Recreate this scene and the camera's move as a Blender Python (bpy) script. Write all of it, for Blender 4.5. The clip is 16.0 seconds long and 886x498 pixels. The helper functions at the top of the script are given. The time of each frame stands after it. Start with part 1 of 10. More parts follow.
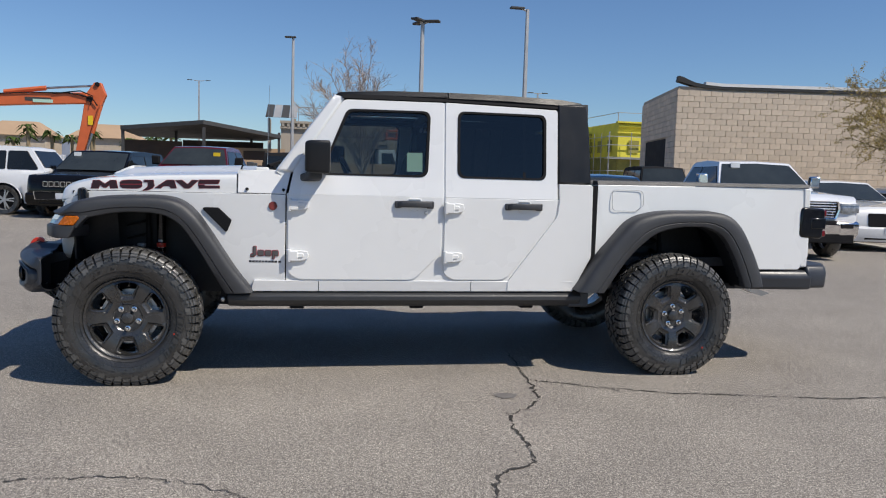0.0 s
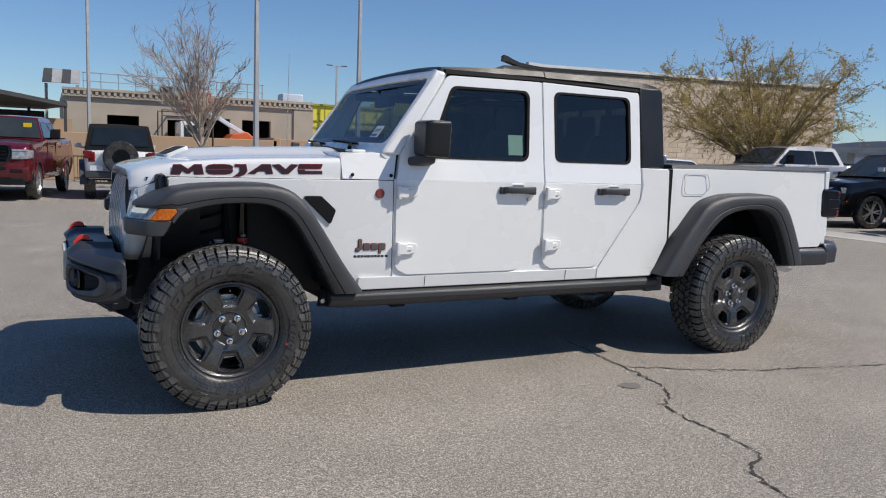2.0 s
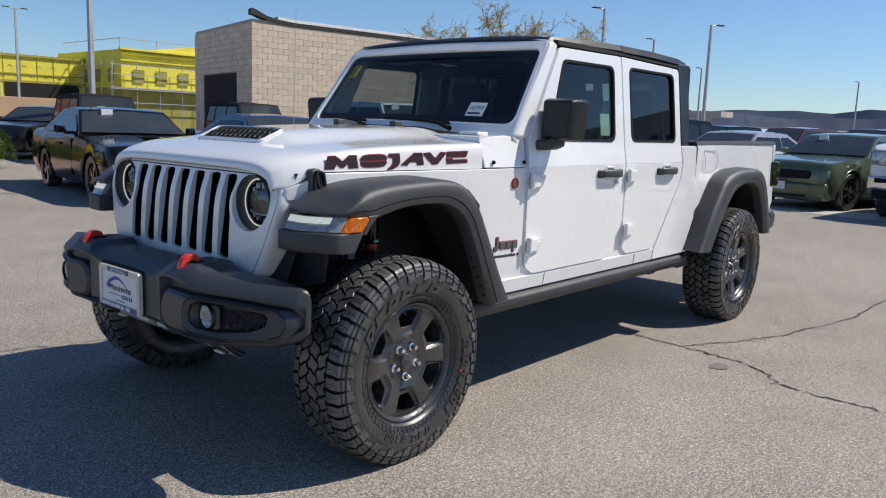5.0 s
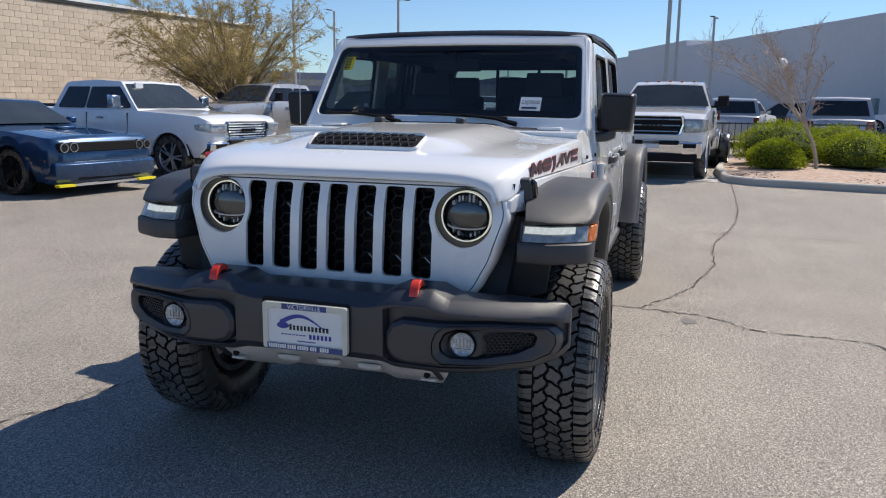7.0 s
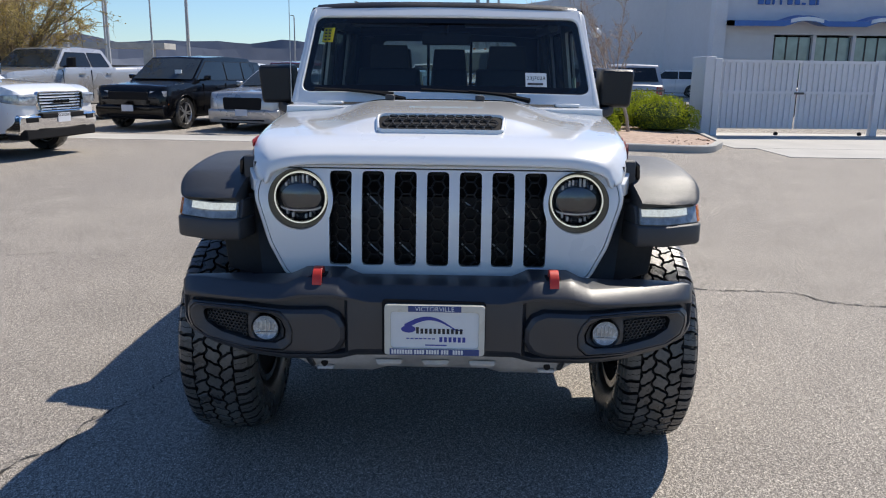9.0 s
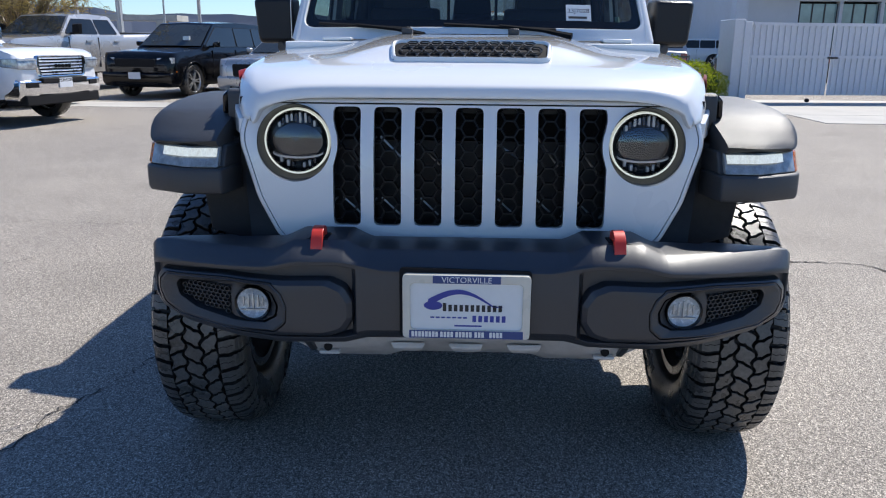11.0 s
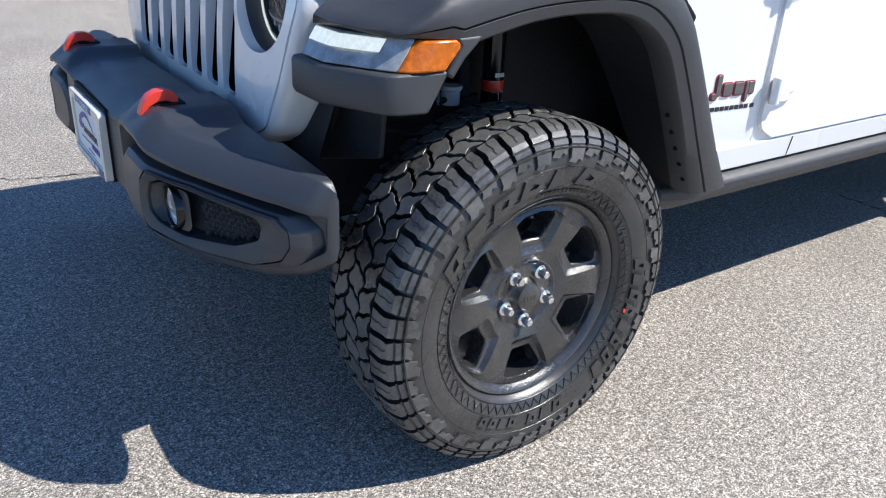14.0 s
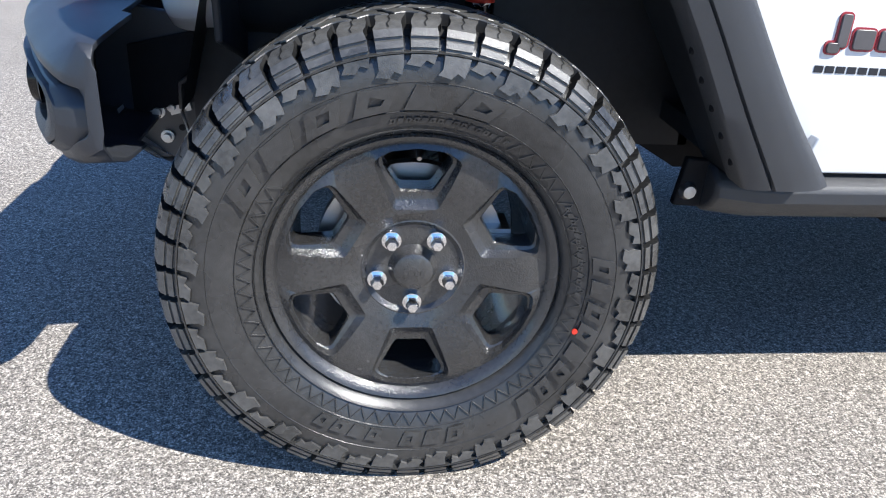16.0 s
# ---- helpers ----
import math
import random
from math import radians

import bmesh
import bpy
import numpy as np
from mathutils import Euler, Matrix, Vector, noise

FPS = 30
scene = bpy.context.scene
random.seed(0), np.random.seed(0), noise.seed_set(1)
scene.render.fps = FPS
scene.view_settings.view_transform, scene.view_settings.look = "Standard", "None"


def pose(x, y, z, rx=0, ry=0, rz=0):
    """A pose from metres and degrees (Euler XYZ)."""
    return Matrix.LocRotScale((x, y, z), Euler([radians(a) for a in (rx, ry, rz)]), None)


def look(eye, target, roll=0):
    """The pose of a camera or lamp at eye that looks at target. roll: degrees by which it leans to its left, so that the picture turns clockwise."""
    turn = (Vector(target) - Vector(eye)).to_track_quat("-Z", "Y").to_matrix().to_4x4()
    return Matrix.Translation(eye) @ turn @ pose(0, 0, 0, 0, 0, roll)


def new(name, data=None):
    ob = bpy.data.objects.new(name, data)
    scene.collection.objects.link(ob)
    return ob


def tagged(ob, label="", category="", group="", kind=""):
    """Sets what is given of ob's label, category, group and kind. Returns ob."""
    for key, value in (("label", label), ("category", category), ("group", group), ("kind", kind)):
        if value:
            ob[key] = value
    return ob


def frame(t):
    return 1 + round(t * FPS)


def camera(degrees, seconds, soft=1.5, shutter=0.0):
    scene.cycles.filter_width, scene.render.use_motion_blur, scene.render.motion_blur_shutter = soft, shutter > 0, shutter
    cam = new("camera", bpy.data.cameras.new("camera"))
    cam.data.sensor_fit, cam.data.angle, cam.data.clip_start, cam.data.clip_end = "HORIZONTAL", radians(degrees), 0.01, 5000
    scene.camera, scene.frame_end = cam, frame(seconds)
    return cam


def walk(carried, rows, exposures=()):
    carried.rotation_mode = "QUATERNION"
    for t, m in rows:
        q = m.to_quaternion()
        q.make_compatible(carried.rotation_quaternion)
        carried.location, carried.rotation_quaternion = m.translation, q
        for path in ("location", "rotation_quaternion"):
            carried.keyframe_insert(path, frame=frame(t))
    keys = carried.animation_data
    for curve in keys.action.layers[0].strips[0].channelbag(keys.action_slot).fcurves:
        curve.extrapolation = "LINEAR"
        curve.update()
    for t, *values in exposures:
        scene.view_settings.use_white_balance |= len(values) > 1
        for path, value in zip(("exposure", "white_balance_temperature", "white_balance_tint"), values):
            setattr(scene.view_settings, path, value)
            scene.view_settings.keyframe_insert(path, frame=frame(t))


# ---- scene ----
cam = camera(59.6, 16.0, soft=1.1)
PATH = [
    (0, (0.976, -5.701, 1.286), (1.349, -3.745, 1.101), 1.7),
    (0.5, (0.57, -5.594, 1.299), (1.049, -3.662, 1.108), 1.8),
    (1, (0.158, -5.356, 1.285), (0.767, -3.462, 1.08), 1.9),
    (1.5, (-0.323, -5.089, 1.278), (0.433, -3.251, 1.057), 1.9),
    (2, (-0.79, -4.758, 1.285), (0.115, -2.99, 1.051), 2.0),
    (2.5, (-1.179, -4.392, 1.302), (-0.138, -2.701, 1.061), 1.9),
    (3, (-1.531, -4.018, 1.309), (-0.372, -2.407, 1.062), 1.9),
    (3.5, (-1.701, -3.642, 1.276), (-0.447, -2.106, 1.022), 1.8),
    (3.7, (-1.764, -3.534, 1.259), (-0.478, -2.024, 1.001), 1.8),
    (5.8, (-2.56, -2.44, 1.379), (-0.904, -1.37, 1.041), 1.6),
    (6, (-2.683, -2.258, 1.382), (-0.984, -1.259, 1.042), 1.3),
    (6.5, (-2.966, -1.757, 1.411), (-1.164, -0.965, 1.057), 0.9),
    (7, (-3.086, -1.216, 1.419), (-1.204, -0.648, 1.051), 0.7),
    (7.5, (-3.2, -0.696, 1.434), (-1.269, -0.34, 1.056), 0.4),
    (8, (-3.159, -0.285, 1.444), (-1.205, -0.111, 1.054), 0.4),
    (8.2, (-3.143, -0.154, 1.465), (-1.187, -0.04, 1.064), 0.6),
    (10.3, (-2.955, -0.032, 1.423), (-1.009, -0.028, 0.961), 0.8),
    (10.5, (-2.884, -0.041, 1.386), (-0.94, -0.017, 0.915), 0.7),
    (11, (-2.593, -0.003, 1.291), (-0.661, 0.063, 0.778), 0.5),
    (11.5, (-2.388, -0.066, 1.245), (-0.472, 0.078, 0.688), 0.2),
    (12, (-2.402, -0.446, 1.285), (-0.533, -0.067, 0.681), 0.1),
    (12.5, (-2.227, -0.863, 1.265), (-0.462, -0.189, 0.609), 0.5),
    (13, (-1.937, -1.35, 1.267), (-0.347, -0.367, 0.557), 1.3),
    (13.5, (-1.556, -1.784, 1.252), (-0.209, -0.525, 0.478), 2.0),
    (14, (-1.087, -2.084, 1.234), (-0.026, -0.607, 0.402), 2.8),
    (14.5, (-0.663, -2.273, 1.178), (0.085, -0.628, 0.321), 3.7),
    (15, (-0.298, -2.251, 1.109), (0.174, -0.511, 0.245), 3.8),
    (15.5, (-0.123, -2.15, 1.024), (0.174, -0.37, 0.163), 3.5),
    (16, (-0.092, -2.071, 0.981), (0.126, -0.27, 0.138), 3.2),
]
EXPOSURE = [(0, 0.07, 6850, 10), (3.5, 0.19, 6850, 10.5), (7, 0.42, 6950, 11), (10.5, 0.58, 6600, 10), (12, 0.90, 6350, 10), (13, 1.02, 6350, 9.5), (14, 0.95, 6350, 9), (15, 0.98, 6300, 9), (16, 1.15, 6250, 9)]
walk(cam, [(t, look(eye, target, roll)) for t, eye, target, roll in PATH], EXPOSURE)

# ---- world, sun, exposure ----
SUN_DIR = Vector((0.65, -0.53, 1.0)).normalized()
world = bpy.data.worlds.new("world")
scene.world = world
world.use_nodes = True
wn = world.node_tree.nodes
wl = world.node_tree.links
sky = wn.new("ShaderNodeTexSky")
sky.sky_type = "NISHITA"
sky.sun_disc = False
sky.sun_elevation = math.asin(SUN_DIR.z)
sky.sun_rotation = math.atan2(SUN_DIR.x, SUN_DIR.y)
sky.altitude = 0
sky.air_density = 1.0
sky.dust_density = 0.05
sky.ozone_density = 2.0
wn["Background"].inputs["Strength"].default_value = 0.084
tint = wn.new("ShaderNodeMix")
tint.data_type, tint.blend_type = "RGBA", "MULTIPLY"
tint.inputs["Factor"].default_value = 1.0
tint.inputs["B"].default_value = (0.67, 0.88, 1.17, 1)
wl.new(sky.outputs["Color"], tint.inputs["A"])
wl.new(tint.outputs["Result"], wn["Background"].inputs["Color"])
sun_data = bpy.data.lights.new("sun", "SUN")
sun_data.energy = 4.05
sun_data.angle = radians(0.53)
sun_data.color = (1.0, 0.955, 0.885)
sun = new("sun", sun_data)
sun.matrix_world = look(SUN_DIR * 60, (0, 0, 0))


# ---- building blocks ----
class B:
    """Collects vertices and faces of one mesh."""

    def __init__(self):
        self.v, self.f = [], []

    def add(self, verts, faces):
        o = len(self.v)
        self.v += [tuple(p) for p in verts]
        self.f += [tuple(i + o for i in f) for f in faces]
        return self

    def box(self, x0, x1, y0, y1, z0, z1, m=None):
        vs = [Vector((x, y, z)) for x in (x0, x1) for y in (y0, y1) for z in (z0, z1)]
        if m is not None:
            vs = [m @ p for p in vs]
        return self.add(vs, [(0, 1, 3, 2), (4, 6, 7, 5), (0, 4, 5, 1), (2, 3, 7, 6), (0, 2, 6, 4), (1, 5, 7, 3)])

    def loft(self, rings, closed=True, caps=True, loop=False):
        n = len(rings[0])
        vs = [p for r in rings for p in r]
        fs = []
        m = len(rings)
        for i in range(m if loop else m - 1):
            j2 = (i + 1) % m
            for j in range(n if closed else n - 1):
                k = (j + 1) % n
                fs.append((i * n + j, i * n + k, j2 * n + k, j2 * n + j))
        if caps and closed and not loop:
            fs.append(tuple(range(n)))
            fs.append(tuple(range((m - 1) * n, m * n)))
        return self.add(vs, fs)

    def prism(self, poly, axis, a, b):
        """A flat outline pushed along an axis from a to b; the outline is in the other two axes, in order."""
        def put(p, c):
            return (c, p[0], p[1]) if axis == "x" else (p[0], c, p[1]) if axis == "y" else (p[0], p[1], c)
        return self.loft([[put(p, a) for p in poly], [put(p, b) for p in poly]])

    def lathe(self, prof, n=32, axis="y", at=(0, 0, 0), caps=True, arc=None):
        """Turns (radius, height) points about an axis."""
        rings = []
        for i in range(n):
            a = 2 * math.pi * i / n
            c, s = math.cos(a), math.sin(a)
            ring = []
            for r, h in prof:
                p = (r * c, h, r * s) if axis == "y" else (r * c, r * s, h) if axis == "z" else (h, r * c, r * s)
                ring.append((p[0] + at[0], p[1] + at[1], p[2] + at[2]))
            rings.append(ring)
        return self.loft(rings, closed=False, caps=False, loop=True)

    def tube(self, pts, r, n=8, closed=False):
        pts = [Vector(p) for p in pts]
        rings = []
        for i, p in enumerate(pts):
            a = pts[max(i - 1, 0)]
            b = pts[min(i + 1, len(pts) - 1)]
            t = (b - a).normalized()
            u = t.orthogonal().normalized() if i == 0 else (u - t * u.dot(t)).normalized()
            w = t.cross(u)
            rr = r[i] if isinstance(r, (list, tuple)) else r
            rings.append([p + (u * math.cos(q) + w * math.sin(q)) * rr for q in [2 * math.pi * k / n for k in range(n)]])
        return self.loft(rings)

    def strip(self, pts, w, z):
        """A flat ribbon along ground points."""
        pts = [Vector((p[0], p[1], 0)) for p in pts]
        ls, rs = [], []
        for i, p in enumerate(pts):
            t = (pts[min(i + 1, len(pts) - 1)] - pts[max(i - 1, 0)]).normalized()
            n = Vector((-t.y, t.x, 0))
            ww = w[i] if isinstance(w, (list, tuple)) else w
            ls.append(p + n * ww / 2 + Vector((0, 0, z)))
            rs.append(p - n * ww / 2 + Vector((0, 0, z)))
        return self.loft([ls, rs], closed=False, caps=False)

    def grid(self, rows):
        return self.loft(rows, closed=False, caps=False)

    def moved(self, m):
        self.v = [tuple(m @ Vector(p)) for p in self.v]
        return self


def mesh_of(name, b, material=None, sharp=35, normals=True):
    me = bpy.data.meshes.new(name)
    me.from_pydata(b.v, [], b.f)
    if normals:
        bm = bmesh.new()
        bm.from_mesh(me)
        bmesh.ops.recalc_face_normals(bm, faces=bm.faces)
        bm.to_mesh(me)
        bm.free()
    if material is not None:
        me.materials.append(material)
    if sharp:
        me.shade_smooth()
        me.set_sharp_from_angle(angle=radians(sharp))
    me.update()
    return me


def part(name, b, material, parent, label="", bevel=0.0, sharp=35, seg=2, normals=True):
    ob = new(name, mesh_of(name, b, material, sharp, normals))
    ob.parent = parent
    if label:
        ob["label"] = label
    if bevel:
        mod = ob.modifiers.new("edge", "BEVEL")
        mod.width, mod.segments, mod.limit_method, mod.angle_limit = bevel, seg, "ANGLE", radians(40)
        mod.harden_normals = False
    return ob


def thing(name, label, category, m=None, group="", kind=""):
    ob = new(name)
    ob.empty_display_size = 0.2
    if m is not None:
        ob.matrix_world = m
    return tagged(ob, label, category, group, kind)


def single(name, b, material, label, category, group="", kind="", bevel=0.0, sharp=35, m=None, normals=True):
    ob = part(name, b, material, None, "", bevel, sharp, normals=normals)
    if m is not None:
        ob.matrix_world = m
    return tagged(ob, label, category, group, kind)


def rounded(poly, r, n=4):
    """Rounds the corners of an outline; r is one radius or one for each corner."""
    out = []
    k = len(poly)
    for i, p in enumerate(poly):
        rr = r[i] if isinstance(r, (list, tuple)) else r
        p = Vector(p)
        a, b = Vector(poly[i - 1]) - p, Vector(poly[(i + 1) % k]) - p
        if rr <= 0:
            out.append(tuple(p))
            continue
        la, lb = a.length, b.length
        a.normalize()
        b.normalize()
        ang = a.angle(b)
        d = min(rr / max(math.tan(ang / 2), 1e-3), 0.48 * la, 0.48 * lb)
        p0, p1 = p + a * d, p + b * d
        for j in range(n + 1):
            t = j / n
            out.append(tuple(p0 * (1 - t) ** 2 + p * 2 * t * (1 - t) + p1 * t * t))
    return out


def ray_out(poly, c, ang):
    """Where the ray from c at an angle leaves an outline."""
    d = Vector((math.cos(ang), math.sin(ang)))
    best = None
    for i in range(len(poly)):
        a, b = Vector(poly[i - 1]), Vector(poly[i])
        e = b - a
        den = d.x * e.y - d.y * e.x
        if abs(den) < 1e-9:
            continue
        w = a - c
        t = (w.x * e.y - w.y * e.x) / den
        u = (w.x * d.y - w.y * d.x) / den
        if t > 0 and -1e-6 <= u <= 1 + 1e-6 and (best is None or t > best):
            best = t
    return c + d * (best or 0)


def ring_pts(outer, inner, extra=48):
    """Matching points round an outline and a hole in it."""
    c = sum((Vector(p) for p in inner), Vector((0, 0))) / len(inner)
    angs = sorted({round(math.atan2(p[1] - c.y, p[0] - c.x), 4) for p in list(outer) + list(inner)} |
                  {round(-math.pi + 2 * math.pi * i / extra, 4) for i in range(extra)})
    return [ray_out(outer, c, a) for a in angs], [ray_out(inner, c, a) for a in angs]


def lerp(a, b, t):
    return a + (b - a) * t


def interp(x, table):
    """Reads a table of (x, value) pairs."""
    if x <= table[0][0]:
        return table[0][1]
    for (a, va), (b, vb) in zip(table, table[1:]):
        if x <= b:
            return lerp(va, vb, (x - a) / (b - a))
    return table[-1][1]


def smooth(x, table):
    """Reads a table of (x, value) pairs along a curve without overshoot."""
    if x <= table[0][0]:
        return table[0][1]
    if x >= table[-1][0]:
        return table[-1][1]
    n = len(table)
    sl_ = [(table[i + 1][1] - table[i][1]) / (table[i + 1][0] - table[i][0]) for i in range(n - 1)]
    tg = [sl_[0]] + [0.0 if a * c <= 0 else 2 * a * c / (a + c) for a, c in zip(sl_, sl_[1:])] + [sl_[-1]]
    for i in range(n - 1):
        (x0, y0), (x1, y1) = table[i], table[i + 1]
        if x <= x1:
            h = x1 - x0
            t = (x - x0) / h
            return (2 * t ** 3 - 3 * t * t + 1) * y0 + (t ** 3 - 2 * t * t + t) * h * tg[i] + (3 * t * t - 2 * t ** 3) * y1 + (t ** 3 - t * t) * h * tg[i + 1]


def bars(b, u0, v0, width, height, put, gaps, thin=0.0):
    """A row of upright bars that stands in for writing, in a plane given by put(u, v, depth)."""
    x = u0
    for w, g in gaps:
        vs = [put(x, v0, 0), put(x + w * width, v0, 0), put(x + w * width, v0 + height, 0), put(x, v0 + height, 0)]
        vt = [put(x, v0, thin), put(x + w * width, v0, thin), put(x + w * width, v0 + height, thin), put(x, v0 + height, thin)]
        b.loft([vs, vt])
        x += (w + g) * width
    return b

# ---- materials ----
def mat(name, color, rough=0.5, metal=0.0, var=0.12, scale=3.0, fine=60.0, bump=0.0, bump_scale=None, coat=0.0,
        coat_rough=0.04, second=None, spec=0.5, rough_var=0.08, per_object=0.0, emit=None, emit_power=0.0):
    """A surface with variation at two scales, in metres of the object's own space."""
    m = bpy.data.materials.new(name)
    m.use_nodes = True
    nt = m.node_tree
    n, l = nt.nodes, nt.links
    p = n["Principled BSDF"]
    p.inputs["Roughness"].default_value = rough
    p.inputs["Metallic"].default_value = metal
    p.inputs["Specular IOR Level"].default_value = spec
    p.inputs["Coat Weight"].default_value = coat
    p.inputs["Coat Roughness"].default_value = coat_rough
    tc = n.new("ShaderNodeTexCoord")
    big = n.new("ShaderNodeTexNoise")
    big.inputs["Scale"].default_value = scale
    big.inputs["Detail"].default_value = 4
    small = n.new("ShaderNodeTexNoise")
    small.inputs["Scale"].default_value = fine
    small.inputs["Detail"].default_value = 3
    l.new(tc.outputs["Object"], big.inputs["Vector"])
    l.new(tc.outputs["Object"], small.inputs["Vector"])
    addn = n.new("ShaderNodeMath")
    addn.operation = "MULTIPLY_ADD"
    l.new(small.outputs["Fac"], addn.inputs[0])
    addn.inputs[1].default_value = 0.5
    l.new(big.outputs["Fac"], addn.inputs[2])
    ramp = n.new("ShaderNodeValToRGB")
    lo = Vector(color) * (1 - var)
    hi = Vector(second) if second else Vector(color) * (1 + var)
    ramp.color_ramp.elements[0].position = 0.5
    ramp.color_ramp.elements[1].position = 1.0
    ramp.color_ramp.elements[0].color = (*lo, 1)
    ramp.color_ramp.elements[1].color = (*hi, 1)
    l.new(addn.outputs[0], ramp.inputs["Fac"])
    col = ramp.outputs["Color"]
    if per_object:
        oi = n.new("ShaderNodeObjectInfo")
        hsv = n.new("ShaderNodeHueSaturation")
        mr = n.new("ShaderNodeMapRange")
        mr.inputs["To Min"].default_value = 1 - per_object
        mr.inputs["To Max"].default_value = 1 + per_object
        l.new(oi.outputs["Random"], mr.inputs["Value"])
        l.new(mr.outputs["Result"], hsv.inputs["Value"])
        l.new(col, hsv.inputs["Color"])
        col = hsv.outputs["Color"]
    l.new(col, p.inputs["Base Color"])
    mr2 = n.new("ShaderNodeMapRange")
    mr2.inputs["From Min"].default_value = 0.3
    mr2.inputs["From Max"].default_value = 0.7
    mr2.inputs["To Min"].default_value = max(rough - rough_var, 0.0)
    mr2.inputs["To Max"].default_value = min(rough + rough_var, 1.0)
    l.new(big.outputs["Fac"], mr2.inputs["Value"])
    l.new(mr2.outputs["Result"], p.inputs["Roughness"])
    if bump:
        bs = n.new("ShaderNodeTexNoise")
        bs.inputs["Scale"].default_value = bump_scale or fine * 2
        bs.inputs["Detail"].default_value = 2
        l.new(tc.outputs["Object"], bs.inputs["Vector"])
        bn = n.new("ShaderNodeBump")
        bn.inputs["Strength"].default_value = bump
        bn.inputs["Distance"].default_value = 0.002
        l.new(bs.outputs["Fac"], bn.inputs["Height"])
        l.new(bn.outputs["Normal"], p.inputs["Normal"])
    if emit:
        p.inputs["Emission Color"].default_value = (*emit, 1)
        p.inputs["Emission Strength"].default_value = emit_power
    return m


def see_through_leaf(m, share=0.45):
    """Lets part of the light pass through thin leaves."""
    n, l = m.node_tree.nodes, m.node_tree.links
    p = n["Principled BSDF"]
    tr = n.new("ShaderNodeBsdfTranslucent")
    l.new(p.inputs["Base Color"].links[0].from_socket, tr.inputs["Color"])
    mx = n.new("ShaderNodeMixShader")
    mx.inputs["Fac"].default_value = share
    l.new(p.outputs["BSDF"], mx.inputs[1])
    l.new(tr.outputs["BSDF"], mx.inputs[2])
    l.new(mx.outputs["Shader"], n["Material Output"].inputs["Surface"])
    return m


def glass(name, tint=(0.8, 0.9, 0.87), gloss=0.06, rough=0.0):
    """A thin pane: tinted see-through with a mirror reflection that grows at grazing angles."""
    m = bpy.data.materials.new(name)
    m.use_nodes = True
    n, l = m.node_tree.nodes, m.node_tree.links
    n.remove(n["Principled BSDF"])
    tr = n.new("ShaderNodeBsdfTransparent")
    tr.inputs["Color"].default_value = (*tint, 1)
    gl = n.new("ShaderNodeBsdfGlossy")
    gl.inputs["Roughness"].default_value = rough
    gl.inputs["Color"].default_value = (1, 1, 1, 1)
    lw = n.new("ShaderNodeLayerWeight")
    lw.inputs["Blend"].default_value = 0.5
    pw = n.new("ShaderNodeMath")
    pw.operation = "POWER"
    pw.inputs[1].default_value = 4.5
    l.new(lw.outputs["Facing"], pw.inputs[0])
    fr = n.new("ShaderNodeMath")
    fr.operation = "MULTIPLY_ADD"
    fr.inputs[1].default_value = 0.62
    fr.inputs[2].default_value = gloss
    l.new(pw.outputs[0], fr.inputs[0])
    mx = n.new("ShaderNodeMixShader")
    l.new(fr.outputs[0], mx.inputs["Fac"])
    l.new(tr.outputs["BSDF"], mx.inputs[1])
    l.new(gl.outputs["BSDF"], mx.inputs[2])
    l.new(mx.outputs["Shader"], n["Material Output"].inputs["Surface"])
    return m


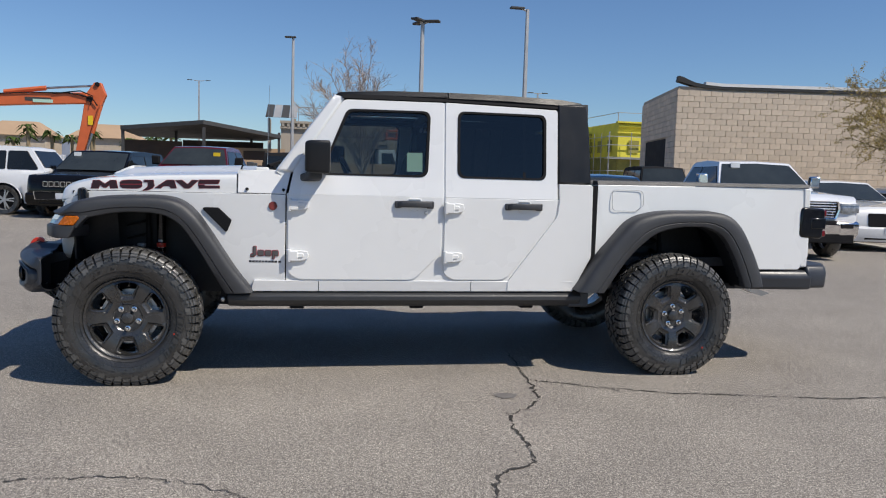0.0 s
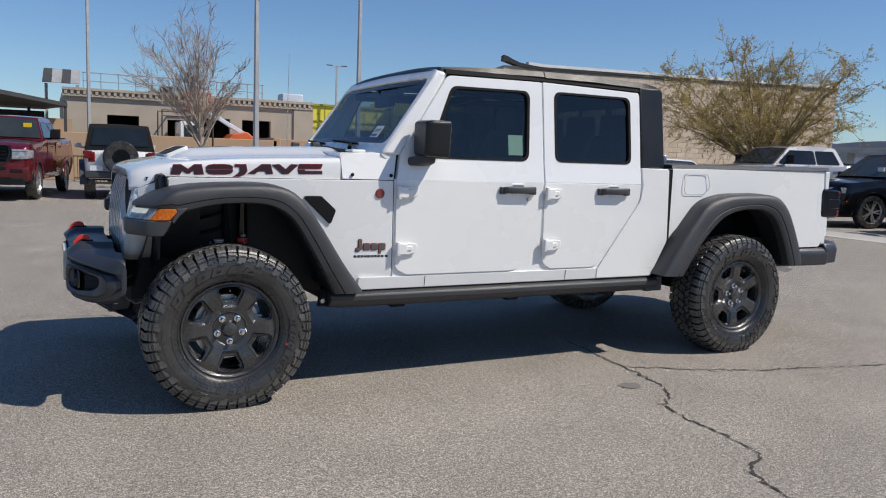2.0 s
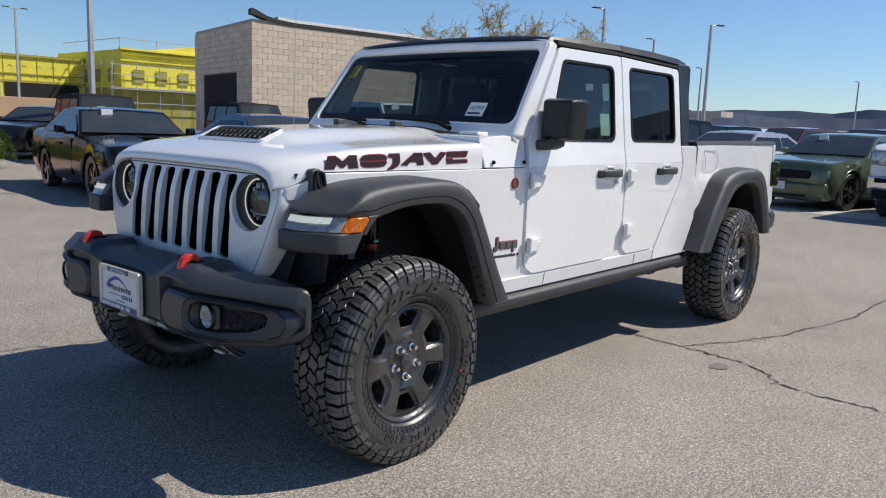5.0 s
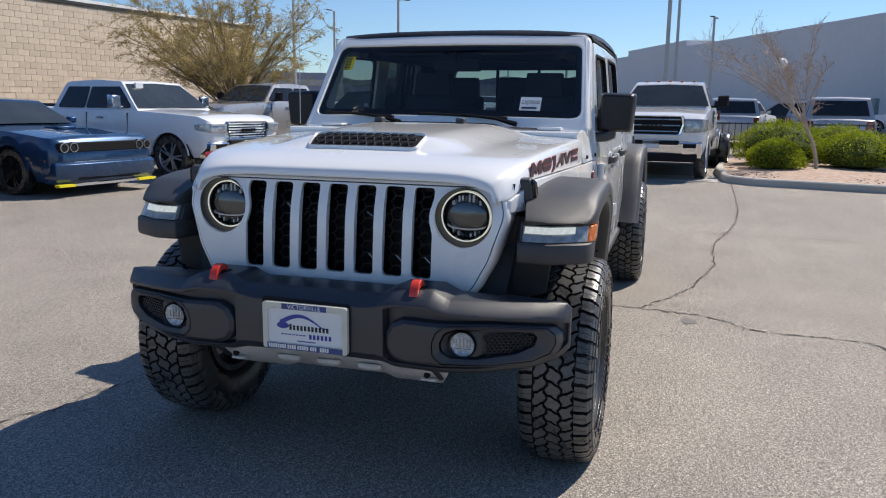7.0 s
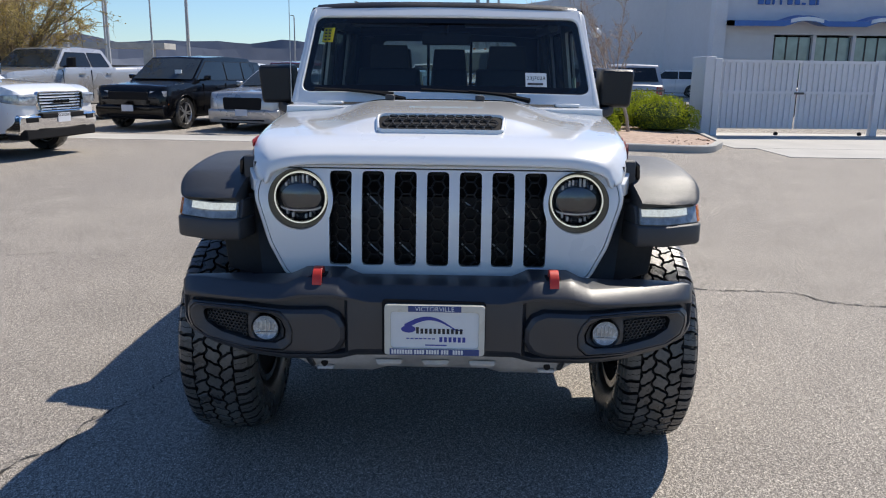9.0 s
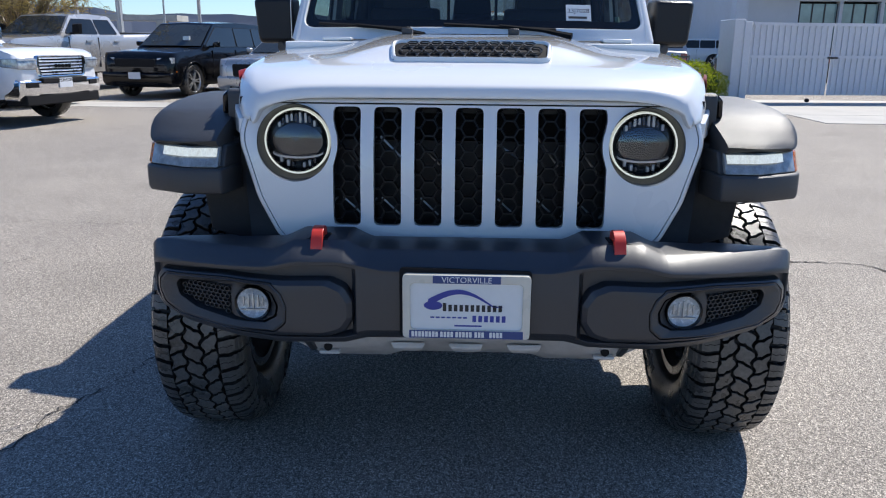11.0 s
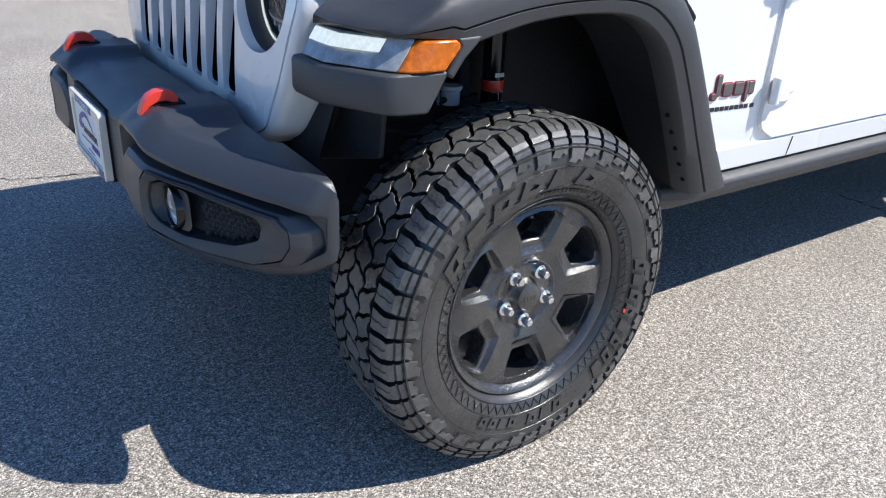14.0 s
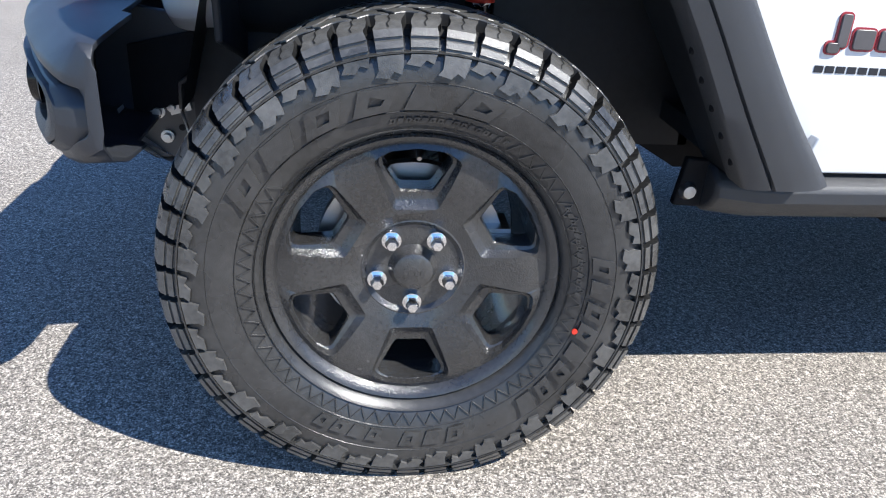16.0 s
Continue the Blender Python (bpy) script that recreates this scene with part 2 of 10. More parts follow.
def asphalt_material():
    m = bpy.data.materials.new("worn_asphalt")
    m.use_nodes = True
    n, l = m.node_tree.nodes, m.node_tree.links
    p = n["Principled BSDF"]
    p.inputs["Roughness"].default_value = 0.85
    p.inputs["Specular IOR Level"].default_value = 0.35
    tc = n.new("ShaderNodeTexCoord")
    grit = n.new("ShaderNodeTexVoronoi")
    grit.inputs["Scale"].default_value = 340
    grit.inputs["Randomness"].default_value = 1.0
    l.new(tc.outputs["Object"], grit.inputs["Vector"])
    sep = n.new("ShaderNodeSeparateColor")
    l.new(grit.outputs["Color"], sep.inputs["Color"])
    stones = n.new("ShaderNodeValToRGB")
    cr = stones.color_ramp
    cr.elements[0].position, cr.elements[0].color = 0.0, (0.17, 0.153, 0.134, 1)
    cr.elements[1].position, cr.elements[1].color = 1.0, (0.76, 0.70, 0.63, 1)
    for pos, c in ((0.3, (0.330, 0.298, 0.263)), (0.62, (0.520, 0.470, 0.415)), (0.86, (0.74, 0.672, 0.597))):
        e = cr.elements.new(pos)
        e.color = (*c, 1)
    l.new(sep.outputs["Red"], stones.inputs["Fac"])
    binder = n.new("ShaderNodeValToRGB")
    binder.color_ramp.elements[0].position, binder.color_ramp.elements[0].color = 0.0, (1, 1, 1, 1)
    binder.color_ramp.elements[1].position, binder.color_ramp.elements[1].color = 0.60, (0.46, 0.46, 0.47, 1)
    l.new(grit.outputs["Distance"], binder.inputs["Fac"])
    mul = n.new("ShaderNodeMix")
    mul.data_type, mul.blend_type = "RGBA", "MULTIPLY"
    mul.inputs["Factor"].default_value = 0.8
    l.new(stones.outputs["Color"], mul.inputs["A"])
    l.new(binder.outputs["Color"], mul.inputs["B"])
    # patches, tyre dust and stains
    prev = mul.outputs["Result"]
    for sc, det, lo, hi, strength in ((0.22, 6, (0.90, 0.90, 0.905), (1.08, 1.075, 1.06), 1.0), (1.7, 5, (0.92, 0.92, 0.92), (1.09, 1.09, 1.085), 0.9), (42, 4, (0.84, 0.84, 0.84), (1.15, 1.145, 1.135), 0.9), (92, 4, (0.70, 0.70, 0.70), (1.28, 1.28, 1.265), 1.0), (190, 3, (0.64, 0.64, 0.64), (1.30, 1.30, 1.285), 1.0)):
        nz = n.new("ShaderNodeTexNoise")
        nz.inputs["Scale"].default_value = sc
        nz.inputs["Detail"].default_value = det
        l.new(tc.outputs["Object"], nz.inputs["Vector"])
        rp = n.new("ShaderNodeValToRGB")
        rp.color_ramp.elements[0].position, rp.color_ramp.elements[0].color = (0.42 if sc > 20 else 0.33), (*lo, 1)
        rp.color_ramp.elements[1].position, rp.color_ramp.elements[1].color = (0.59 if sc > 20 else 0.68), (*hi, 1)
        l.new(nz.outputs["Fac"], rp.inputs["Fac"])
        mm = n.new("ShaderNodeMix")
        mm.data_type, mm.blend_type = "RGBA", "MULTIPLY"
        mm.inputs["Factor"].default_value = strength
        l.new(prev, mm.inputs["A"])
        l.new(rp.outputs["Color"], mm.inputs["B"])
        prev = mm.outputs["Result"]
    l.new(prev, p.inputs["Base Color"])
    bn = n.new("ShaderNodeBump")
    bn.inputs["Strength"].default_value = 0.42
    bn.inputs["Distance"].default_value = 0.004
    inv = n.new("ShaderNodeMath")
    inv.operation = "SUBTRACT"
    inv.inputs[0].default_value = 1.0
    l.new(grit.outputs["Distance"], inv.inputs[1])
    l.new(inv.outputs[0], bn.inputs["Height"])
    l.new(bn.outputs["Normal"], p.inputs["Normal"])
    return m


WHITE = mat("white_paint", (0.79, 0.795, 0.785), 0.28, var=0.015, scale=1.5, fine=9, coat=1.0, coat_rough=0.03, rough_var=0.03)
CLAD = mat("grained_black_plastic", (0.036, 0.0375, 0.0415), 0.50, var=0.14, scale=5, fine=300, bump=0.35, bump_scale=900, rough_var=0.06, spec=0.65)
TOPBLACK = mat("black_hard_top", (0.010, 0.0105, 0.012), 0.40, var=0.2, scale=4, fine=200, bump=0.3, bump_scale=700, spec=0.42)
BUMPER = mat("satin_black_steel", (0.025, 0.028, 0.035), 0.42, var=0.1, scale=4, fine=150, bump=0.15, bump_scale=700, rough_var=0.05, spec=0.7)
GLOSSBLACK = mat("gloss_black", (0.006, 0.006, 0.007), 0.14, var=0.1, coat=0.25, spec=0.35)
MATTBLACK = mat("matt_black", (0.013, 0.013, 0.0145), 0.75, var=0.2, spec=0.15)
RUBBER = mat("tyre_rubber", (0.026, 0.0258, 0.0255), 0.28, var=0.25, scale=7, fine=90, second=(0.052, 0.051, 0.050), bump=0.25, bump_scale=500, spec=0.65)
# dust-free rubber, darkened further to put the shade between tread blocks into its colour
GROOVE = mat("shaded_groove_rubber", (0.014, 0.014, 0.0142), 0.6, var=0.3, scale=9, fine=90, spec=0.25)
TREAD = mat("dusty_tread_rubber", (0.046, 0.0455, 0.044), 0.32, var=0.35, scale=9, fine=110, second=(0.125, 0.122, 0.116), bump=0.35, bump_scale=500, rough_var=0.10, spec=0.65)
RIMBLACK = mat("satin_black_wheel", (0.020, 0.020, 0.021), 0.24, var=0.15, scale=6, fine=140, second=(0.048, 0.047, 0.046), bump=0.6, bump_scale=320, coat=0.6, coat_rough=0.10, spec=0.6)
CHROME = mat("chrome", (0.78, 0.78, 0.79), 0.10, 1.0, var=0.05)
STEEL = mat("bare_steel", (0.50, 0.50, 0.50), 0.38, 1.0, var=0.15)
ALLOY = mat("painted_alloy", (0.55, 0.55, 0.56), 0.3, 0.8, var=0.08)
SKID = mat("satin_silver_skid", (0.55, 0.55, 0.55), 0.45, 0.15, var=0.12, scale=8)
RED = mat("red_tow_hook", (0.62, 0.035, 0.018), 0.38, var=0.08, coat=0.3)
AMBER = mat("amber_lens", (0.50, 0.115, 0.001), 0.25, var=0.35, scale=90, fine=300, coat=0.08, emit=(0.9, 0.25, 0.01), emit_power=0.01)
CLEARLENS = mat("clear_lamp_lens", (0.33, 0.35, 0.35), 0.16, 0.25, var=0.3, scale=40, fine=200, coat=0.4)
DRL = mat("lit_daytime_lamp", (0.48, 0.51, 0.50), 0.2, var=0.3, scale=70, fine=250, coat=0.6, emit=(0.95, 1.0, 0.9), emit_power=0.34)
REDLENS = mat("red_lens", (0.16, 0.006, 0.008), 0.12, var=0.2, scale=30, coat=1.0)
DARKLENS = mat("dark_lamp_inside", (0.085, 0.09, 0.10), 0.04, 0.95, var=0.25, scale=30, fine=120, rough_var=0.02)
DECAL = mat("dark_decal", (0.035, 0.012, 0.018), 0.4, var=0.1)
DECALRED = mat("red_decal_edge", (0.32, 0.03, 0.04), 0.4, var=0.1)
SEAT = mat("black_seat_cloth", (0.035, 0.035, 0.038), 0.8, var=0.2, bump=0.3)
DASH = mat("dark_dash_vinyl", (0.016, 0.016, 0.018), 0.6, var=0.15)
LINER = mat("black_wheel_liner", (0.018, 0.0187, 0.021), 0.5, var=0.3, scale=6, spec=0.3)
PAPER = mat("paper_sticker", (0.72, 0.74, 0.74), 0.55, var=0.03)
YELLOWPAPER = mat("yellow_sticker", (0.80, 0.55, 0.02), 0.5, var=0.04)
GREENPAPER = mat("pale_green_window_form", (0.45, 0.66, 0.55), 0.55, var=0.05, scale=30)
INK = mat("black_ink", (0.02, 0.02, 0.025), 0.5, var=0.05)
BLUEINK = mat("blue_ink", (0.035, 0.05, 0.30), 0.45, var=0.06)
FOGWHITE = mat("frosted_lamp_reflector", (0.66, 0.67, 0.68), 0.25, 0.2, var=0.2, scale=60, fine=200, coat=0.5)
WINDSHIELD = glass("clear_windshield", (0.62, 0.68, 0.66), 0.05)
FRONTGLASS = glass("front_door_glass", (0.38, 0.44, 0.44), 0.05)
PRIVACY = glass("dark_privacy_glass", (0.05, 0.06, 0.065), 0.05)
LAMPGLASS = glass("lamp_glass", (0.85, 0.88, 0.9), 0.05)
ASPHALT = asphalt_material()
CONCRETE = mat("pale_concrete", (0.42, 0.405, 0.375), 0.85, var=0.14, scale=0.9, fine=70, bump=0.4, bump_scale=200, second=(0.50, 0.48, 0.44))
PINKKERB = mat("faded_red_kerb_paint", (0.50, 0.27, 0.25), 0.7, var=0.2, scale=2.5, fine=40, second=(0.58, 0.40, 0.37))
CRACK = mat("crack_shadow", (0.050, 0.046, 0.042), 0.95, var=0.4, scale=6)

# ---- the white pickup truck: x runs to its tail, its driver's side is at negative y, front axle at x = 0 ----
DISH = 0.012
WB, HUBZ, TRACK = 3.487, 0.400, 0.832
truck = thing("pickup_truck", "white four-door off-road pickup truck with black flares and dark hard top", "pickup truck")


def ys(x):
    """Half width of the bonnet sides and front wings along the truck."""
    return interp(x, [(-0.45, 0.610), (-0.43, 0.632), (-0.40, 0.655), (-0.34, 0.682), (-0.25, 0.704), (0.52, 0.782), (0.92, 0.815)])


def yd(z):
    """Half width of the cab side by height."""
    return smooth(z, [(0.50, 0.80), (0.60, 0.820), (0.70, 0.822), (1.13, 0.822), (1.18, 0.815), (1.27, 0.800), (1.50, 0.772), (1.76, 0.738), (1.85, 0.715)])


def wheel_meshes():
    """Tyre, tread, rim, hub parts, made once about the origin, outer face towards -y."""
    out = {}
    half = [(0.225, 0.078), (0.238, 0.090), (0.245, 0.106), (0.252, 0.118), (0.264, 0.127), (0.31, 0.140), (0.345, 0.1405), (0.370, 0.134), (0.386, 0.120), (0.395, 0.098), (0.3985, 0.06)]
    prof = half + [(0.3995, 0.0)] + [(r, -y) for r, y in reversed(half)]
    out["tyre"] = mesh_of("tyre", B().lathe(prof, 96), RUBBER, 50)
    tb, wallb = B(), B()
    rng = random.Random(4)
    n = 48
    da = 2 * math.pi / n

    def cyl(a, y, r):
        return (r * math.cos(a), y, r * math.sin(a))

    def crown(y):
        return 0.4185 - 0.9 * max(abs(y) - 0.055, 0) ** 1.9 * 1.4

    def block(poly, groove=0.0040):
        """A tread block from an outline in angle and width, with sloped walls and a cut-off edge."""
        ca = sum(p[0] for p in poly) / len(poly)
        cy = sum(p[1] for p in poly) / len(poly)
        dip = rng.uniform(-0.0016, 0.0008)

        def inset(d):
            res = []
            for a, y in poly:
                da_, dy = (a - ca) * 0.41, y - cy
                k = max(0.2, 1 - d / max(math.hypot(da_, dy), 1e-4))
                res.append((ca + (a - ca) * k, cy + dy * k))
            return res
        edge = [cyl(a, y, crown(y) - 0.0016 + dip) for a, y in inset(groove)]
        face = [cyl(a, y, crown(y) + dip) for a, y in inset(groove + 0.0012)]
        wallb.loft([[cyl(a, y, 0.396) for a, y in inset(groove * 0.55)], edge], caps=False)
        tb.loft([edge, face], caps=False)
        tb.add(face, [tuple(range(len(face)))])

    def wave(u, ph):
        """Zigzag of a groove round the tyre."""
        u = (u + ph) % 1
        return interp(u, [(0, -1), (0.12, -0.9), (0.38, 0.9), (0.5, 1), (0.62, 0.9), (0.88, -0.9), (1, -1)])
    edges_y = [(-0.0745, 0.004, 0.1), (-0.0265, 0.0075, 0.0), (0.0265, 0.0075, 0.5), (0.0745, 0.004, 0.6)]
    m = 48
    db = 2 * math.pi / m
    for c in range(3):
        (ya, aa, pa), (yb, ab, pb) = edges_y[c], edges_y[c + 1]
        shift = (0.0, 0.5, 0.1)[c]
        turn_ = (1, -1, 1)[c]
        for i in range(m):
            def skew(v):
                return turn_ * interp(v, [(0, -0.17), (0.36, -0.04), (0.60, 0.10), (1, 0.15)])

            def at_(u, v):
                g = i + shift + u
                lo_, hi_ = ya + aa * wave(g, pa), yb + ab * wave(g, pb)
                return (g * db, lerp(lo_, hi_, v))
            poly = [at_(skew(v), v) for v in (0.0, 0.36, 0.60)] + [at_(skew(1) * (1 - u) + (1 + skew(1)) * u, 1.0) for u in (0.0, 0.2, 0.4, 0.6, 0.8)]
            poly += [at_(1 + skew(v), v) for v in (1.0, 0.60, 0.36)] + [at_(skew(0) + u, 0.0) for u in (1.0, 0.8, 0.6, 0.4, 0.2)]
            block(poly, 0.0050 + 0.0010 * (i % 3 == c))
    for i in range(n):
        for s, off in ((1, 0.0), (-1, 0.5)):
            b0 = (i + off) * da
            # shoulder lug: cut across by two narrow slits, running over the edge and down the side in steps
            c0 = b0 + 0.88 * da
            w0, w1 = 0.105, 0.895
            long_ = i % 2
            pr = [(0.4160, 0.0775), (0.4150, 0.090), (0.4125, 0.104), (0.4090, 0.1145), (0.4050, 0.1205), (0.4035, 0.1245), (0.3935, 0.1310), (0.3922, 0.1275), (0.3893, 0.1280), (0.3880, 0.1340), (0.3790, 0.1385), (0.3777, 0.1350), (0.3750, 0.1355), (0.3738, 0.1400), (0.3715, 0.1412)]
            notch = (0.0, 0.0, 0.05, 0.05, 0.0, 0.0) if long_ else (0.04, 0.04, 0.0, 0.0, 0.05, 0.05)

            def pt(u, r, y, j):
                return cyl(c0 + (u + 0.12 * (min(j, 4) / 4)) * da, y * s, r)

            def edge_u(j, side_):
                cutin = notch[j] if j < len(notch) else 0.0
                return w0 + cutin if side_ < 0 else w1 - cutin
            r0 = [pt(edge_u(j, -1), r, y, j) for j, (r, y) in enumerate(pr)]
            r1 = [pt(edge_u(j, 1), r, y, j) for j, (r, y) in enumerate(pr)]
            k0 = [pt(edge_u(j, -1) - 0.02, min(r - 0.004, 0.394), y - 0.016 if y > 0.11 else y, j) for j, (r, y) in enumerate(pr)]
            k1 = [pt(edge_u(j, 1) + 0.02, min(r - 0.004, 0.394), y - 0.016 if y > 0.11 else y, j) for j, (r, y) in enumerate(pr)]
            tb.loft([r0, r1], closed=False, caps=False)
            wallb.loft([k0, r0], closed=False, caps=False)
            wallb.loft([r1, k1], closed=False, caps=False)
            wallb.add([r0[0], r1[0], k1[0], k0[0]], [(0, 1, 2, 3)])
            # narrow sipe across the lug: a raised strip in the darkened groove colour
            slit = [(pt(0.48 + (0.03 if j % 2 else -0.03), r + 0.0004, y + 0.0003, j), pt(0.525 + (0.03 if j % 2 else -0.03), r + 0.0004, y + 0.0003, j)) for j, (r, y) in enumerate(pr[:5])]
            wallb.grid([[p for p, q in slit], [q for p, q in slit]])
            # jagged raised foot below the lug
            lo = 0.338 if long_ else 0.352
            lean = 0.12
            foot = [(w0 + lean, 0.370), (w1 + lean, 0.370), (w1 + lean + 0.02, lo + 0.012), (w1 + lean + 0.16, lo + 0.004), (0.62 + lean, lo), (0.44 + lean, lo + 0.009), (0.20 + lean, lo + 0.004), (w0 + lean + 0.03, lo + 0.016)]

            def wall(r):
                return interp(r, [(0.31, 0.140), (0.345, 0.1405), (0.370, 0.134), (0.386, 0.120)])
            tb.loft([[cyl(c0 + u * da, s * (wall(r) - 0.002), r) for u, r in foot], [cyl(c0 + u * da, s * (wall(r) + (0.0075 if r > 0.365 else 0.0055)), r) for u, r in foot]])
    out["tread"] = mesh_of("tread", tb, TREAD, 25)
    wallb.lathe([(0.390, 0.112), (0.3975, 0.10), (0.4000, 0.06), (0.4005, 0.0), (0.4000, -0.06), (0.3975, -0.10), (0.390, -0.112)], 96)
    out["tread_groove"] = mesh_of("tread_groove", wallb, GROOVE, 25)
    # raised writing and ribs on the sidewall, as plain bars
    sw = B()

    def side_y(r):
        return interp(r, [(0.246, 0.122), (0.262, 0.128), (0.31, 0.140), (0.345, 0.1405)])

    def side(a, r, d):
        return (r * math.cos(a), -side_y(r) - d, r * math.sin(a))

    def word(a0, a1, r0, r1, count, d=0.0045):
        w = (a1 - a0) / count
        for i in range(count):
            p, q, k = a0 + i * w, a0 + (i + 0.70) * w, 0.12 * w
            o = [(p - k, r0), (q - k, r0), (q + k, r1), (p + k, r1)]
            hole = [(lerp(p, q, 0.36) - k * 0.4, lerp(r0, r1, 0.28)), (lerp(p, q, 0.72) - k * 0.4, lerp(r0, r1, 0.28)), (lerp(p, q, 0.72) + k * 0.4, lerp(r0, r1, 0.5 if i % 2 else 0.72)), (lerp(p, q, 0.36) + k * 0.4, lerp(r0, r1, 0.72))]
            if i % 3 == 1:
                sw.loft([[side(*x, 0) for x in o], [side(*x, d) for x in o]])
            else:
                sw.loft([[side(*x, 0) for x in o], [side(*x, d) for x in o], [side(*x, d) for x in hole], [side(*x, 0) for x in hole]], caps=False)
    word(radians(153), radians(64), 0.290, 0.327, 6, 0.006)
    word(radians(9), radians(-54), 0.291, 0.325, 8, 0.006)
    word(radians(-72), radians(-95), 0.292, 0.318, 3)
    word(radians(-100), radians(-124), 0.290, 0.312, 4)
    word(radians(100), radians(60), 0.268, 0.276, 16, 0.0014)
    word(radians(30), radians(-6), 0.268, 0.276, 14, 0.0014)
    # chevrons round the foot of the sidewall
    for i in range(66):
        a, w = 2 * math.pi * i / 66, 2 * math.pi / 66
        if radians(60) < a < radians(140):
            continue
        for p, q in ((0.0, 0.5), (1.0, 0.5)):
            u0, u1 = a + p * w, a + q * w
            o = [(u0, 0.260), (u0 + 0.006, 0.260), (u1 + 0.006, 0.282), (u1, 0.282)]
            sw.loft([[side(x, r, -0.001) for x, r in o], [side(x, r, 0.0015) for x, r in o]])
    for r, d in ((0.256, 0.0012), (0.286, 0.0012), (0.330, 0.0010)):
        sw.lathe([(r - 0.0012, -side_y(r) + 0.001), (r, -side_y(r) - d), (r + 0.0012, -side_y(r) + 0.001)], 72)
    sw.lathe([(0.3700, -0.134), (0.3712, -0.1425), (0.3732, -0.1425), (0.3745, -0.134)], 96)
    out["sidewall_marking"] = mesh_of("sidewall_marking", sw, RUBBER, 25)
    # rim barrel with lip
    rb = B().lathe([(0.200, 0.09), (0.210, 0.02), (0.210, -0.045), (0.2155, -0.080), (0.222, -0.104), (0.232, -0.119), (0.240, -0.122), (0.244, -0.118), (0.244, -0.110), (0.236, -0.090), (0.226, 0.0), (0.226, 0.10), (0.200, 0.10)], 72)
    out["rim_barrel"] = mesh_of("rim_barrel", rb, RIMBLACK, 40)
    # face with six wedge-shaped pockets

    def face_y(r):
        return -interp(r, [(0.0, 0.086), (0.085, 0.086), (0.105, 0.094), (0.16, 0.107), (0.210, 0.1125), (0.222, 0.110), (0.230, 0.104)])

    def pocket(k):
        """Outline of a pocket: k = 0 on the face, 1 at the hole behind its sloped sides."""
        pair = [(0.110, 0.036, 0.141, 0.026), (0.154, 0.055, 0.168, 0.042), (0.196, 0.071, 0.197, 0.059), (0.212, 0.045, 0.2095, 0.037), (0.2175, 0.0, 0.2145, 0.0)]
        half_ = [(lerp(a, c, k), lerp(b_, d, k)) for a, b_, c, d in pair]
        pts = [(r, -t) for r, t in half_] + [(r, t) for r, t in reversed(half_[:-1])]
        return rounded(pts, [0.010, 0.0, 0.014, 0.0, 0.0, 0.0, 0.014, 0.0, 0.010], 4)
    bm = bmesh.new()
    edges, loops = [], []
    circle = [(0.2285 * math.cos(2 * math.pi * k / 72), 0.2285 * math.sin(2 * math.pi * k / 72)) for k in range(72)]
    ring2 = [(0.088 * math.cos(2 * math.pi * k / 36), 0.088 * math.sin(2 * math.pi * k / 36)) for k in range(36)]
    outl = [(circle, None), (ring2, None)]
    for k in range(6):
        a = radians(60 * k + 30)
        ca, sa = math.cos(a), math.sin(a)
        turn = [[(r * ca - t * sa, r * sa + t * ca) for r, t in pocket(g)] for g in (0.0, 0.42, 0.50, 0.90, 1.0, 1.0)]
        outl.append((turn[0], turn))
    for lp, more in outl:
        vs = [bm.verts.new((x, face_y(math.hypot(x, z)), z)) for x, z in lp]
        loops.append((vs, more))
        for i in range(len(vs)):
            edges.append(bm.edges.new((vs[i - 1], vs[i])))
    bmesh.ops.triangle_fill(bm, edges=edges, use_beauty=True)
    for vs, more in loops:
        if not more:
            continue
        prev = vs
        for lp, dy in ((more[1], 0.011), (more[2], 0.0125), (more[3], 0.0150), (more[4], 0.019), (more[5], 0.062)):
            cur = [bm.verts.new((x, face_y(math.hypot(x, z)) + dy, z)) for x, z in lp]
            for i in range(len(cur)):
                bm.faces.new((prev[i - 1], prev[i], cur[i], cur[i - 1]))
            prev = cur
    bmesh.ops.recalc_face_normals(bm, faces=bm.faces)
    me = bpy.data.meshes.new("wheel_face")
    bm.to_mesh(me)
    bm.free()
    me.materials.append(RIMBLACK)
    me.shade_smooth()
    me.set_sharp_from_angle(angle=radians(22))
    out["wheel_face"] = me
    hb = B().lathe([(0.0, -0.080), (0.050, -0.080), (0.078, -0.081), (0.086, -0.088), (0.090, -0.087), (0.092, -0.07)], 48)
    hb.lathe([(0.0, -0.104), (0.028, -0.1035), (0.0325, -0.101), (0.0345, -0.09), (0.042, -0.080)], 32)
    out["hub"] = mesh_of("hub", hb, RIMBLACK, 35)
    out["cap_emblem"] = mesh_of("cap_emblem", B().box(-0.017, -0.011, -0.1052, -0.1035, -0.004, 0.006).box(-0.008, -0.001, -0.1052, -0.1035, -0.005, 0.004).box(0.002, 0.009, -0.1052, -0.1035, -0.005, 0.004).box(0.012, 0.018, -0.1052, -0.1035, -0.008, 0.004), RIMBLACK, 30)
    lug = B().lathe([(0.0165, -0.080), (0.0165, -0.090), (0.0115, -0.092), (0.011, -0.108), (0.0085, -0.1125), (0.0, -0.1135)], 6)
    lug.lathe([(0.0165, -0.080), (0.0165, -0.0895), (0.011, -0.0905)], 16)
    out["lug_nut"] = mesh_of("lug_nut", lug, CHROME, 30)
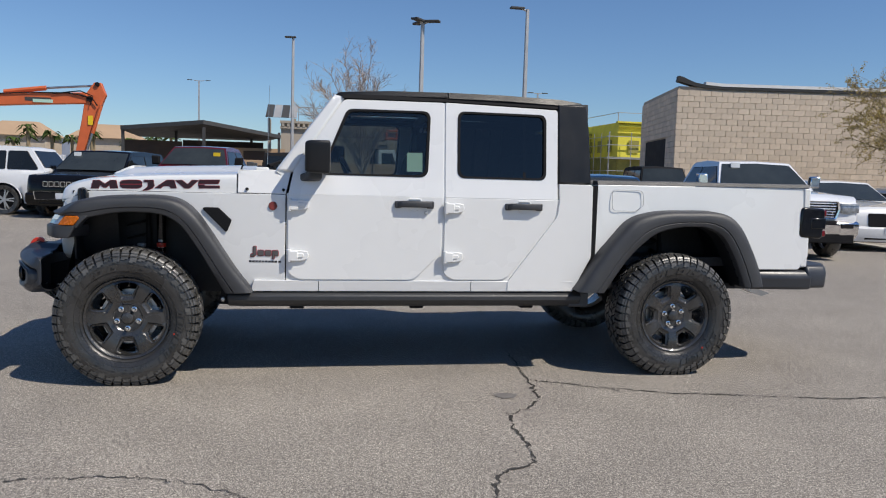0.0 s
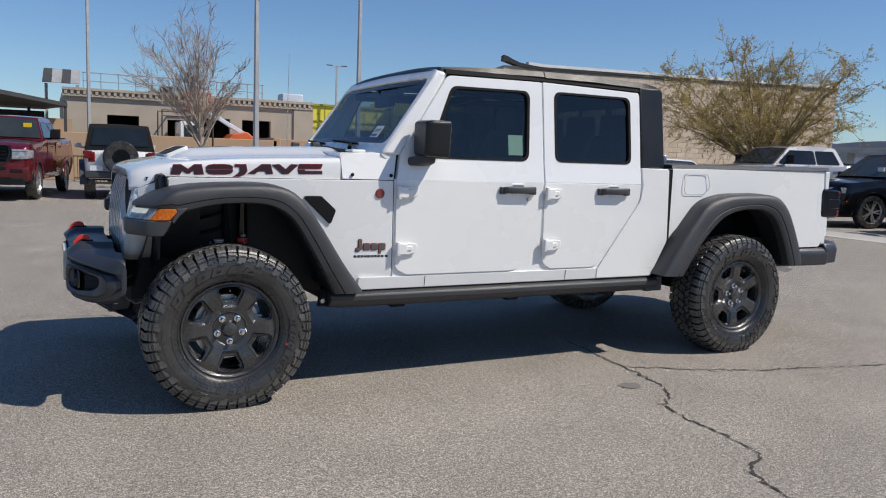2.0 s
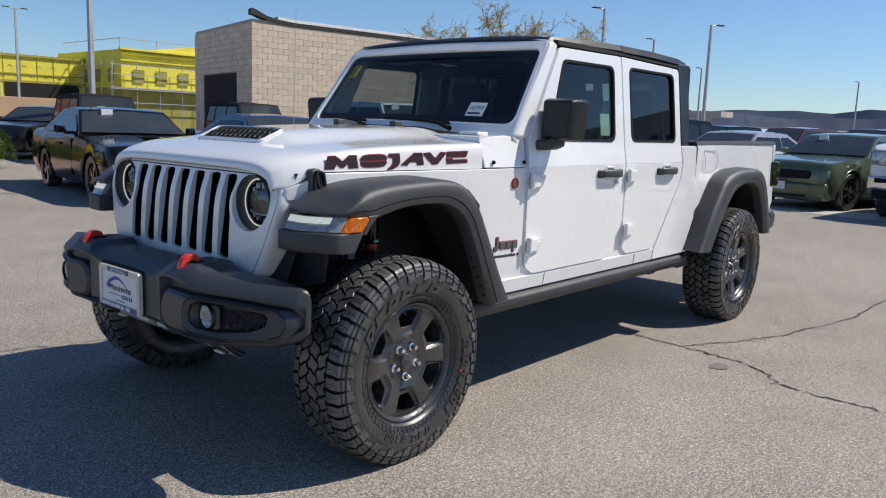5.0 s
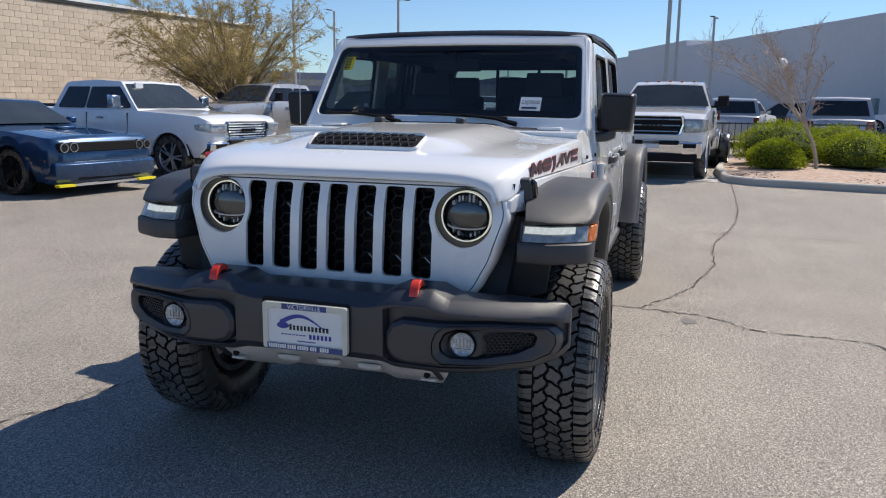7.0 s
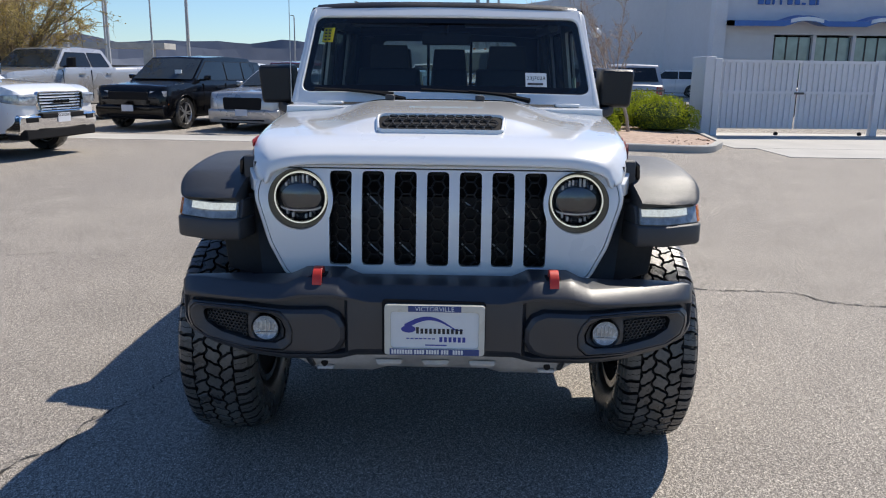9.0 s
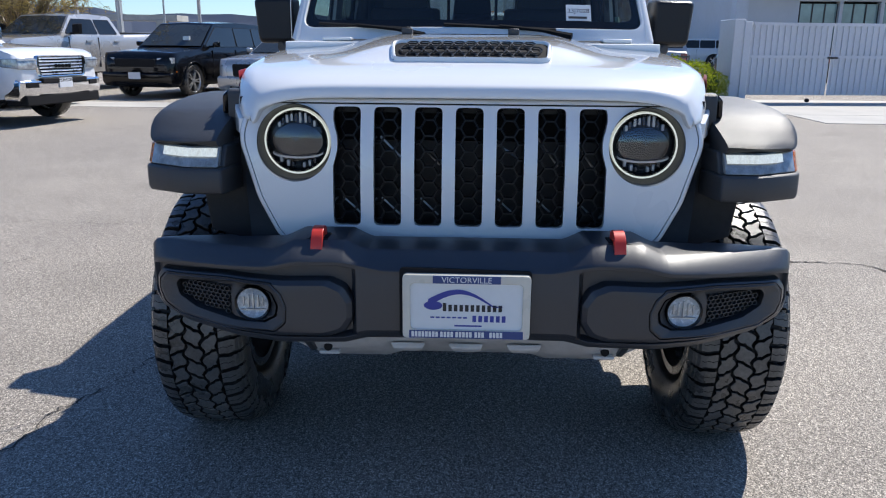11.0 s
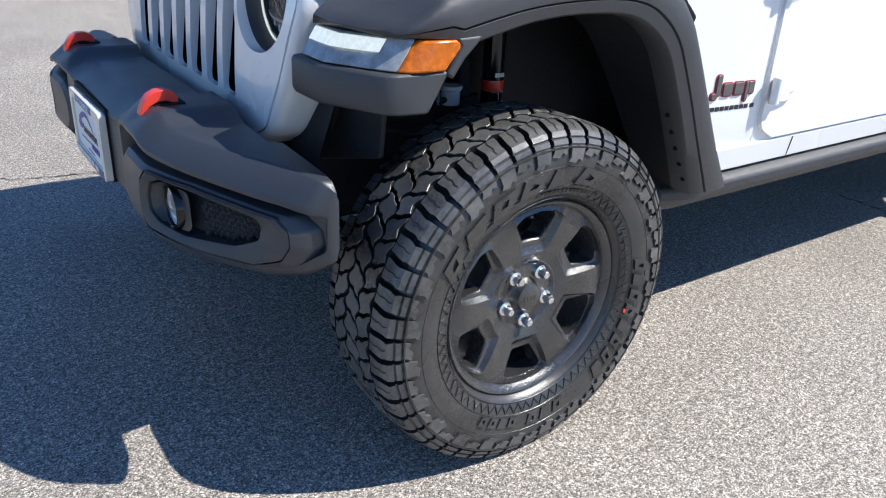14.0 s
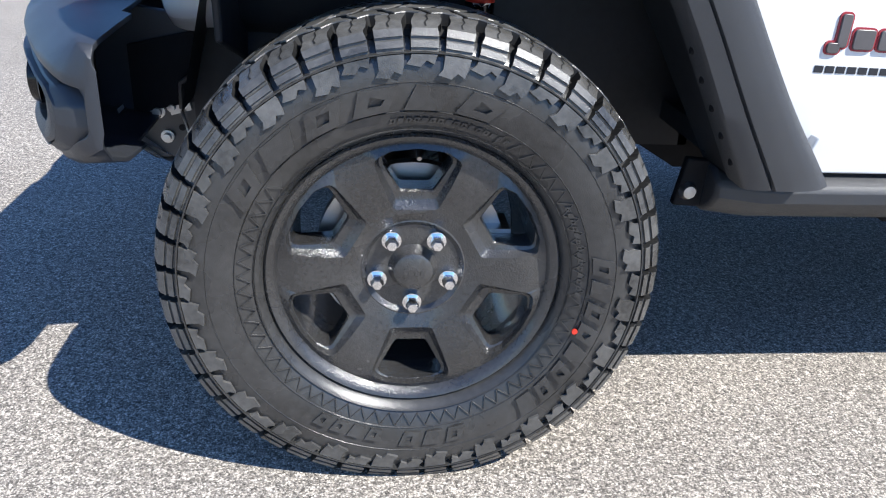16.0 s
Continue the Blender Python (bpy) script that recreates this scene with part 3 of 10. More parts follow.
    bd = B().lathe([(0.06, -0.02), (0.165, -0.02), (0.165, 0.004), (0.06, 0.004)], 40)
    bd.box(0.07, 0.17, -0.045, 0.03, -0.055, 0.055)
    out["brake_disc"] = mesh_of("brake_disc", bd, STEEL, 30)
    out["valve_stem"] = mesh_of("valve_stem", B().tube([(0.004, -0.05, 0.204), (0.004, -0.078, 0.190)], 0.0042, 8), STEEL, 30)
    return out


WM = wheel_meshes()


def truck_wheel(x, y, flip, spin):
    """A wheel hung on the truck; flip turns its outer face to the far side."""
    w = new("wheel")
    w.parent = truck
    w.matrix_world = pose(x, y, HUBZ, 0, 0, 180 if flip else 0) @ pose(0, 0, 0, 0, spin, 0)
    w["label"] = "black six-spoke wheel with all-terrain tyre"
    for name, me in WM.items():
        for i in range(5 if name == "lug_nut" else 1):
            ob = new(name, me)
            ob.parent = w
            ob.location.y = 0.0 if name in ("tyre", "tread", "tread_groove", "sidewall_marking") else DISH
            if name == "lug_nut":
                a = radians(-90 + 72 * i)
                ob.location = (0.0635 * math.cos(a), DISH, 0.0635 * math.sin(a))
    part("red_paint_dot", B().lathe([(0.0, -0.1445), (0.005, -0.1445), (0.005, -0.141), (0.0, -0.141)], 10, at=(0.272, 0, -0.085)), RED, w)
    return w


truck_wheel(0, -TRACK, False, 0)
truck_wheel(WB, -TRACK, False, 30)
truck_wheel(0, TRACK, True, 12)
truck_wheel(WB, TRACK, True, 40)

# ---- chassis ----
for s in (-1, 1):
    b = B()
    b.loft([[(x, s * (y + dy), z + dz) for dy, dz in ((-0.04, -0.07), (0.04, -0.07), (0.04, 0.07), (-0.04, 0.07))]
            for x, y, z in ((-0.55, 0.42, 0.60), (-0.30, 0.42, 0.66), (0.35, 0.42, 0.66), (0.60, 0.46, 0.52), (2.7, 0.46, 0.52), (3.0, 0.44, 0.66), (3.9, 0.44, 0.68), (4.55, 0.44, 0.62))])
    part("frame_rail", b, MATTBLACK, truck)
for x in (0, WB):
    b = B().tube([(x, -0.70, HUBZ), (x, 0.70, HUBZ)], 0.045, 12)
    b.lathe([(0.0, -0.10), (0.09, -0.09), (0.125, -0.04), (0.125, 0.04), (0.09, 0.09), (0, 0.10)], 20, at=(x, 0.18 if x == 0 else 0.0, HUBZ))
    part("axle", b, MATTBLACK, truck)
    for s in (-1, 1):
        b = B().tube([(x + 0.10, s * 0.60, 0.42), (x + 0.06, s * 0.54, 0.75), (x + 0.05, s * 0.53, 1.0)], [0.024, 0.024, 0.012], 10)
        b.tube([(x + 0.095, s * 0.597, 0.52), (x + 0.06, s * 0.545, 0.78)], 0.036, 12)
        part("shock_absorber", b, MATTBLACK, truck)
        coil = [(x - 0.02 + 0.06 * math.cos(t * 0.5), s * 0.50 + 0.06 * math.sin(t * 0.5), 0.47 + t * 0.0065) for t in range(76)]
        part("coil_spring", B().tube(coil, 0.008, 6), MATTBLACK, truck)
b = B().tube([(-0.22, -0.62, 0.43), (-0.24, 0.62, 0.47)], 0.016, 8)
b.tube([(-0.10, -0.60, 0.40), (-0.16, 0.10, 0.52), (-0.16, 0.4, 0.60)], 0.014, 8)
part("steering_rod", b, MATTBLACK, truck)
part("transfer_case", B().box(1.1, 1.9, -0.3, 0.3, 0.36, 0.60).box(2.0, 2.7, 0.1, 0.4, 0.38, 0.56), MATTBLACK, truck, bevel=0.04)
part("exhaust", B().tube([(1.2, 0.25, 0.45), (2.6, 0.30, 0.45), (3.1, 0.34, 0.62), (3.9, 0.36, 0.60), (4.35, 0.40, 0.56)], 0.035, 10).box(2.2, 2.8, 0.12, 0.42, 0.38, 0.54), STEEL, truck)
b = B().tube([(-0.35, -0.80, 0.5), (-0.2, -0.5, 0.42), (0.0, -0.42, 0.5)], 0.012, 6)
part("sway_link", b, MATTBLACK, truck)
for s in (-1, 1):
    for x, z, r in ((-0.505, 0.535, 0.015), (-0.475, 0.545, 0.012), (-0.490, 0.482, 0.014), (-0.335, 0.645, 0.010), (-0.44, 0.715, 0.010)):
        part("frame_bolt", B().lathe([(0.0, -0.016), (r * 0.6, -0.015), (r * 0.62, -0.004), (r, -0.003), (r, 0.012), (0.0, 0.012)], 12).moved(Matrix.Translation((x, s * 0.452, z)) @ Matrix.Scale(-s if s > 0 else 1, 4, (0, 1, 0))), STEEL, truck)
    part("bolt_bracket", B().prism([(-0.482, 0.552), (-0.440, 0.560), (-0.436, 0.540), (-0.478, 0.528)], "y", s * 0.448, s * 0.456), STEEL, truck)
    for x, z, r in ((-0.525, 0.585, 0.008), (-0.50, 0.60, 0.020), (-0.53, 0.50, 0.007), (-0.46, 0.50, 0.007)):
        part("bracket_hole", B().lathe([(0.0, -0.0185), (r, -0.0185), (r, 0.0), (0.0, 0.0)], 14, at=(x, s * 0.430, z)), MATTBLACK, truck)
    part("brake_hose", B().tube([(-0.455, s * 0.46, 0.545), (-0.45, s * 0.47, 0.60), (-0.40, s * 0.49, 0.635), (-0.34, s * 0.48, 0.64), (-0.28, s * 0.49, 0.70), (-0.15, s * 0.50, 0.71), (0.02, s * 0.52, 0.66)], 0.006, 6), CLAD, truck)
    part("sensor_wire", B().tube([(-0.455, s * 0.462, 0.54), (-0.44, s * 0.48, 0.50), (-0.40, s * 0.50, 0.475), (-0.36, s * 0.52, 0.49), (-0.30, s * 0.56, 0.50)], 0.004, 6), STEEL, truck)
    part("hose_clip", B().loft([[(-0.352, s * 0.47, 0.655), (-0.318, s * 0.47, 0.662), (-0.318, s * 0.476, 0.645), (-0.352, s * 0.476, 0.638)], [(-0.352, s * 0.478, 0.653), (-0.318, s * 0.478, 0.660), (-0.318, s * 0.482, 0.643), (-0.352, s * 0.482, 0.636)]]), STEEL, truck)
    # damper body with printed bands and the bump stop cup beside it
    dm = part("damper_body", B().lathe([(0.0, 0.70), (0.027, 0.70), (0.028, 0.72), (0.028, 1.02), (0.0, 1.03)], 20, axis="z", at=(0.135, s * 0.56, 0.0)), GLOSSBLACK, truck, "black damper with red and silver print")
    part("red_band", B().lathe([(0.0283, 0.792), (0.0286, 0.793), (0.0286, 0.818), (0.0283, 0.819)], 20, axis="z", at=(0.135, s * 0.56, 0.0)), RED, dm)
    for k in (-1, 1):
        part("silver_stroke", B().loft([[(0.135 + k * u, s * (0.56 + math.sqrt(0.0288 ** 2 - min(u * u, 0.0006))), z) for u, z in ((-0.018, 0.762), (-0.006, 0.762), (0.018, 0.792), (0.006, 0.792))], [(0.135 + k * u, s * (0.561 + math.sqrt(0.0288 ** 2 - min(u * u, 0.0006))), z) for u, z in ((-0.018, 0.762), (-0.006, 0.762), (0.018, 0.792), (0.006, 0.792))]]), ALLOY, dm)
    for k in range(4):
        part("print_bar", B().box(0.122 + 0.0072 * k, 0.127 + 0.0072 * k, s * 0.585, s * 0.589, 0.828, 0.838), PAPER, dm)
    part("bump_stop_cup", B().lathe([(0.0, 0.765), (0.023, 0.765), (0.024, 0.80), (0.028, 0.803), (0.028, 0.812), (0.0, 0.815)], 18, axis="z", at=(0.015, s * 0.55, 0.0)), SKID, truck)
    part("sway_bar_bolt", B().lathe([(0.0, 0.77), (0.006, 0.77), (0.006, 0.80), (0.0, 0.80)], 8, axis="z", at=(-0.03, s * 0.56, 0.0)), STEEL, truck)
    part("rail_end_bolt", B().lathe([(0.0, -0.012), (0.012, -0.011), (0.018, 0.0), (0.018, 0.006), (0.0, 0.006)], 14).moved(Matrix.Translation((0.53, s * 0.745, 0.485)) @ Matrix.Scale(-1 if s > 0 else 1, 4, (0, 1, 0))), STEEL, truck)
    part("rail_end_tab", B().prism([(0.505, 0.455), (0.60, 0.45), (0.62, 0.54), (0.52, 0.55)], "y", s * 0.725, s * 0.745), MATTBLACK, truck, bevel=0.004)
for s in (-1, 1):
    part("bumper_bracket", B().prism([(-0.62, 0.50), (-0.52, 0.43), (-0.43, 0.44), (-0.40, 0.54), (-0.36, 0.60), (-0.36, 0.72), (-0.62, 0.76)], "y", s * 0.43, s * 0.447), BUMPER, truck, bevel=0.004)

# dark wheel housings and floor
for s in (-1, 1):
    for x0, x1, top in ((-0.42, 0.62, 1.09), (2.98, 4.0, 1.06)):
        n = 14
        a0 = [(lerp(x0, x1, i / n), 0.58 + (top - 0.58) * min(1.0, 1.6 * math.sin(math.pi * i / n) ** 0.7)) for i in range(n + 1)]
        yi = 0.50 if x0 < 1 else 0.46
        b = B()
        b.loft([[(x, s * 0.80 if x0 > 1 else s * min(0.80, ys(x) - 0.02), z) for x, z in a0], [(x, s * yi, z) for x, z in a0]], closed=False, caps=False)
        b.add([(x, s * yi, z) for x, z in a0] + [(x1, s * yi, 0.5), (x0, s * yi, 0.5)], [tuple(range(n + 3))])
        part("wheel_liner", b, LINER, truck)
for s in (-1, 1):
    part("splash_shield", B().loft([[(-0.322, s * y, z) for y, z in ((0.44, 0.64), (0.78, 0.74), (0.80, 0.90), (0.70, 1.02), (0.44, 1.04))], [(-0.309, s * y, z) for y, z in ((0.44, 0.64), (0.78, 0.74), (0.80, 0.90), (0.70, 1.02), (0.44, 1.04))]]), LINER, truck, "", 0.004)
part("underbody", B().box(0.55, 4.5, -0.74, 0.74, 0.56, 0.60).box(-0.35, 0.6, -0.42, 0.42, 0.62, 1.02), LINER, truck)

# ---- cab sides ----

def side_panel(name, poly, s, yfun, depth=0.03, material=None, label="", bevel=0.004, parent=None):
    """A panel that follows the cab side; s is the side."""
    b = B()
    f = [(x, s * yfun(x, z), z) for x, z in poly]
    k = [(x, s * (yfun(x, z) - depth), z) for x, z in poly]
    b.loft([f, k])
    return part(name, b, material or WHITE, parent or truck, label, bevel)


def ring_panel(b, outer, inner, s, yfun, depth, extra=40):
    o, i = ring_pts(outer, inner, extra)
    front = [[o_.lerp(i_, k) for o_, i_ in zip(o, i)] for k in (0.0, 0.2, 0.4, 0.6, 0.8, 1.0)]
    b.loft([[(p.x, s * yfun(p.x, p.y), p.y) for p in row] for row in front] +
           [[(p.x, s * (yfun(p.x, p.y) - depth), p.y) for p in i], [(p.x, s * (yfun(p.x, p.y) - depth), p.y) for p in o]], loop=True)


def zside(x, z):
    return yd(z)


D1_LOW = rounded([(0.925, 1.155), (0.925, 0.66), (1.0, 0.623), (1.72, 0.623), (1.893, 0.80), (1.90, 1.155)], [0, 0.06, 0.03, 0.10, 0.10, 0], 5)
D2_LOW = rounded([(1.912, 1.155), (1.912, 0.66), (1.98, 0.623), (2.33, 0.623), (2.655, 1.05), (2.668, 1.155)], [0, 0.06, 0.03, 0.12, 0.08, 0], 5)
D1_UP = rounded([(0.925, 1.155), (1.90, 1.155), (1.90, 1.762), (1.262, 1.755), (0.955, 1.30)], [0, 0, 0.01, 0.05, 0.05], 4)
D2_UP = rounded([(1.912, 1.155), (2.668, 1.155), (2.668, 1.748), (1.912, 1.764)], [0, 0, 0.02, 0.01], 4)
W1 = rounded([(1.115, 1.282), (1.795, 1.282), (1.812, 1.70), (1.285, 1.695)], [0.03, 0.06, 0.05, 0.06], 5)
W2 = rounded([(1.995, 1.285), (2.585, 1.285), (2.585, 1.71), (1.995, 1.71)], 0.05, 5)


def grow(poly, d):
    c = sum((Vector(p) for p in poly), Vector((0, 0))) / len(poly)
    return [tuple(Vector(p) + (Vector(p) - c).normalized() * d) for p in poly]


def hinge(s, x, z, parent):
    b = B()
    b.loft([[(x + u, s * (0.823 + d), z + v) for u, v in ((-0.02, -0.036), (0.05, -0.036), (0.092, -0.024), (0.098, 0.0), (0.092, 0.024), (0.05, 0.03), (-0.02, 0.03))] for d in (0.0, 0.018)])
    b.lathe([(0.0, -0.042), (0.014, -0.042), (0.014, 0.036), (0.0, 0.036)], 12, axis="z", at=(x - 0.022, s * 0.842, z))
    b.box(x - 0.022, x + 0.03, s * 0.842, s * 0.856, z - 0.034, z + 0.026)
    b.loft([[(x + 0.012 + u, s * (0.838 + d), z + v) for u, v in ((0.0, -0.016), (0.05, -0.013), (0.058, 0.0), (0.05, 0.013), (0.0, 0.013))] for d in (0.0, 0.009)])
    h = part("hinge", b, WHITE, parent, "", 0.0035)
    return h


def handle(s, x, z, parent):
    pts = [(x - 0.11, s * 0.830, z), (x - 0.085, s * 0.848, z + 0.004), (x + 0.08, s * 0.850, z + 0.004), (x + 0.112, s * 0.832, z + 0.002)]
    b = B()
    b.loft([[(px, py + s * d, pz + e) for d, e in ((-0.012, -0.020), (0.010, -0.020), (0.014, 0.0), (0.010, 0.020), (-0.012, 0.020))] for px, py, pz in pts])
    b.box(x - 0.125, x - 0.085, s * 0.818, s * 0.840, z - 0.022, z + 0.022)
    b.box(x + 0.08, x + 0.125, s * 0.818, s * 0.842, z - 0.022, z + 0.024)
    part("door_handle", b, CLAD, parent, "black pull handle", 0.006)
    b = B().tube([(x - 0.045, s * 0.824, z + 0.022), (x - 0.035, s * 0.826, z + 0.036), (x + 0.035, s * 0.826, z + 0.036), (x + 0.045, s * 0.824, z + 0.022)], 0.006, 6)
    b.lathe([(0.0, -0.004), (0.045, -0.004), (0.046, 0.0), (0.0, 0.012)], 20, at=(x, s * 0.8205, z + 0.004))
    part("handle_cup", b, WHITE, parent)


def curve_through(pts, n):
    """A smooth line through points, in n even steps."""
    ps = [Vector(p) for p in pts]
    ps = [ps[0] * 2 - ps[1]] + ps + [ps[-1] * 2 - ps[-2]]
    out = []
    for i in range(1, len(ps) - 2):
        a, b_, c, d = ps[i - 1:i + 3]
        for k in range(12):
            t = k / 12
            out.append(0.5 * (2 * b_ + (c - a) * t + (2 * a - 5 * b_ + 4 * c - d) * t * t + (3 * b_ - a - 3 * c + d) * t ** 3))
    out.append(ps[-2])
    acc = [0.0]
    for p, q in zip(out, out[1:]):
        acc.append(acc[-1] + (q - p).length)
    res, j = [], 0
    for k in range(n + 1):
        d = acc[-1] * k / n
        while j < len(acc) - 2 and acc[j + 1] < d:
            j += 1
        p = out[j].lerp(out[j + 1], (d - acc[j]) / max(acc[j + 1] - acc[j], 1e-9))
        res.append((p.x, p.y))
    return res


def nose_warp(b):
    """Sweeps the front of a flare back towards its outer corner and leans it back."""
    out = []
    for x, y, z in b.v:
        fade = max(0.0, min(1.0, (-0.25 - x) / 0.17))
        back = smooth(abs(y), [(0.69, 0.0), (0.72, 0.003), (0.80, 0.012), (0.86, 0.034), (0.91, 0.060), (0.955, 0.064)])
        out.append((x + fade * (back + 0.45 * max(0.0, min(z - 0.948, 0.058))), y, z))
    b.v = out
    return b


for s in (-1, 1):
    # front wing and cowl side under the bonnet line
    rings = []
    for x in (-0.40, -0.34, -0.25, 0.0, 0.25, 0.30, 0.37, 0.44, 0.52, 0.57, 0.64, 0.70, 0.80, 0.908):
        z0, z1 = interp(x, [(-0.40, 1.04), (0.30, 1.03), (0.44, 0.90), (0.70, 0.548), (0.91, 0.548)]), interp(x, [(-0.40, 1.082), (-0.39, 1.086), (-0.34, 1.108), (-0.29, 1.142), (0.908, 1.150)])
        zz = [lerp(z0, z1, q / 6) for q in range(7)]
        face = [(x, s * (ys(x) - interp(z, [(0.54, 0.02), (0.62, 0.0), (2, 0)])), z) for z in zz]
        rings.append(face + [(x, s * (ys(x) - 0.045), z) for z in reversed(zz)])
    part("front_wing", B().loft(rings), WHITE, truck, "", 0.003)
    cowl = rounded([(0.618, 1.153), (0.908, 1.153), (0.940, 1.292), (0.80, 1.302), (0.618, 1.286)], [0.0, 0, 0.01, 0.02, 0.006], 4)
    side_panel("cowl_side", cowl, s, lambda x, z: ys(x) - interp(z, [(1.15, 0.0), (1.22, 0.008), (1.30, 0.05)]), 0.10)
    # doors
    for low, up, win, hx, name, gl in ((D1_LOW, D1_UP, W1, 1.712, "front_door", FRONTGLASS), (D2_LOW, D2_UP, W2, 2.435, "rear_door", PRIVACY)):
        b = B()
        b.loft([[(x, s * zside(x, z), z) for x, z in low], [(x, s * (zside(x, z) - 0.035), z) for x, z in low]])
        ring_panel(b, up, win, s, zside, 0.035)
        door = part(name, b, WHITE, truck, "white door with exposed hinges and dark window", 0.003)
        b = B()
        ring_panel(b, grow(win, 0.004), grow(win, -0.016), s, lambda x, z: yd(z) + 0.003, 0.02)
        if win is W2:
            b.box(2.435, 2.452, s * 0.70, s * 0.79, 1.285, 1.71, Matrix.Identity(4))
            b.v[-8:] = [(p[0], s * (yd(p[2]) - (0.012 if abs(p[1]) > 0.75 else 0.03)), p[2]) for p in b.v[-8:]]
        part("window_seal", b, MATTBLACK, door)
        b = B()
        pts = grow(win, -0.008)
        b.add([(x, s * (yd(z) - 0.012), z) for x, z in pts], [tuple(range(len(pts)))])
        pane = part("window_pane", b, gl, door)
        pane.visible_shadow = False
        handle(s, hx, 1.105, door)
        hx0 = 0.955 if name == "front_door" else 1.938
        hinge(s, hx0, 1.092, door)
        hinge(s, hx0, 0.776, door)
        if name == "front_door":
            part("door_lock", B().lathe([(0.0, -0.012), (0.010, -0.011), (0.013, 0.0), (0.013, 0.006), (0.0, 0.006)], 14, at=(1.79, s * 0.826, 1.055)), STEEL, door)
            if s < 0:
                b = B().loft([[(x, -(yd(z) - 0.0150 - d), z) for x, z in ((1.665, 1.315), (1.765, 1.315), (1.765, 1.435), (1.665, 1.435))] for d in (0.0, 0.001)])
                part("window_form", b, GREENPAPER, door, "pale green paper form behind the glass")
    # white door frame behind the door gaps
    side_panel("door_frame", [(0.915, 0.56), (2.70, 0.56), (2.70, 1.16), (0.915, 1.16)], s, lambda x, z: yd(z) - 0.007, 0.02)
    part("pillar_frame", B().loft([[(x, s * (yd(z) - 0.007 - d), z) for z in (1.15, 1.27, 1.45, 1.62, 1.76)] for x, d in ((1.845, 0.0), (1.96, 0.0), (1.96, 0.03), (1.845, 0.03))], closed=False, caps=False), WHITE, truck)
    # pillar strip behind the doors and cab corner
    corner = rounded([(2.345, 0.548), (2.80, 0.548), (2.917, 0.78), (2.917, 1.262), (2.680, 1.262), (2.680, 1.15), (2.667, 1.045), (2.344, 0.612)], [0, 0, 0.05, 0.02, 0, 0, 0.08, 0.0], 4)
    side_panel("cab_corner", corner, s, zside, 0.05)
    sill = [(0.70, 0.545), (2.80, 0.545), (2.80, 0.616), (0.72, 0.616)]
    side_panel("sill_panel", sill, s, lambda x, z: yd(z) - 0.004, 0.10)
    for gx in (1.118, 2.10):
        part("sill_seam", B().loft([[(gx + u, s * (yd(z) - 0.004 - d), z) for u, d in ((-0.0015, 0.02), (0.0015, 0.02), (0.0015, -0.0006), (-0.0015, -0.0006))] for z in (0.548, 0.60, 0.612)]), MATTBLACK, truck)
    # rock rail
    prof = [(0.74, 0.545), (0.792, 0.541), (0.826, 0.520), (0.826, 0.492), (0.806, 0.466), (0.77, 0.445), (0.73, 0.44)]
    b = B().loft([[(x, s * (y - dy), z) for y, z in prof] for x, dy in ((0.56, 0.03), (0.64, 0.0), (2.86, 0.0))])
    b.box(2.78, 2.92, s * 0.66, s * 0.80, 0.44, 0.54)
    part("rock_rail", b, CLAD, truck, "dark grey rail under the doors", 0.008)
    for bx in (0.98, 1.75, 2.5):
        part("rail_bracket", B().box(bx - 0.04, bx + 0.05, s * 0.52, s * 0.75, 0.425, 0.45), MATTBLACK, truck, bevel=0.008)
    # A pillar and windscreen frame side
    b = B()
    b.loft([[(0.952, s * 0.789, 1.285), (0.838, s * 0.782, 1.292), (0.845, s * 0.735, 1.30), (0.96, s * 0.74, 1.29)],
            [(1.272, s * 0.731, 1.772), (1.200, s * 0.722, 1.785), (1.200, s * 0.680, 1.785), (1.275, s * 0.68, 1.77)]])
    part("a_pillar", b, WHITE, truck, bevel=0.02, seg=3)
    # roof rail over the doors
    b = B().loft([[(x, s * y, z + dz) for y, z in ((0.738, 1.764), (0.726, 1.790), (0.63, 1.80), (0.63, 1.76))] for x, dz in ((1.25, 0.0), (1.95, 0.006), (2.67, -0.006))])
    part("roof_rail", b, MATTBLACK, truck)
    # black quarter of the hard top
    q = rounded([(2.672, 1.264), (2.925, 1.264), (2.905, 1.60), (2.876, 1.79), (2.672, 1.79)], [0, 0, 0.2, 0.05, 0], 5)
    side_panel("hard_top_quarter", q, s, lambda x, z: yd(z) + 0.004 - max(x - 2.86, 0) * 0.9, 0.08, TOPBLACK, "black moulded rear quarter of the hard top", 0.012)
    # gap between cab and bed
    part("cab_bed_gap", B().box(2.915, 2.955, s * 0.60, s * 0.795, 0.60, 1.26), MATTBLACK, truck)
    # bed side
    bed = rounded([(2.952, 0.70), (3.02, 0.80), (3.20, 1.0), (3.80, 1.0), (4.02, 0.702), (4.50, 0.702), (4.555, 0.80), (4.555, 1.283), (2.952, 1.266)], [0.0, 0.1, 0.15, 0.1, 0.0, 0.03, 0.05, 0.03, 0.01], 4)
    side_panel("bed_side", bed, s, lambda x, z: interp(z, [(0.70, 0.79), (0.80, 0.815), (1.17, 0.815), (1.22, 0.803), (1.29, 0.79)]) - 0.02 * max(x - 4.40, 0) * 5, 0.06)
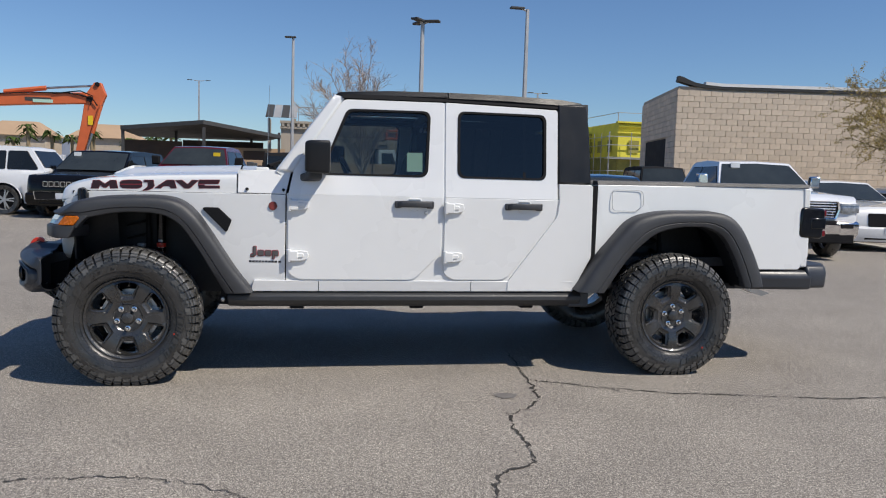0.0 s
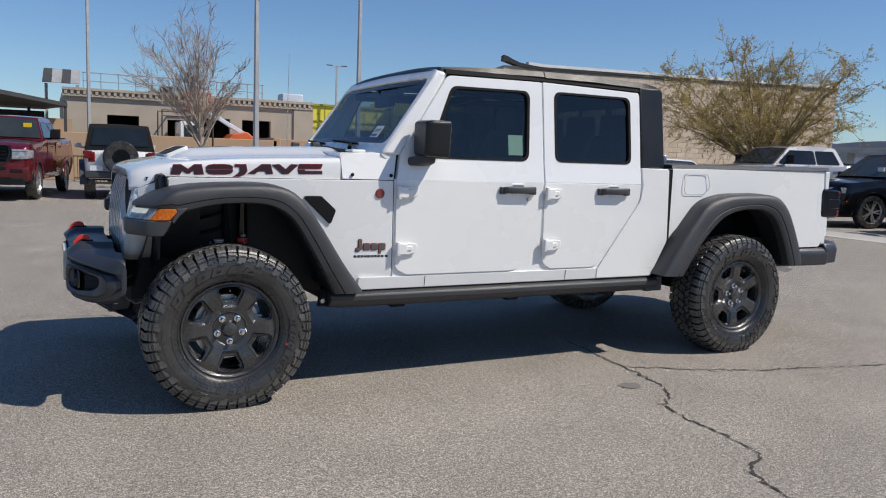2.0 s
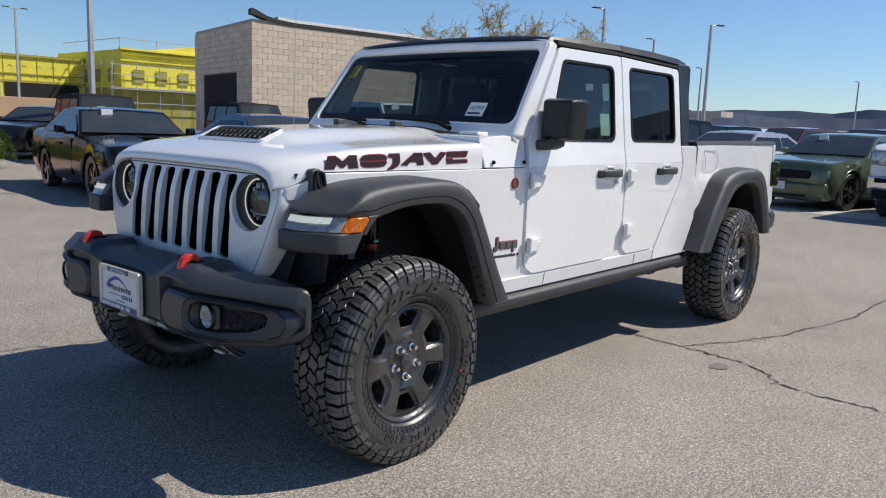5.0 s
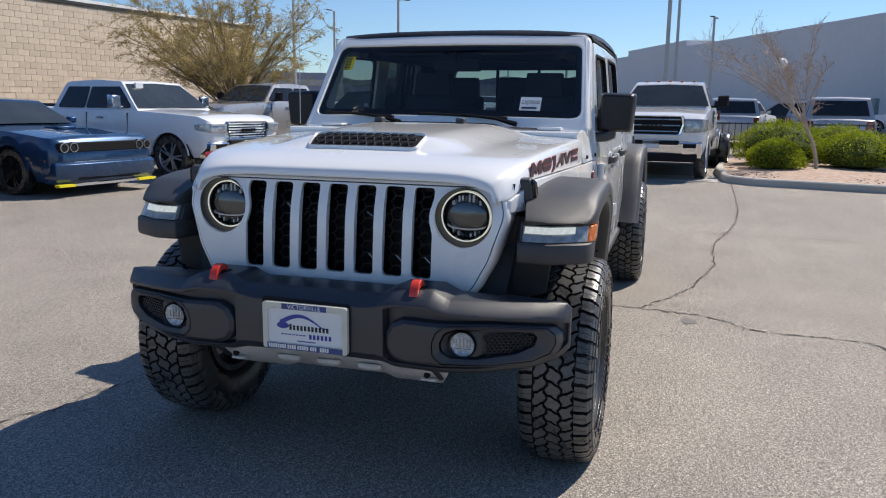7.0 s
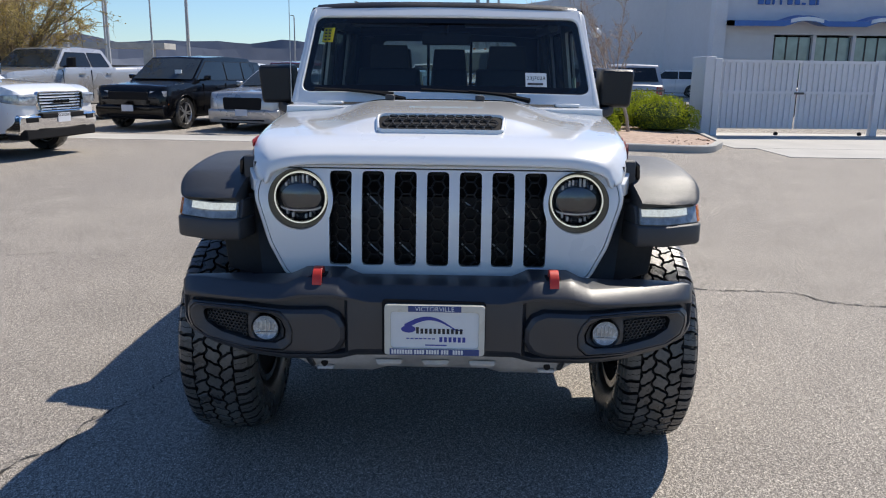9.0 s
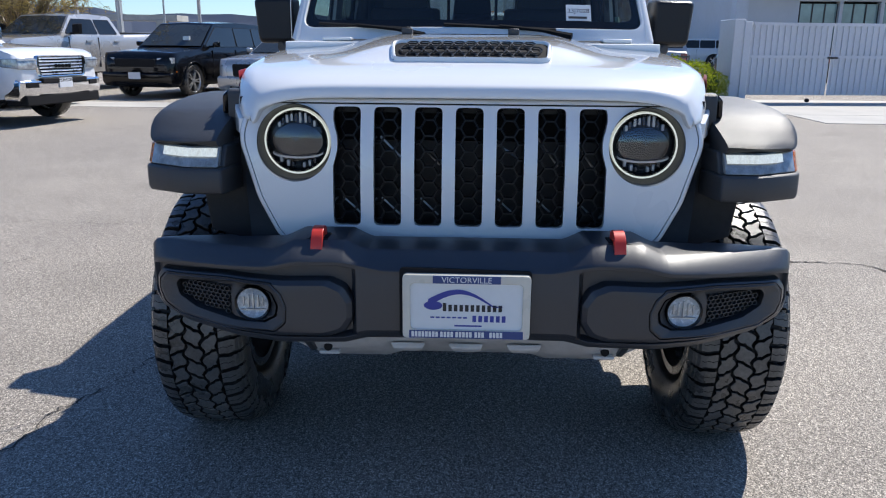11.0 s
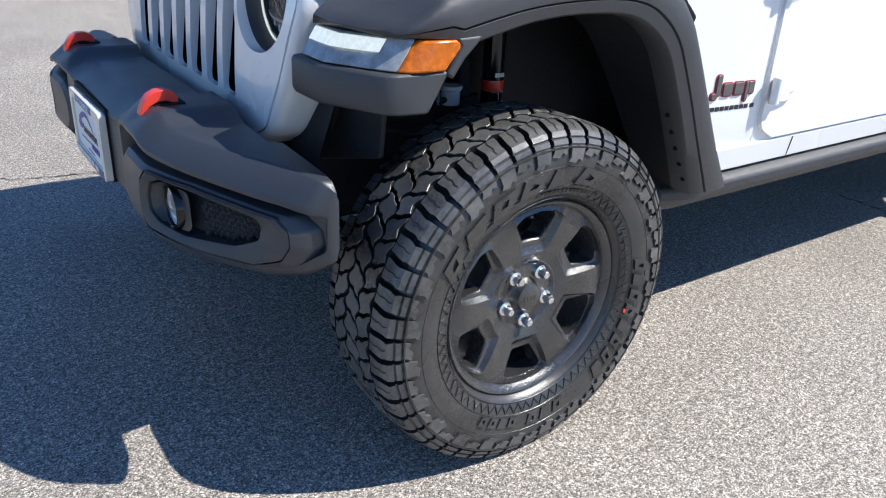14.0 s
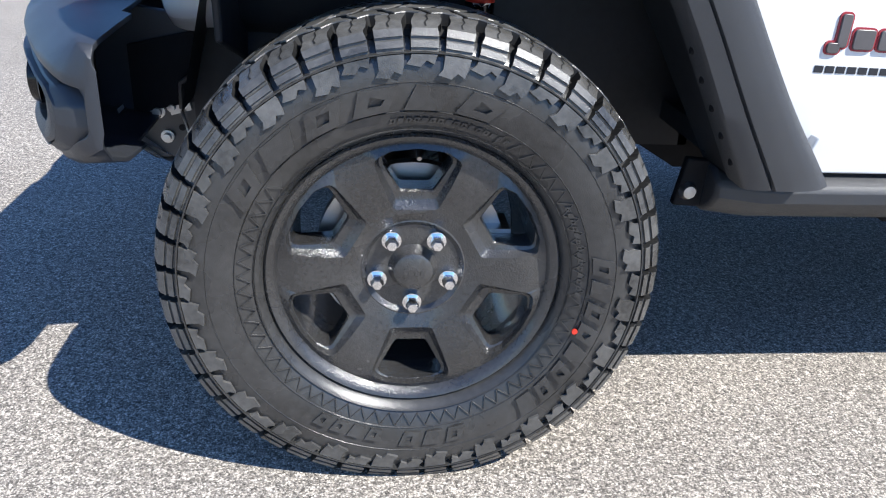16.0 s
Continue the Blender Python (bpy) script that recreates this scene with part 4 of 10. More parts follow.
    part("bed_rail_cap", B().loft([[(x, s * y, z + dz) for y, z in ((0.790, 1.268), (0.780, 1.292), (0.70, 1.294), (0.69, 1.262))] for x, dz in ((2.955, 0.0), (4.54, 0.016))]), CLAD, truck)
    b = B()
    fd = rounded([(3.052, 1.235), (3.275, 1.235), (3.275, 1.135), (3.225, 1.095), (3.052, 1.095)], [0.035, 0.035, 0.02, 0.03, 0.035], 5)
    ring_panel(b, grow(fd, 0.0015), grow(fd, -0.0015), s, lambda x, z: interp(z, [(1.17, 0.8155), (1.22, 0.8035), (1.29, 0.79)]) + 0.0012, 0.003)
    if s < 0:
        part("fuel_door_seam", b, mat("seam_grey", (0.30, 0.31, 0.32), 0.6), truck)
    # flares
    fo = [(-0.458, 1.014), (-0.450, 1.022), (-0.430, 1.034), (-0.400, 1.050), (-0.360, 1.066), (-0.320, 1.079)] + curve_through([(-0.28, 1.090), (-0.15, 1.111), (0.04, 1.122), (0.19, 1.121), (0.295, 1.097), (0.38, 1.030), (0.466, 0.912), (0.60, 0.706), (0.690, 0.585), (0.716, 0.548)], 40)
    fi = [(-0.456, 1.004), (-0.448, 1.004), (-0.428, 1.003), (-0.396, 1.002), (-0.345, 1.000), (-0.285, 0.999)] + curve_through([(-0.235, 0.985), (-0.165, 1.002), (-0.068, 1.022), (0.055, 1.030), (0.179, 1.022), (0.258, 0.990), (0.322, 0.934), (0.403, 0.812), (0.476, 0.685), (0.556, 0.545)], 40)
    ro = curve_through([(2.795, 0.560), (2.845, 0.630), (2.945, 0.780), (3.065, 0.932), (3.175, 1.040), (3.342, 1.090), (3.54, 1.102), (3.80, 1.096), (3.935, 1.015), (4.035, 0.855), (4.110, 0.690), (4.135, 0.600)], 44)
    ri = curve_through([(2.975, 0.555), (3.030, 0.640), (3.122, 0.772), (3.228, 0.882), (3.337, 0.960), (3.489, 0.998), (3.600, 1.002), (3.684, 0.998), (3.800, 0.945), (3.890, 0.820), (3.962, 0.665), (3.988, 0.595)], 44)
    for o, i, front in ((fo, fi, True), (ro, ri, False)):
        b = B()
        rings, shade_ = [], []
        for k in range(len(o)):
            (xo, zo), (xi, zi) = o[k], i[k]
            y_in = max(ys(xo) - 0.02, interp(xo, [(-0.458, 0.715), (-0.38, 0.702), (-0.3, 0.695)])) if front else 0.80
            y_out = 0.955 if not front else interp(xo, [(-0.458, 0.912), (-0.450, 0.926), (-0.43, 0.938), (-0.40, 0.946), (-0.34, 0.955), (0.40, 0.955), (0.74, 0.905)])
            bow = interp(xo, [(-0.458, 0.012), (-0.38, 0.004), (-0.30, 0)]) if front else 0.0

            def across(q):
                return lerp(xo, xi, q), lerp(zo, zi, q)
            ring = [(xo, y_in, zo + 0.006), (xo - bow, lerp(y_in, y_out, 0.45), zo + 0.003), (xo - bow * 0.5, lerp(y_in, y_out, 0.80), zo)]
            for q, d in ((0.05, 0.020), (0.14, 0.008), (0.28, 0.002), (0.50, 0.0), (0.66, 0.002), (0.685, 0.010), (0.71, 0.004), (0.95, 0.010), (1.0, 0.018)):
                qx, qz = across(q)
                ring.append((qx, y_out - d, qz))
            ring.append((xi, max(y_in, y_out - 0.075) if xo > -0.25 else y_in - 0.004, zi))
            rings.append([(px_, s * py_, pz_) for px_, py_, pz_ in ring])
            shade_.append([(lerp(xi, xo, 0.06), s * (y_out - 0.06), lerp(zi, zo, 0.06)), (lerp(xi, xo, 0.02), s * (y_in - 0.06), lerp(zi, zo, 0.02))])
        b.loft(rings, closed=True)
        part("arch_liner", B().grid(shade_[6:] if front else shade_), LINER, truck)
        part("wheel_arch_flare", nose_warp(b) if front else b, CLAD, truck, "black plastic wheel arch flare", 0.003, sharp=40)
        for k in range(len(i) - 11, len(i) - 1, 2):
            fb = B().lathe([(0.0, -0.003), (0.006, -0.003), (0.007, 0.001), (0.0, 0.002)], 8, axis="x", at=(i[k][0], s * 0.885, i[k][1]))
            part("flare_clip", fb, MATTBLACK, truck)
    # front of the flare with the lamp bar
    b = B()
    chin = []
    for z0, k_, rear in ((0.872, 0.985, -0.350), (0.886, 1.0, -0.336), (0.938, 1.0, -0.288), (0.946, 0.99, -0.281)):
        chin.append([(x * k_, s * y, z0) for x, y in ((-0.440, 0.940), (-0.462, 0.926), (-0.473, 0.895), (-0.480, 0.80), (-0.470, 0.695))] + [(-0.34, s * 0.672, z0), (-0.26, s * 0.70, z0), (rear + 0.02, s * 0.86, z0), (rear, s * 0.938, z0), (rear - 0.012, s * 0.948, z0)])
    b.loft(chin)
    back = [(-0.425, 0.905), (-0.438, 0.80), (-0.432, 0.695), (-0.30, 0.672), (-0.30, 0.905)]
    b.loft([[(x, s * y, 0.945) for x, y in back], [(x + 0.006, s * y, 1.006) for x, y in back]])
    post = [(-0.302, 0.943), (-0.256, 0.990), (-0.272, 1.004), (-0.205, 1.006), (-0.216, 0.990), (-0.242, 0.966), (-0.278, 0.930)]
    b.loft([[(x, s * y, z) for x, z in post] for y in (0.86, 0.944, 0.950)])
    part("flare_nose", nose_warp(b), CLAD, truck, "", 0.005, sharp=45)
    lensp = [(-0.436, 0.929), (-0.446, 0.918), (-0.454, 0.897), (-0.466, 0.80), (-0.456, 0.708)]
    b = B().loft([[(x + dx, s * y, z0) for x, y in lensp] + [(-0.42, s * 0.708, z0), (-0.40, s * 0.893, z0)] for z0, dx in ((0.948, 0.0), (1.003, 0.012))])
    part("running_lamp", nose_warp(b), CLEARLENS, truck, "clear daytime running lamp", 0.003)
    for k_ in range(12):
        y0 = lerp(0.714, 0.886, k_ / 12)
        y1 = y0 + 0.0140
        def lx(y):
            return interp(y, [(0.708, -0.4475), (0.80, -0.4575), (0.893, -0.4435)])
        part("lit_strip", nose_warp(B().loft([[(lx(y) - 0.0030 - dx, s * y, z0) for y in (y0, y1)] + [(lx(y) + 0.01, s * y, z0) for y in (y1, y0)] for z0, dx in ((0.977, 0.0035), (0.999, -0.0010))])), DRL, truck, "lit white lamp cell")
    b = B().loft([[(f_, s * 0.9300, z0), (lerp(f_, rear, 0.22), s * 0.945, z0), (lerp(f_, rear, 0.5), s * 0.949, z0), (rear, s * 0.9500, z0), (rear + 0.005, s * 0.92, z0), (f_, s * 0.92, z0)] for z0, f_, rear in ((0.947, -0.437, -0.305), (0.985, -0.427, -0.258), (0.993, -0.423, -0.256), (1.001, -0.417, -0.275))])
    part("turn_signal", nose_warp(b), AMBER, truck, "amber side marker lens", 0.004)
    # vent behind the front arch
    v = rounded([(0.40, 1.060), (0.505, 1.060), (0.585, 0.985), (0.555, 0.905), (0.49, 0.97)], 0.012, 3)
    side_panel("wing_vent", v, s, lambda x, z: ys(x) + 0.012, 0.03, MATTBLACK, "black mesh vent", 0.004)
    b = B()
    for i in range(6):
        for j in range(3):
            x0, z0 = 0.445 + i * 0.018 + j * 0.010, 1.032 - i * 0.0175 + j * 0.011
            if x0 < 0.56:
                b.box(x0, x0 + 0.010, s * (ys(x0) + 0.010), s * (ys(x0) + 0.0135), z0 - 0.010, z0)
    part("vent_mesh", b, MATTBLACK, truck)
    # bonnet latch
    lt = part("bonnet_latch", B().loft([[(x, s * (ys(-0.28) + d), z) for x, z in rounded([(-0.322, 1.070), (-0.258, 1.060), (-0.258, 1.128), (-0.285, 1.162), (-0.322, 1.155)], 0.016, 3)] for d in (-0.03, 0.012)]), CLAD, truck, "black rubber bonnet latch", 0.005)
    part("latch_loop", B().tube([(-0.300, s * (ys(-0.28) + 0.012), 1.148), (-0.306, s * (ys(-0.28) + 0.022), 1.138), (-0.300, s * (ys(-0.28) + 0.026), 1.096), (-0.284, s * (ys(-0.28) + 0.027), 1.080), (-0.270, s * (ys(-0.28) + 0.025), 1.096), (-0.274, s * (ys(-0.28) + 0.021), 1.138), (-0.284, s * (ys(-0.28) + 0.012), 1.148)], 0.008, 8), GLOSSBLACK, lt)
    part("latch_foot", B().box(-0.310, -0.245, s * (ys(-0.28) - 0.01), s * (ys(-0.28) + 0.026), 1.056, 1.078), CLAD, lt, "", 0.006)
    for bx, by in ((0.675, 0.796), (0.895, 0.812)):
        part("cowl_bolt", B().lathe([(0.0, -0.006), (0.008, -0.005), (0.010, 0.004), (0.0, 0.004)], 12, at=(bx, s * by, 1.178)), MATTBLACK, truck)
    if s < 0:
        part("round_badge", B().lathe([(0.0, -0.005), (0.024, -0.005), (0.027, 0.0), (0.027, 0.004), (0.0, 0.004)], 28, at=(0.832, s * 0.809, 1.078)), mat("dark_red_badge", (0.20, 0.035, 0.03), 0.4, scale=30), truck, "round dark red badge")
    # door mirror
    mo = rounded([(0.802, 1.288), (0.972, 1.286), (0.990, 1.486), (0.806, 1.490)], 0.022, 4)
    b = B().loft([[(x, s * lerp(0.89, y, k), lerp(1.39, z, k)) for y, z in mo] for x, k in ((1.170, 0.975), (1.160, 1.0), (1.062, 0.985), (1.036, 0.94), (1.022, 0.84))])
    mirror = part("door_mirror", b, TOPBLACK, truck, "black door mirror", 0.006)
    part("mirror_arm", B().loft([[(x, s * 0.79, z) for x, z in ((0.99, 1.235), (1.08, 1.235), (1.08, 1.285), (0.99, 1.28))], [(x, s * 0.85, z) for x, z in ((1.02, 1.238), (1.12, 1.238), (1.12, 1.295), (1.02, 1.29))], [(x, s * 0.89, z) for x, z in ((1.05, 1.255), (1.13, 1.255), (1.13, 1.32), (1.05, 1.32))]]), CLAD, mirror, "", 0.012)
    part("mirror_glass", B().prism(rounded([(s * 0.813, 1.302), (s * 0.962, 1.300), (s * 0.978, 1.474), (s * 0.816, 1.477)], 0.018, 4), "x", 1.1715, 1.173), CHROME, mirror, "mirror glass")
    # tail lamp
    b = B().loft([[(x, s * y, z) for x, z in rounded([(4.475, 0.935), (4.66, 0.925), (4.675, 1.14), (4.485, 1.15)], 0.03, 3)] for y in (0.62, 0.80)])
    lamp = part("tail_lamp", b, GLOSSBLACK, truck, "black tail lamp with red lenses", 0.012)
    part("lens", B().box(4.585, 4.684, s * 0.68, s * 0.797, 1.085, 1.132), REDLENS, lamp, "dark red lens", 0.006)
    part("lens", B().box(4.585, 4.684, s * 0.68, s * 0.797, 0.945, 0.985), REDLENS, lamp, "dark red lens", 0.006)
    part("lens_frame", B().box(4.56, 4.680, s * 0.67, s * 0.803, 0.995, 1.075), GLOSSBLACK, lamp, "", 0.008)
    # rear bumper end
    b = B().loft([[(x, s * y, z) for y, z in ((0.30, 0.555), (yo, 0.56), (yo + 0.01, 0.66), (yo - 0.02, 0.70), (0.30, 0.70))] for x, yo in ((4.14, 0.785), (4.45, 0.80), (4.60, 0.80))])
    b.loft([[(x, s * y, z) for y, z in ((0.0, 0.565), (yo, 0.57), (yo + 0.01, 0.68), (yo - 0.02, 0.735), (0.0, 0.735))] for x, yo in ((4.555, 0.80), (4.72, 0.78), (4.80, 0.66), (4.82, 0.60))])
    part("rear_bumper", b, BUMPER, truck, "black rear bumper end", 0.02, seg=3)
    part("bumper_support", B().loft([[(4.05, s * 0.55, 0.58), (4.15, s * 0.55, 0.58), (4.15, s * 0.70, 0.58), (4.05, s * 0.70, 0.58)], [(4.28, s * 0.55, 0.50), (4.34, s * 0.55, 0.52), (4.34, s * 0.70, 0.52), (4.28, s * 0.70, 0.50)]]), ALLOY, truck)

# ---- bonnet ----
def step(a, b, x):
    """A soft step from 0 at a to 1 at b."""
    t = max(0.0, min(1.0, (x - a) / (b - a)))
    return t * t * (3 - 2 * t)


def hood_z(x, v):
    """Bonnet height: v is 0 on the centre line and 1 at the side seam."""
    crown = smooth(x, [(-0.4350, 1.150), (-0.4340, 1.160), (-0.4300, 1.171), (-0.4220, 1.1795), (-0.410, 1.186), (-0.36, 1.206), (-0.22, 1.236), (0.1, 1.264), (0.62, 1.286)])
    nose = smooth(v, [(0.0, 0.0), (0.55, 0.001), (0.73, 0.004), (0.84, 0.012), (0.92, 0.026), (0.97, 0.044), (1.0, 0.064)])
    side = 0.022 * v ** 2.6
    w = lerp(0.47, 0.54, step(-0.2, 0.62, x))
    bulge = 0.041 * step(-0.240, -0.085, x) * step(w + 0.20, w - 0.16, v)
    return crown - lerp(nose, side, step(-0.42, -0.17, x)) + bulge


def hood_base(x):
    """Lower edge of the bonnet side."""
    return smooth(x, [(-0.435, 1.082), (-0.39, 1.090), (-0.34, 1.112), (-0.29, 1.146), (0.62, 1.150)])


rows = []
hood_x = sorted({-0.4350, -0.4347, -0.4340, -0.4325, -0.4300, -0.4265, -0.4220, -0.4165, -0.410, -0.40, -0.385, -0.37} | {round(lerp(-0.355, 0.612, i / 56), 4) for i in range(57)})
for x in hood_x:
    hw = ys(x) - 0.012
    top = [(x, hw * 0.955 * j / 30, hood_z(x, abs(j) / 30 * 0.96)) for j in range(-30, 31)]
    zs, low = hood_z(x, 1.0), hood_base(x)

    def shoulder(sg):
        return [(x, sg * (hw - 0.016), zs - 0.003), (x, sg * (hw - 0.007), zs - 0.011), (x, sg * (hw - 0.002), max(zs - 0.028, low + 0.012)), (x, sg * hw, max(zs - 0.055, low + 0.006)), (x, sg * hw, low)]
    rows.append(list(reversed(shoulder(-1))) + top + shoulder(1))
rows.insert(0, [(-0.4335, p[1], p[2] - 0.004) for p in rows[0]])
rows.insert(0, [(-0.405, p[1] * 0.99, p[2] - 0.006) for p in rows[1]])
part("bonnet", B().grid(rows), WHITE, truck, "white bonnet with raised centre scoop", sharp=60)
part("bonnet_inner", B().box(-0.36, 0.60, -0.66, 0.66, 1.10, 1.14), LINER, truck)
# scoop: black mesh opening that faces forwards on the bulge
op = rounded([(-0.226, 0.0), (0.226, 0.0), (0.240, 0.118), (-0.240, 0.118)], 0.03, 4)


def scoop(u, v, d):
    x = -0.214 + v
    return Vector((x, u, hood_z(x, abs(u) / (ys(x) - 0.047)) + 0.003 + d))


o, i2 = ring_pts(grow(op, 0.012), op, 40)
b = B().loft([[scoop(p.x, p.y, -0.012) for p in o], [scoop(p.x, p.y, 0.004) for p in o], [scoop(lerp(p.x, q.x, 0.5), lerp(p.y, q.y, 0.5), 0.011) for p, q in zip(o, i2)], [scoop(p.x, p.y, 0.008) for p in i2], [scoop(p.x, p.y, -0.006) for p in i2]], loop=True)
part("scoop_rim", b, WHITE, truck, sharp=70)
b = B().grid([[scoop(lerp(-0.234, 0.234, j / 20), v, 0.0015) for j in range(21)] for v in (0.002, 0.03, 0.055, 0.085, 0.116)])
part("scoop_opening", b, MATTBLACK, truck)
b = B()
for r in range(3):
    for c in range(13):
        u, v = -0.216 + 0.036 * c + (0.018 if r % 2 else 0), 0.020 + 0.038 * r
        if abs(u) < 0.215:
            ring_ = [(u - 0.010, v + 0.017), (u + 0.010, v + 0.017), (u + 0.019, v), (u + 0.010, v - 0.017), (u - 0.010, v - 0.017), (u - 0.019, v)]
            b.tube([scoop(p, q, 0.006) for p, q in ring_ + ring_[:1]], 0.0026, 4)
part("scoop_mesh", b, mat("grey_mesh_plastic", (0.028, 0.028, 0.028), 0.5), truck, "grey honeycomb mesh")
# cowl behind the bonnet and wipers
def cowl_z(y):
    """Height of the cowl behind the bonnet, which carries on its bulge."""
    return max(1.296, hood_z(0.612, abs(y) / (ys(0.612) - 0.047)) - 0.001)


rows = []
for k in range(-16, 17):
    y = 0.75 * k / 16
    zc = cowl_z(y)
    rows.append([(0.617, y, zc - 0.02), (0.619, y, zc - 0.003), (0.625, y, zc), (0.70, y, zc + 0.001), (0.79, y, lerp(zc, 1.305, 0.55)), (0.86, y, 1.288), (0.87, y, 1.20), (0.617, y, 1.20)])
part("cowl_top", B().loft(rows), WHITE, truck, sharp=40)
part("cowl_grille", B().grid([[(x, 0.55 * k / 10, lerp(cowl_z(0.55 * k / 10), 1.305, f) + 0.005) for k in range(-10, 11)] for x, f in ((0.715, 0.0), (0.75, 0.28), (0.79, 0.55), (0.82, 0.72))]), MATTBLACK, truck)
for y in (-0.17, 0.26):
    part("washer_nozzle", B().box(0.635, 0.685, y - 0.022, y + 0.022, 1.325, 1.352), CLAD, truck, bevel=0.006)
for y0, y1 in ((-0.40, 0.12), (0.22, 0.66)):
    b = B().tube([(0.79, y0 - 0.02, 1.325), (0.840, y0 + 0.10, 1.350), (0.866, y0 + 0.28, 1.368)], [0.014, 0.008, 0.006], 6)
    b.tube([(0.862, y0 + 0.04, 1.352), (0.875, y1, 1.372)], 0.007, 6)
    part("wiper", b, MATTBLACK, truck, "black wiper arm")
for y in (-0.60, 0.56):
    part("hood_hinge", B().box(0.72, 0.80, y - 0.06, y + 0.06, 1.298, 1.315), WHITE, truck, bevel=0.006)

part("antenna_base", B().lathe([(0.0, 1.255), (0.020, 1.255), (0.018, 1.285), (0.008, 1.305), (0.0, 1.31)], 14, axis="z", at=(0.74, 0.752, 0)), MATTBLACK, truck)
part("antenna_mast", B().tube([(0.74, 0.752, 1.30), (0.745, 0.752, 1.62), (0.752, 0.752, 1.98)], [0.0024, 0.0019, 0.0014], 6), STEEL, truck, "thin steel whip antenna")

# ---- windscreen ----
b = B()
wo = [(-0.775, 0.0), (0.775, 0.0), (0.728, 0.622), (-0.728, 0.622)]
wi = rounded([(-0.733, 0.078), (0.733, 0.078), (0.688, 0.556), (-0.688, 0.556)], 0.055, 5)
sl = Vector((1.205 - 0.842, 0, 1.785 - 1.290)).normalized()
sn = Vector((-sl.z, 0, sl.x))


def ws(u, v, d):
    """Points on the raked windscreen: across, up the rake, out of it; with a slight bow."""
    return Vector((0.842, 0, 1.290)) + sl * v + Vector((0, u, 0)) + sn * (d + 0.012 * (1 - (u / 0.72) ** 2))


o, i2 = ring_pts(rounded(wo, [0.0, 0.0, 0.06, 0.06], 5), wi, 60)
b.loft([[ws(p.x, p.y, 0.0) for p in o], [ws(p.x, p.y, 0.006) for p in i2], [ws(p.x, p.y, -0.03) for p in i2], [ws(p.x, p.y, -0.06) for p in o]], loop=True)
part("windscreen_frame", b, WHITE, truck, "", 0.006)
gp = grow(wi, 0.004)
rows = [[ws(x, y, -0.006) for x, y in gp]]
b = B().add(rows[0], [tuple(range(len(gp)))])
wsp = part("windscreen", b, WINDSHIELD, truck, "dark windscreen with stickers")
wsp.visible_shadow = False
b = B()
o, i2 = ring_pts(grow(wi, 0.003), rounded([(-0.698, 0.125), (0.698, 0.125), (0.660, 0.520), (-0.660, 0.520)], 0.05, 5), 60)
b.loft([[ws(p.x, p.y, -0.009) for p in o], [ws(p.x, p.y, -0.009) for p in i2]], caps=False)
part("windscreen_border", b, GLOSSBLACK, truck)
b = B().loft([[ws(u, v, -0.010) for u, v in ((-0.517, 0.128), (-0.409, 0.128), (-0.409, 0.212), (-0.517, 0.212))], [ws(u, v, -0.0085) for u, v in ((-0.517, 0.128), (-0.409, 0.128), (-0.409, 0.212), (-0.517, 0.212))]])
part("stock_sticker", b, PAPER, truck, "white paper stock sticker inside the windscreen")
b = B().loft([[ws(u, v, -0.010) for u, v in ((0.597, 0.395), (0.654, 0.395), (0.647, 0.488), (0.590, 0.488))], [ws(u, v, -0.0075) for u, v in ((0.597, 0.395), (0.654, 0.395), (0.647, 0.488), (0.590, 0.488))]])
part("yellow_sticker", b, YELLOWPAPER, truck, "yellow paper sticker inside the windscreen")
bb = B()
for k in range(4):
    bars(bb, 0.494, 0.396 + 0.02 * k, 0.02, 0.010, lambda u, v, d: ws(1.136 - u, v + 0.01, -0.0072 + d), [(0.6, 0.4), (0.6, 0.4)], 0.0004)
part("sticker_print", bb, INK, truck)
bb = B()
bars(bb, 0.419, 0.138, 0.088, 0.012, lambda u, v, d: ws(-u, v, -0.0082 + d), [(0.9, 0.1)], 0.0004)
part("sticker_print", bb, INK, truck)


def text_mesh(name, body, size, m, material, parent, align="CENTER", extrude=0.0003):
    """Lettering in the built-in font, turned into a mesh."""
    cu = bpy.data.curves.new(name, "FONT")
    cu.body, cu.size, cu.align_x, cu.extrude, cu.resolution_u = body, size, align, extrude, 3
    tmp = bpy.data.objects.new(name, cu)
    me = bpy.data.meshes.new_from_object(tmp)
    bpy.data.objects.remove(tmp)
    me.transform(m)
    me.materials.append(material)
    ob = new(name, me)
    ob.parent = parent
    return ob


p0 = ws(-0.463, 0.170, -0.0078)
text_mesh("stock_number", "23J7028", 0.0295, Matrix((( 0, sl.x, sn.x, p0.x), (-1, 0, 0, p0.y), (0, sl.z, sn.z, p0.z), (0, 0, 0, 1))), INK, truck)

# ---- roof ----
def roof_row(x, z, hw, drop):
    out = []
    for j in range(-12, 13):
        v = abs(j) / 12
        out.append((x, hw * j / 12, z - drop * v ** 3))
    return out


b = B()
stations = [(1.190, 1.778, 0.685), (1.200, 1.803, 0.690), (1.240, 1.826, 0.696), (1.55, 1.845, 0.707), (1.925, 1.852, 0.716)]
b.loft([[(x, -hw - 0.02, z - 0.055)] + roof_row(x, z, hw, 0.022) + [(x, hw + 0.02, z - 0.055), (x, hw - 0.08, z - 0.055), (x, -hw + 0.08, z - 0.055)] for x, z, hw in stations])
part("front_roof_panel", b, TOPBLACK, truck, "black front hard top panel", sharp=40)
b = B()
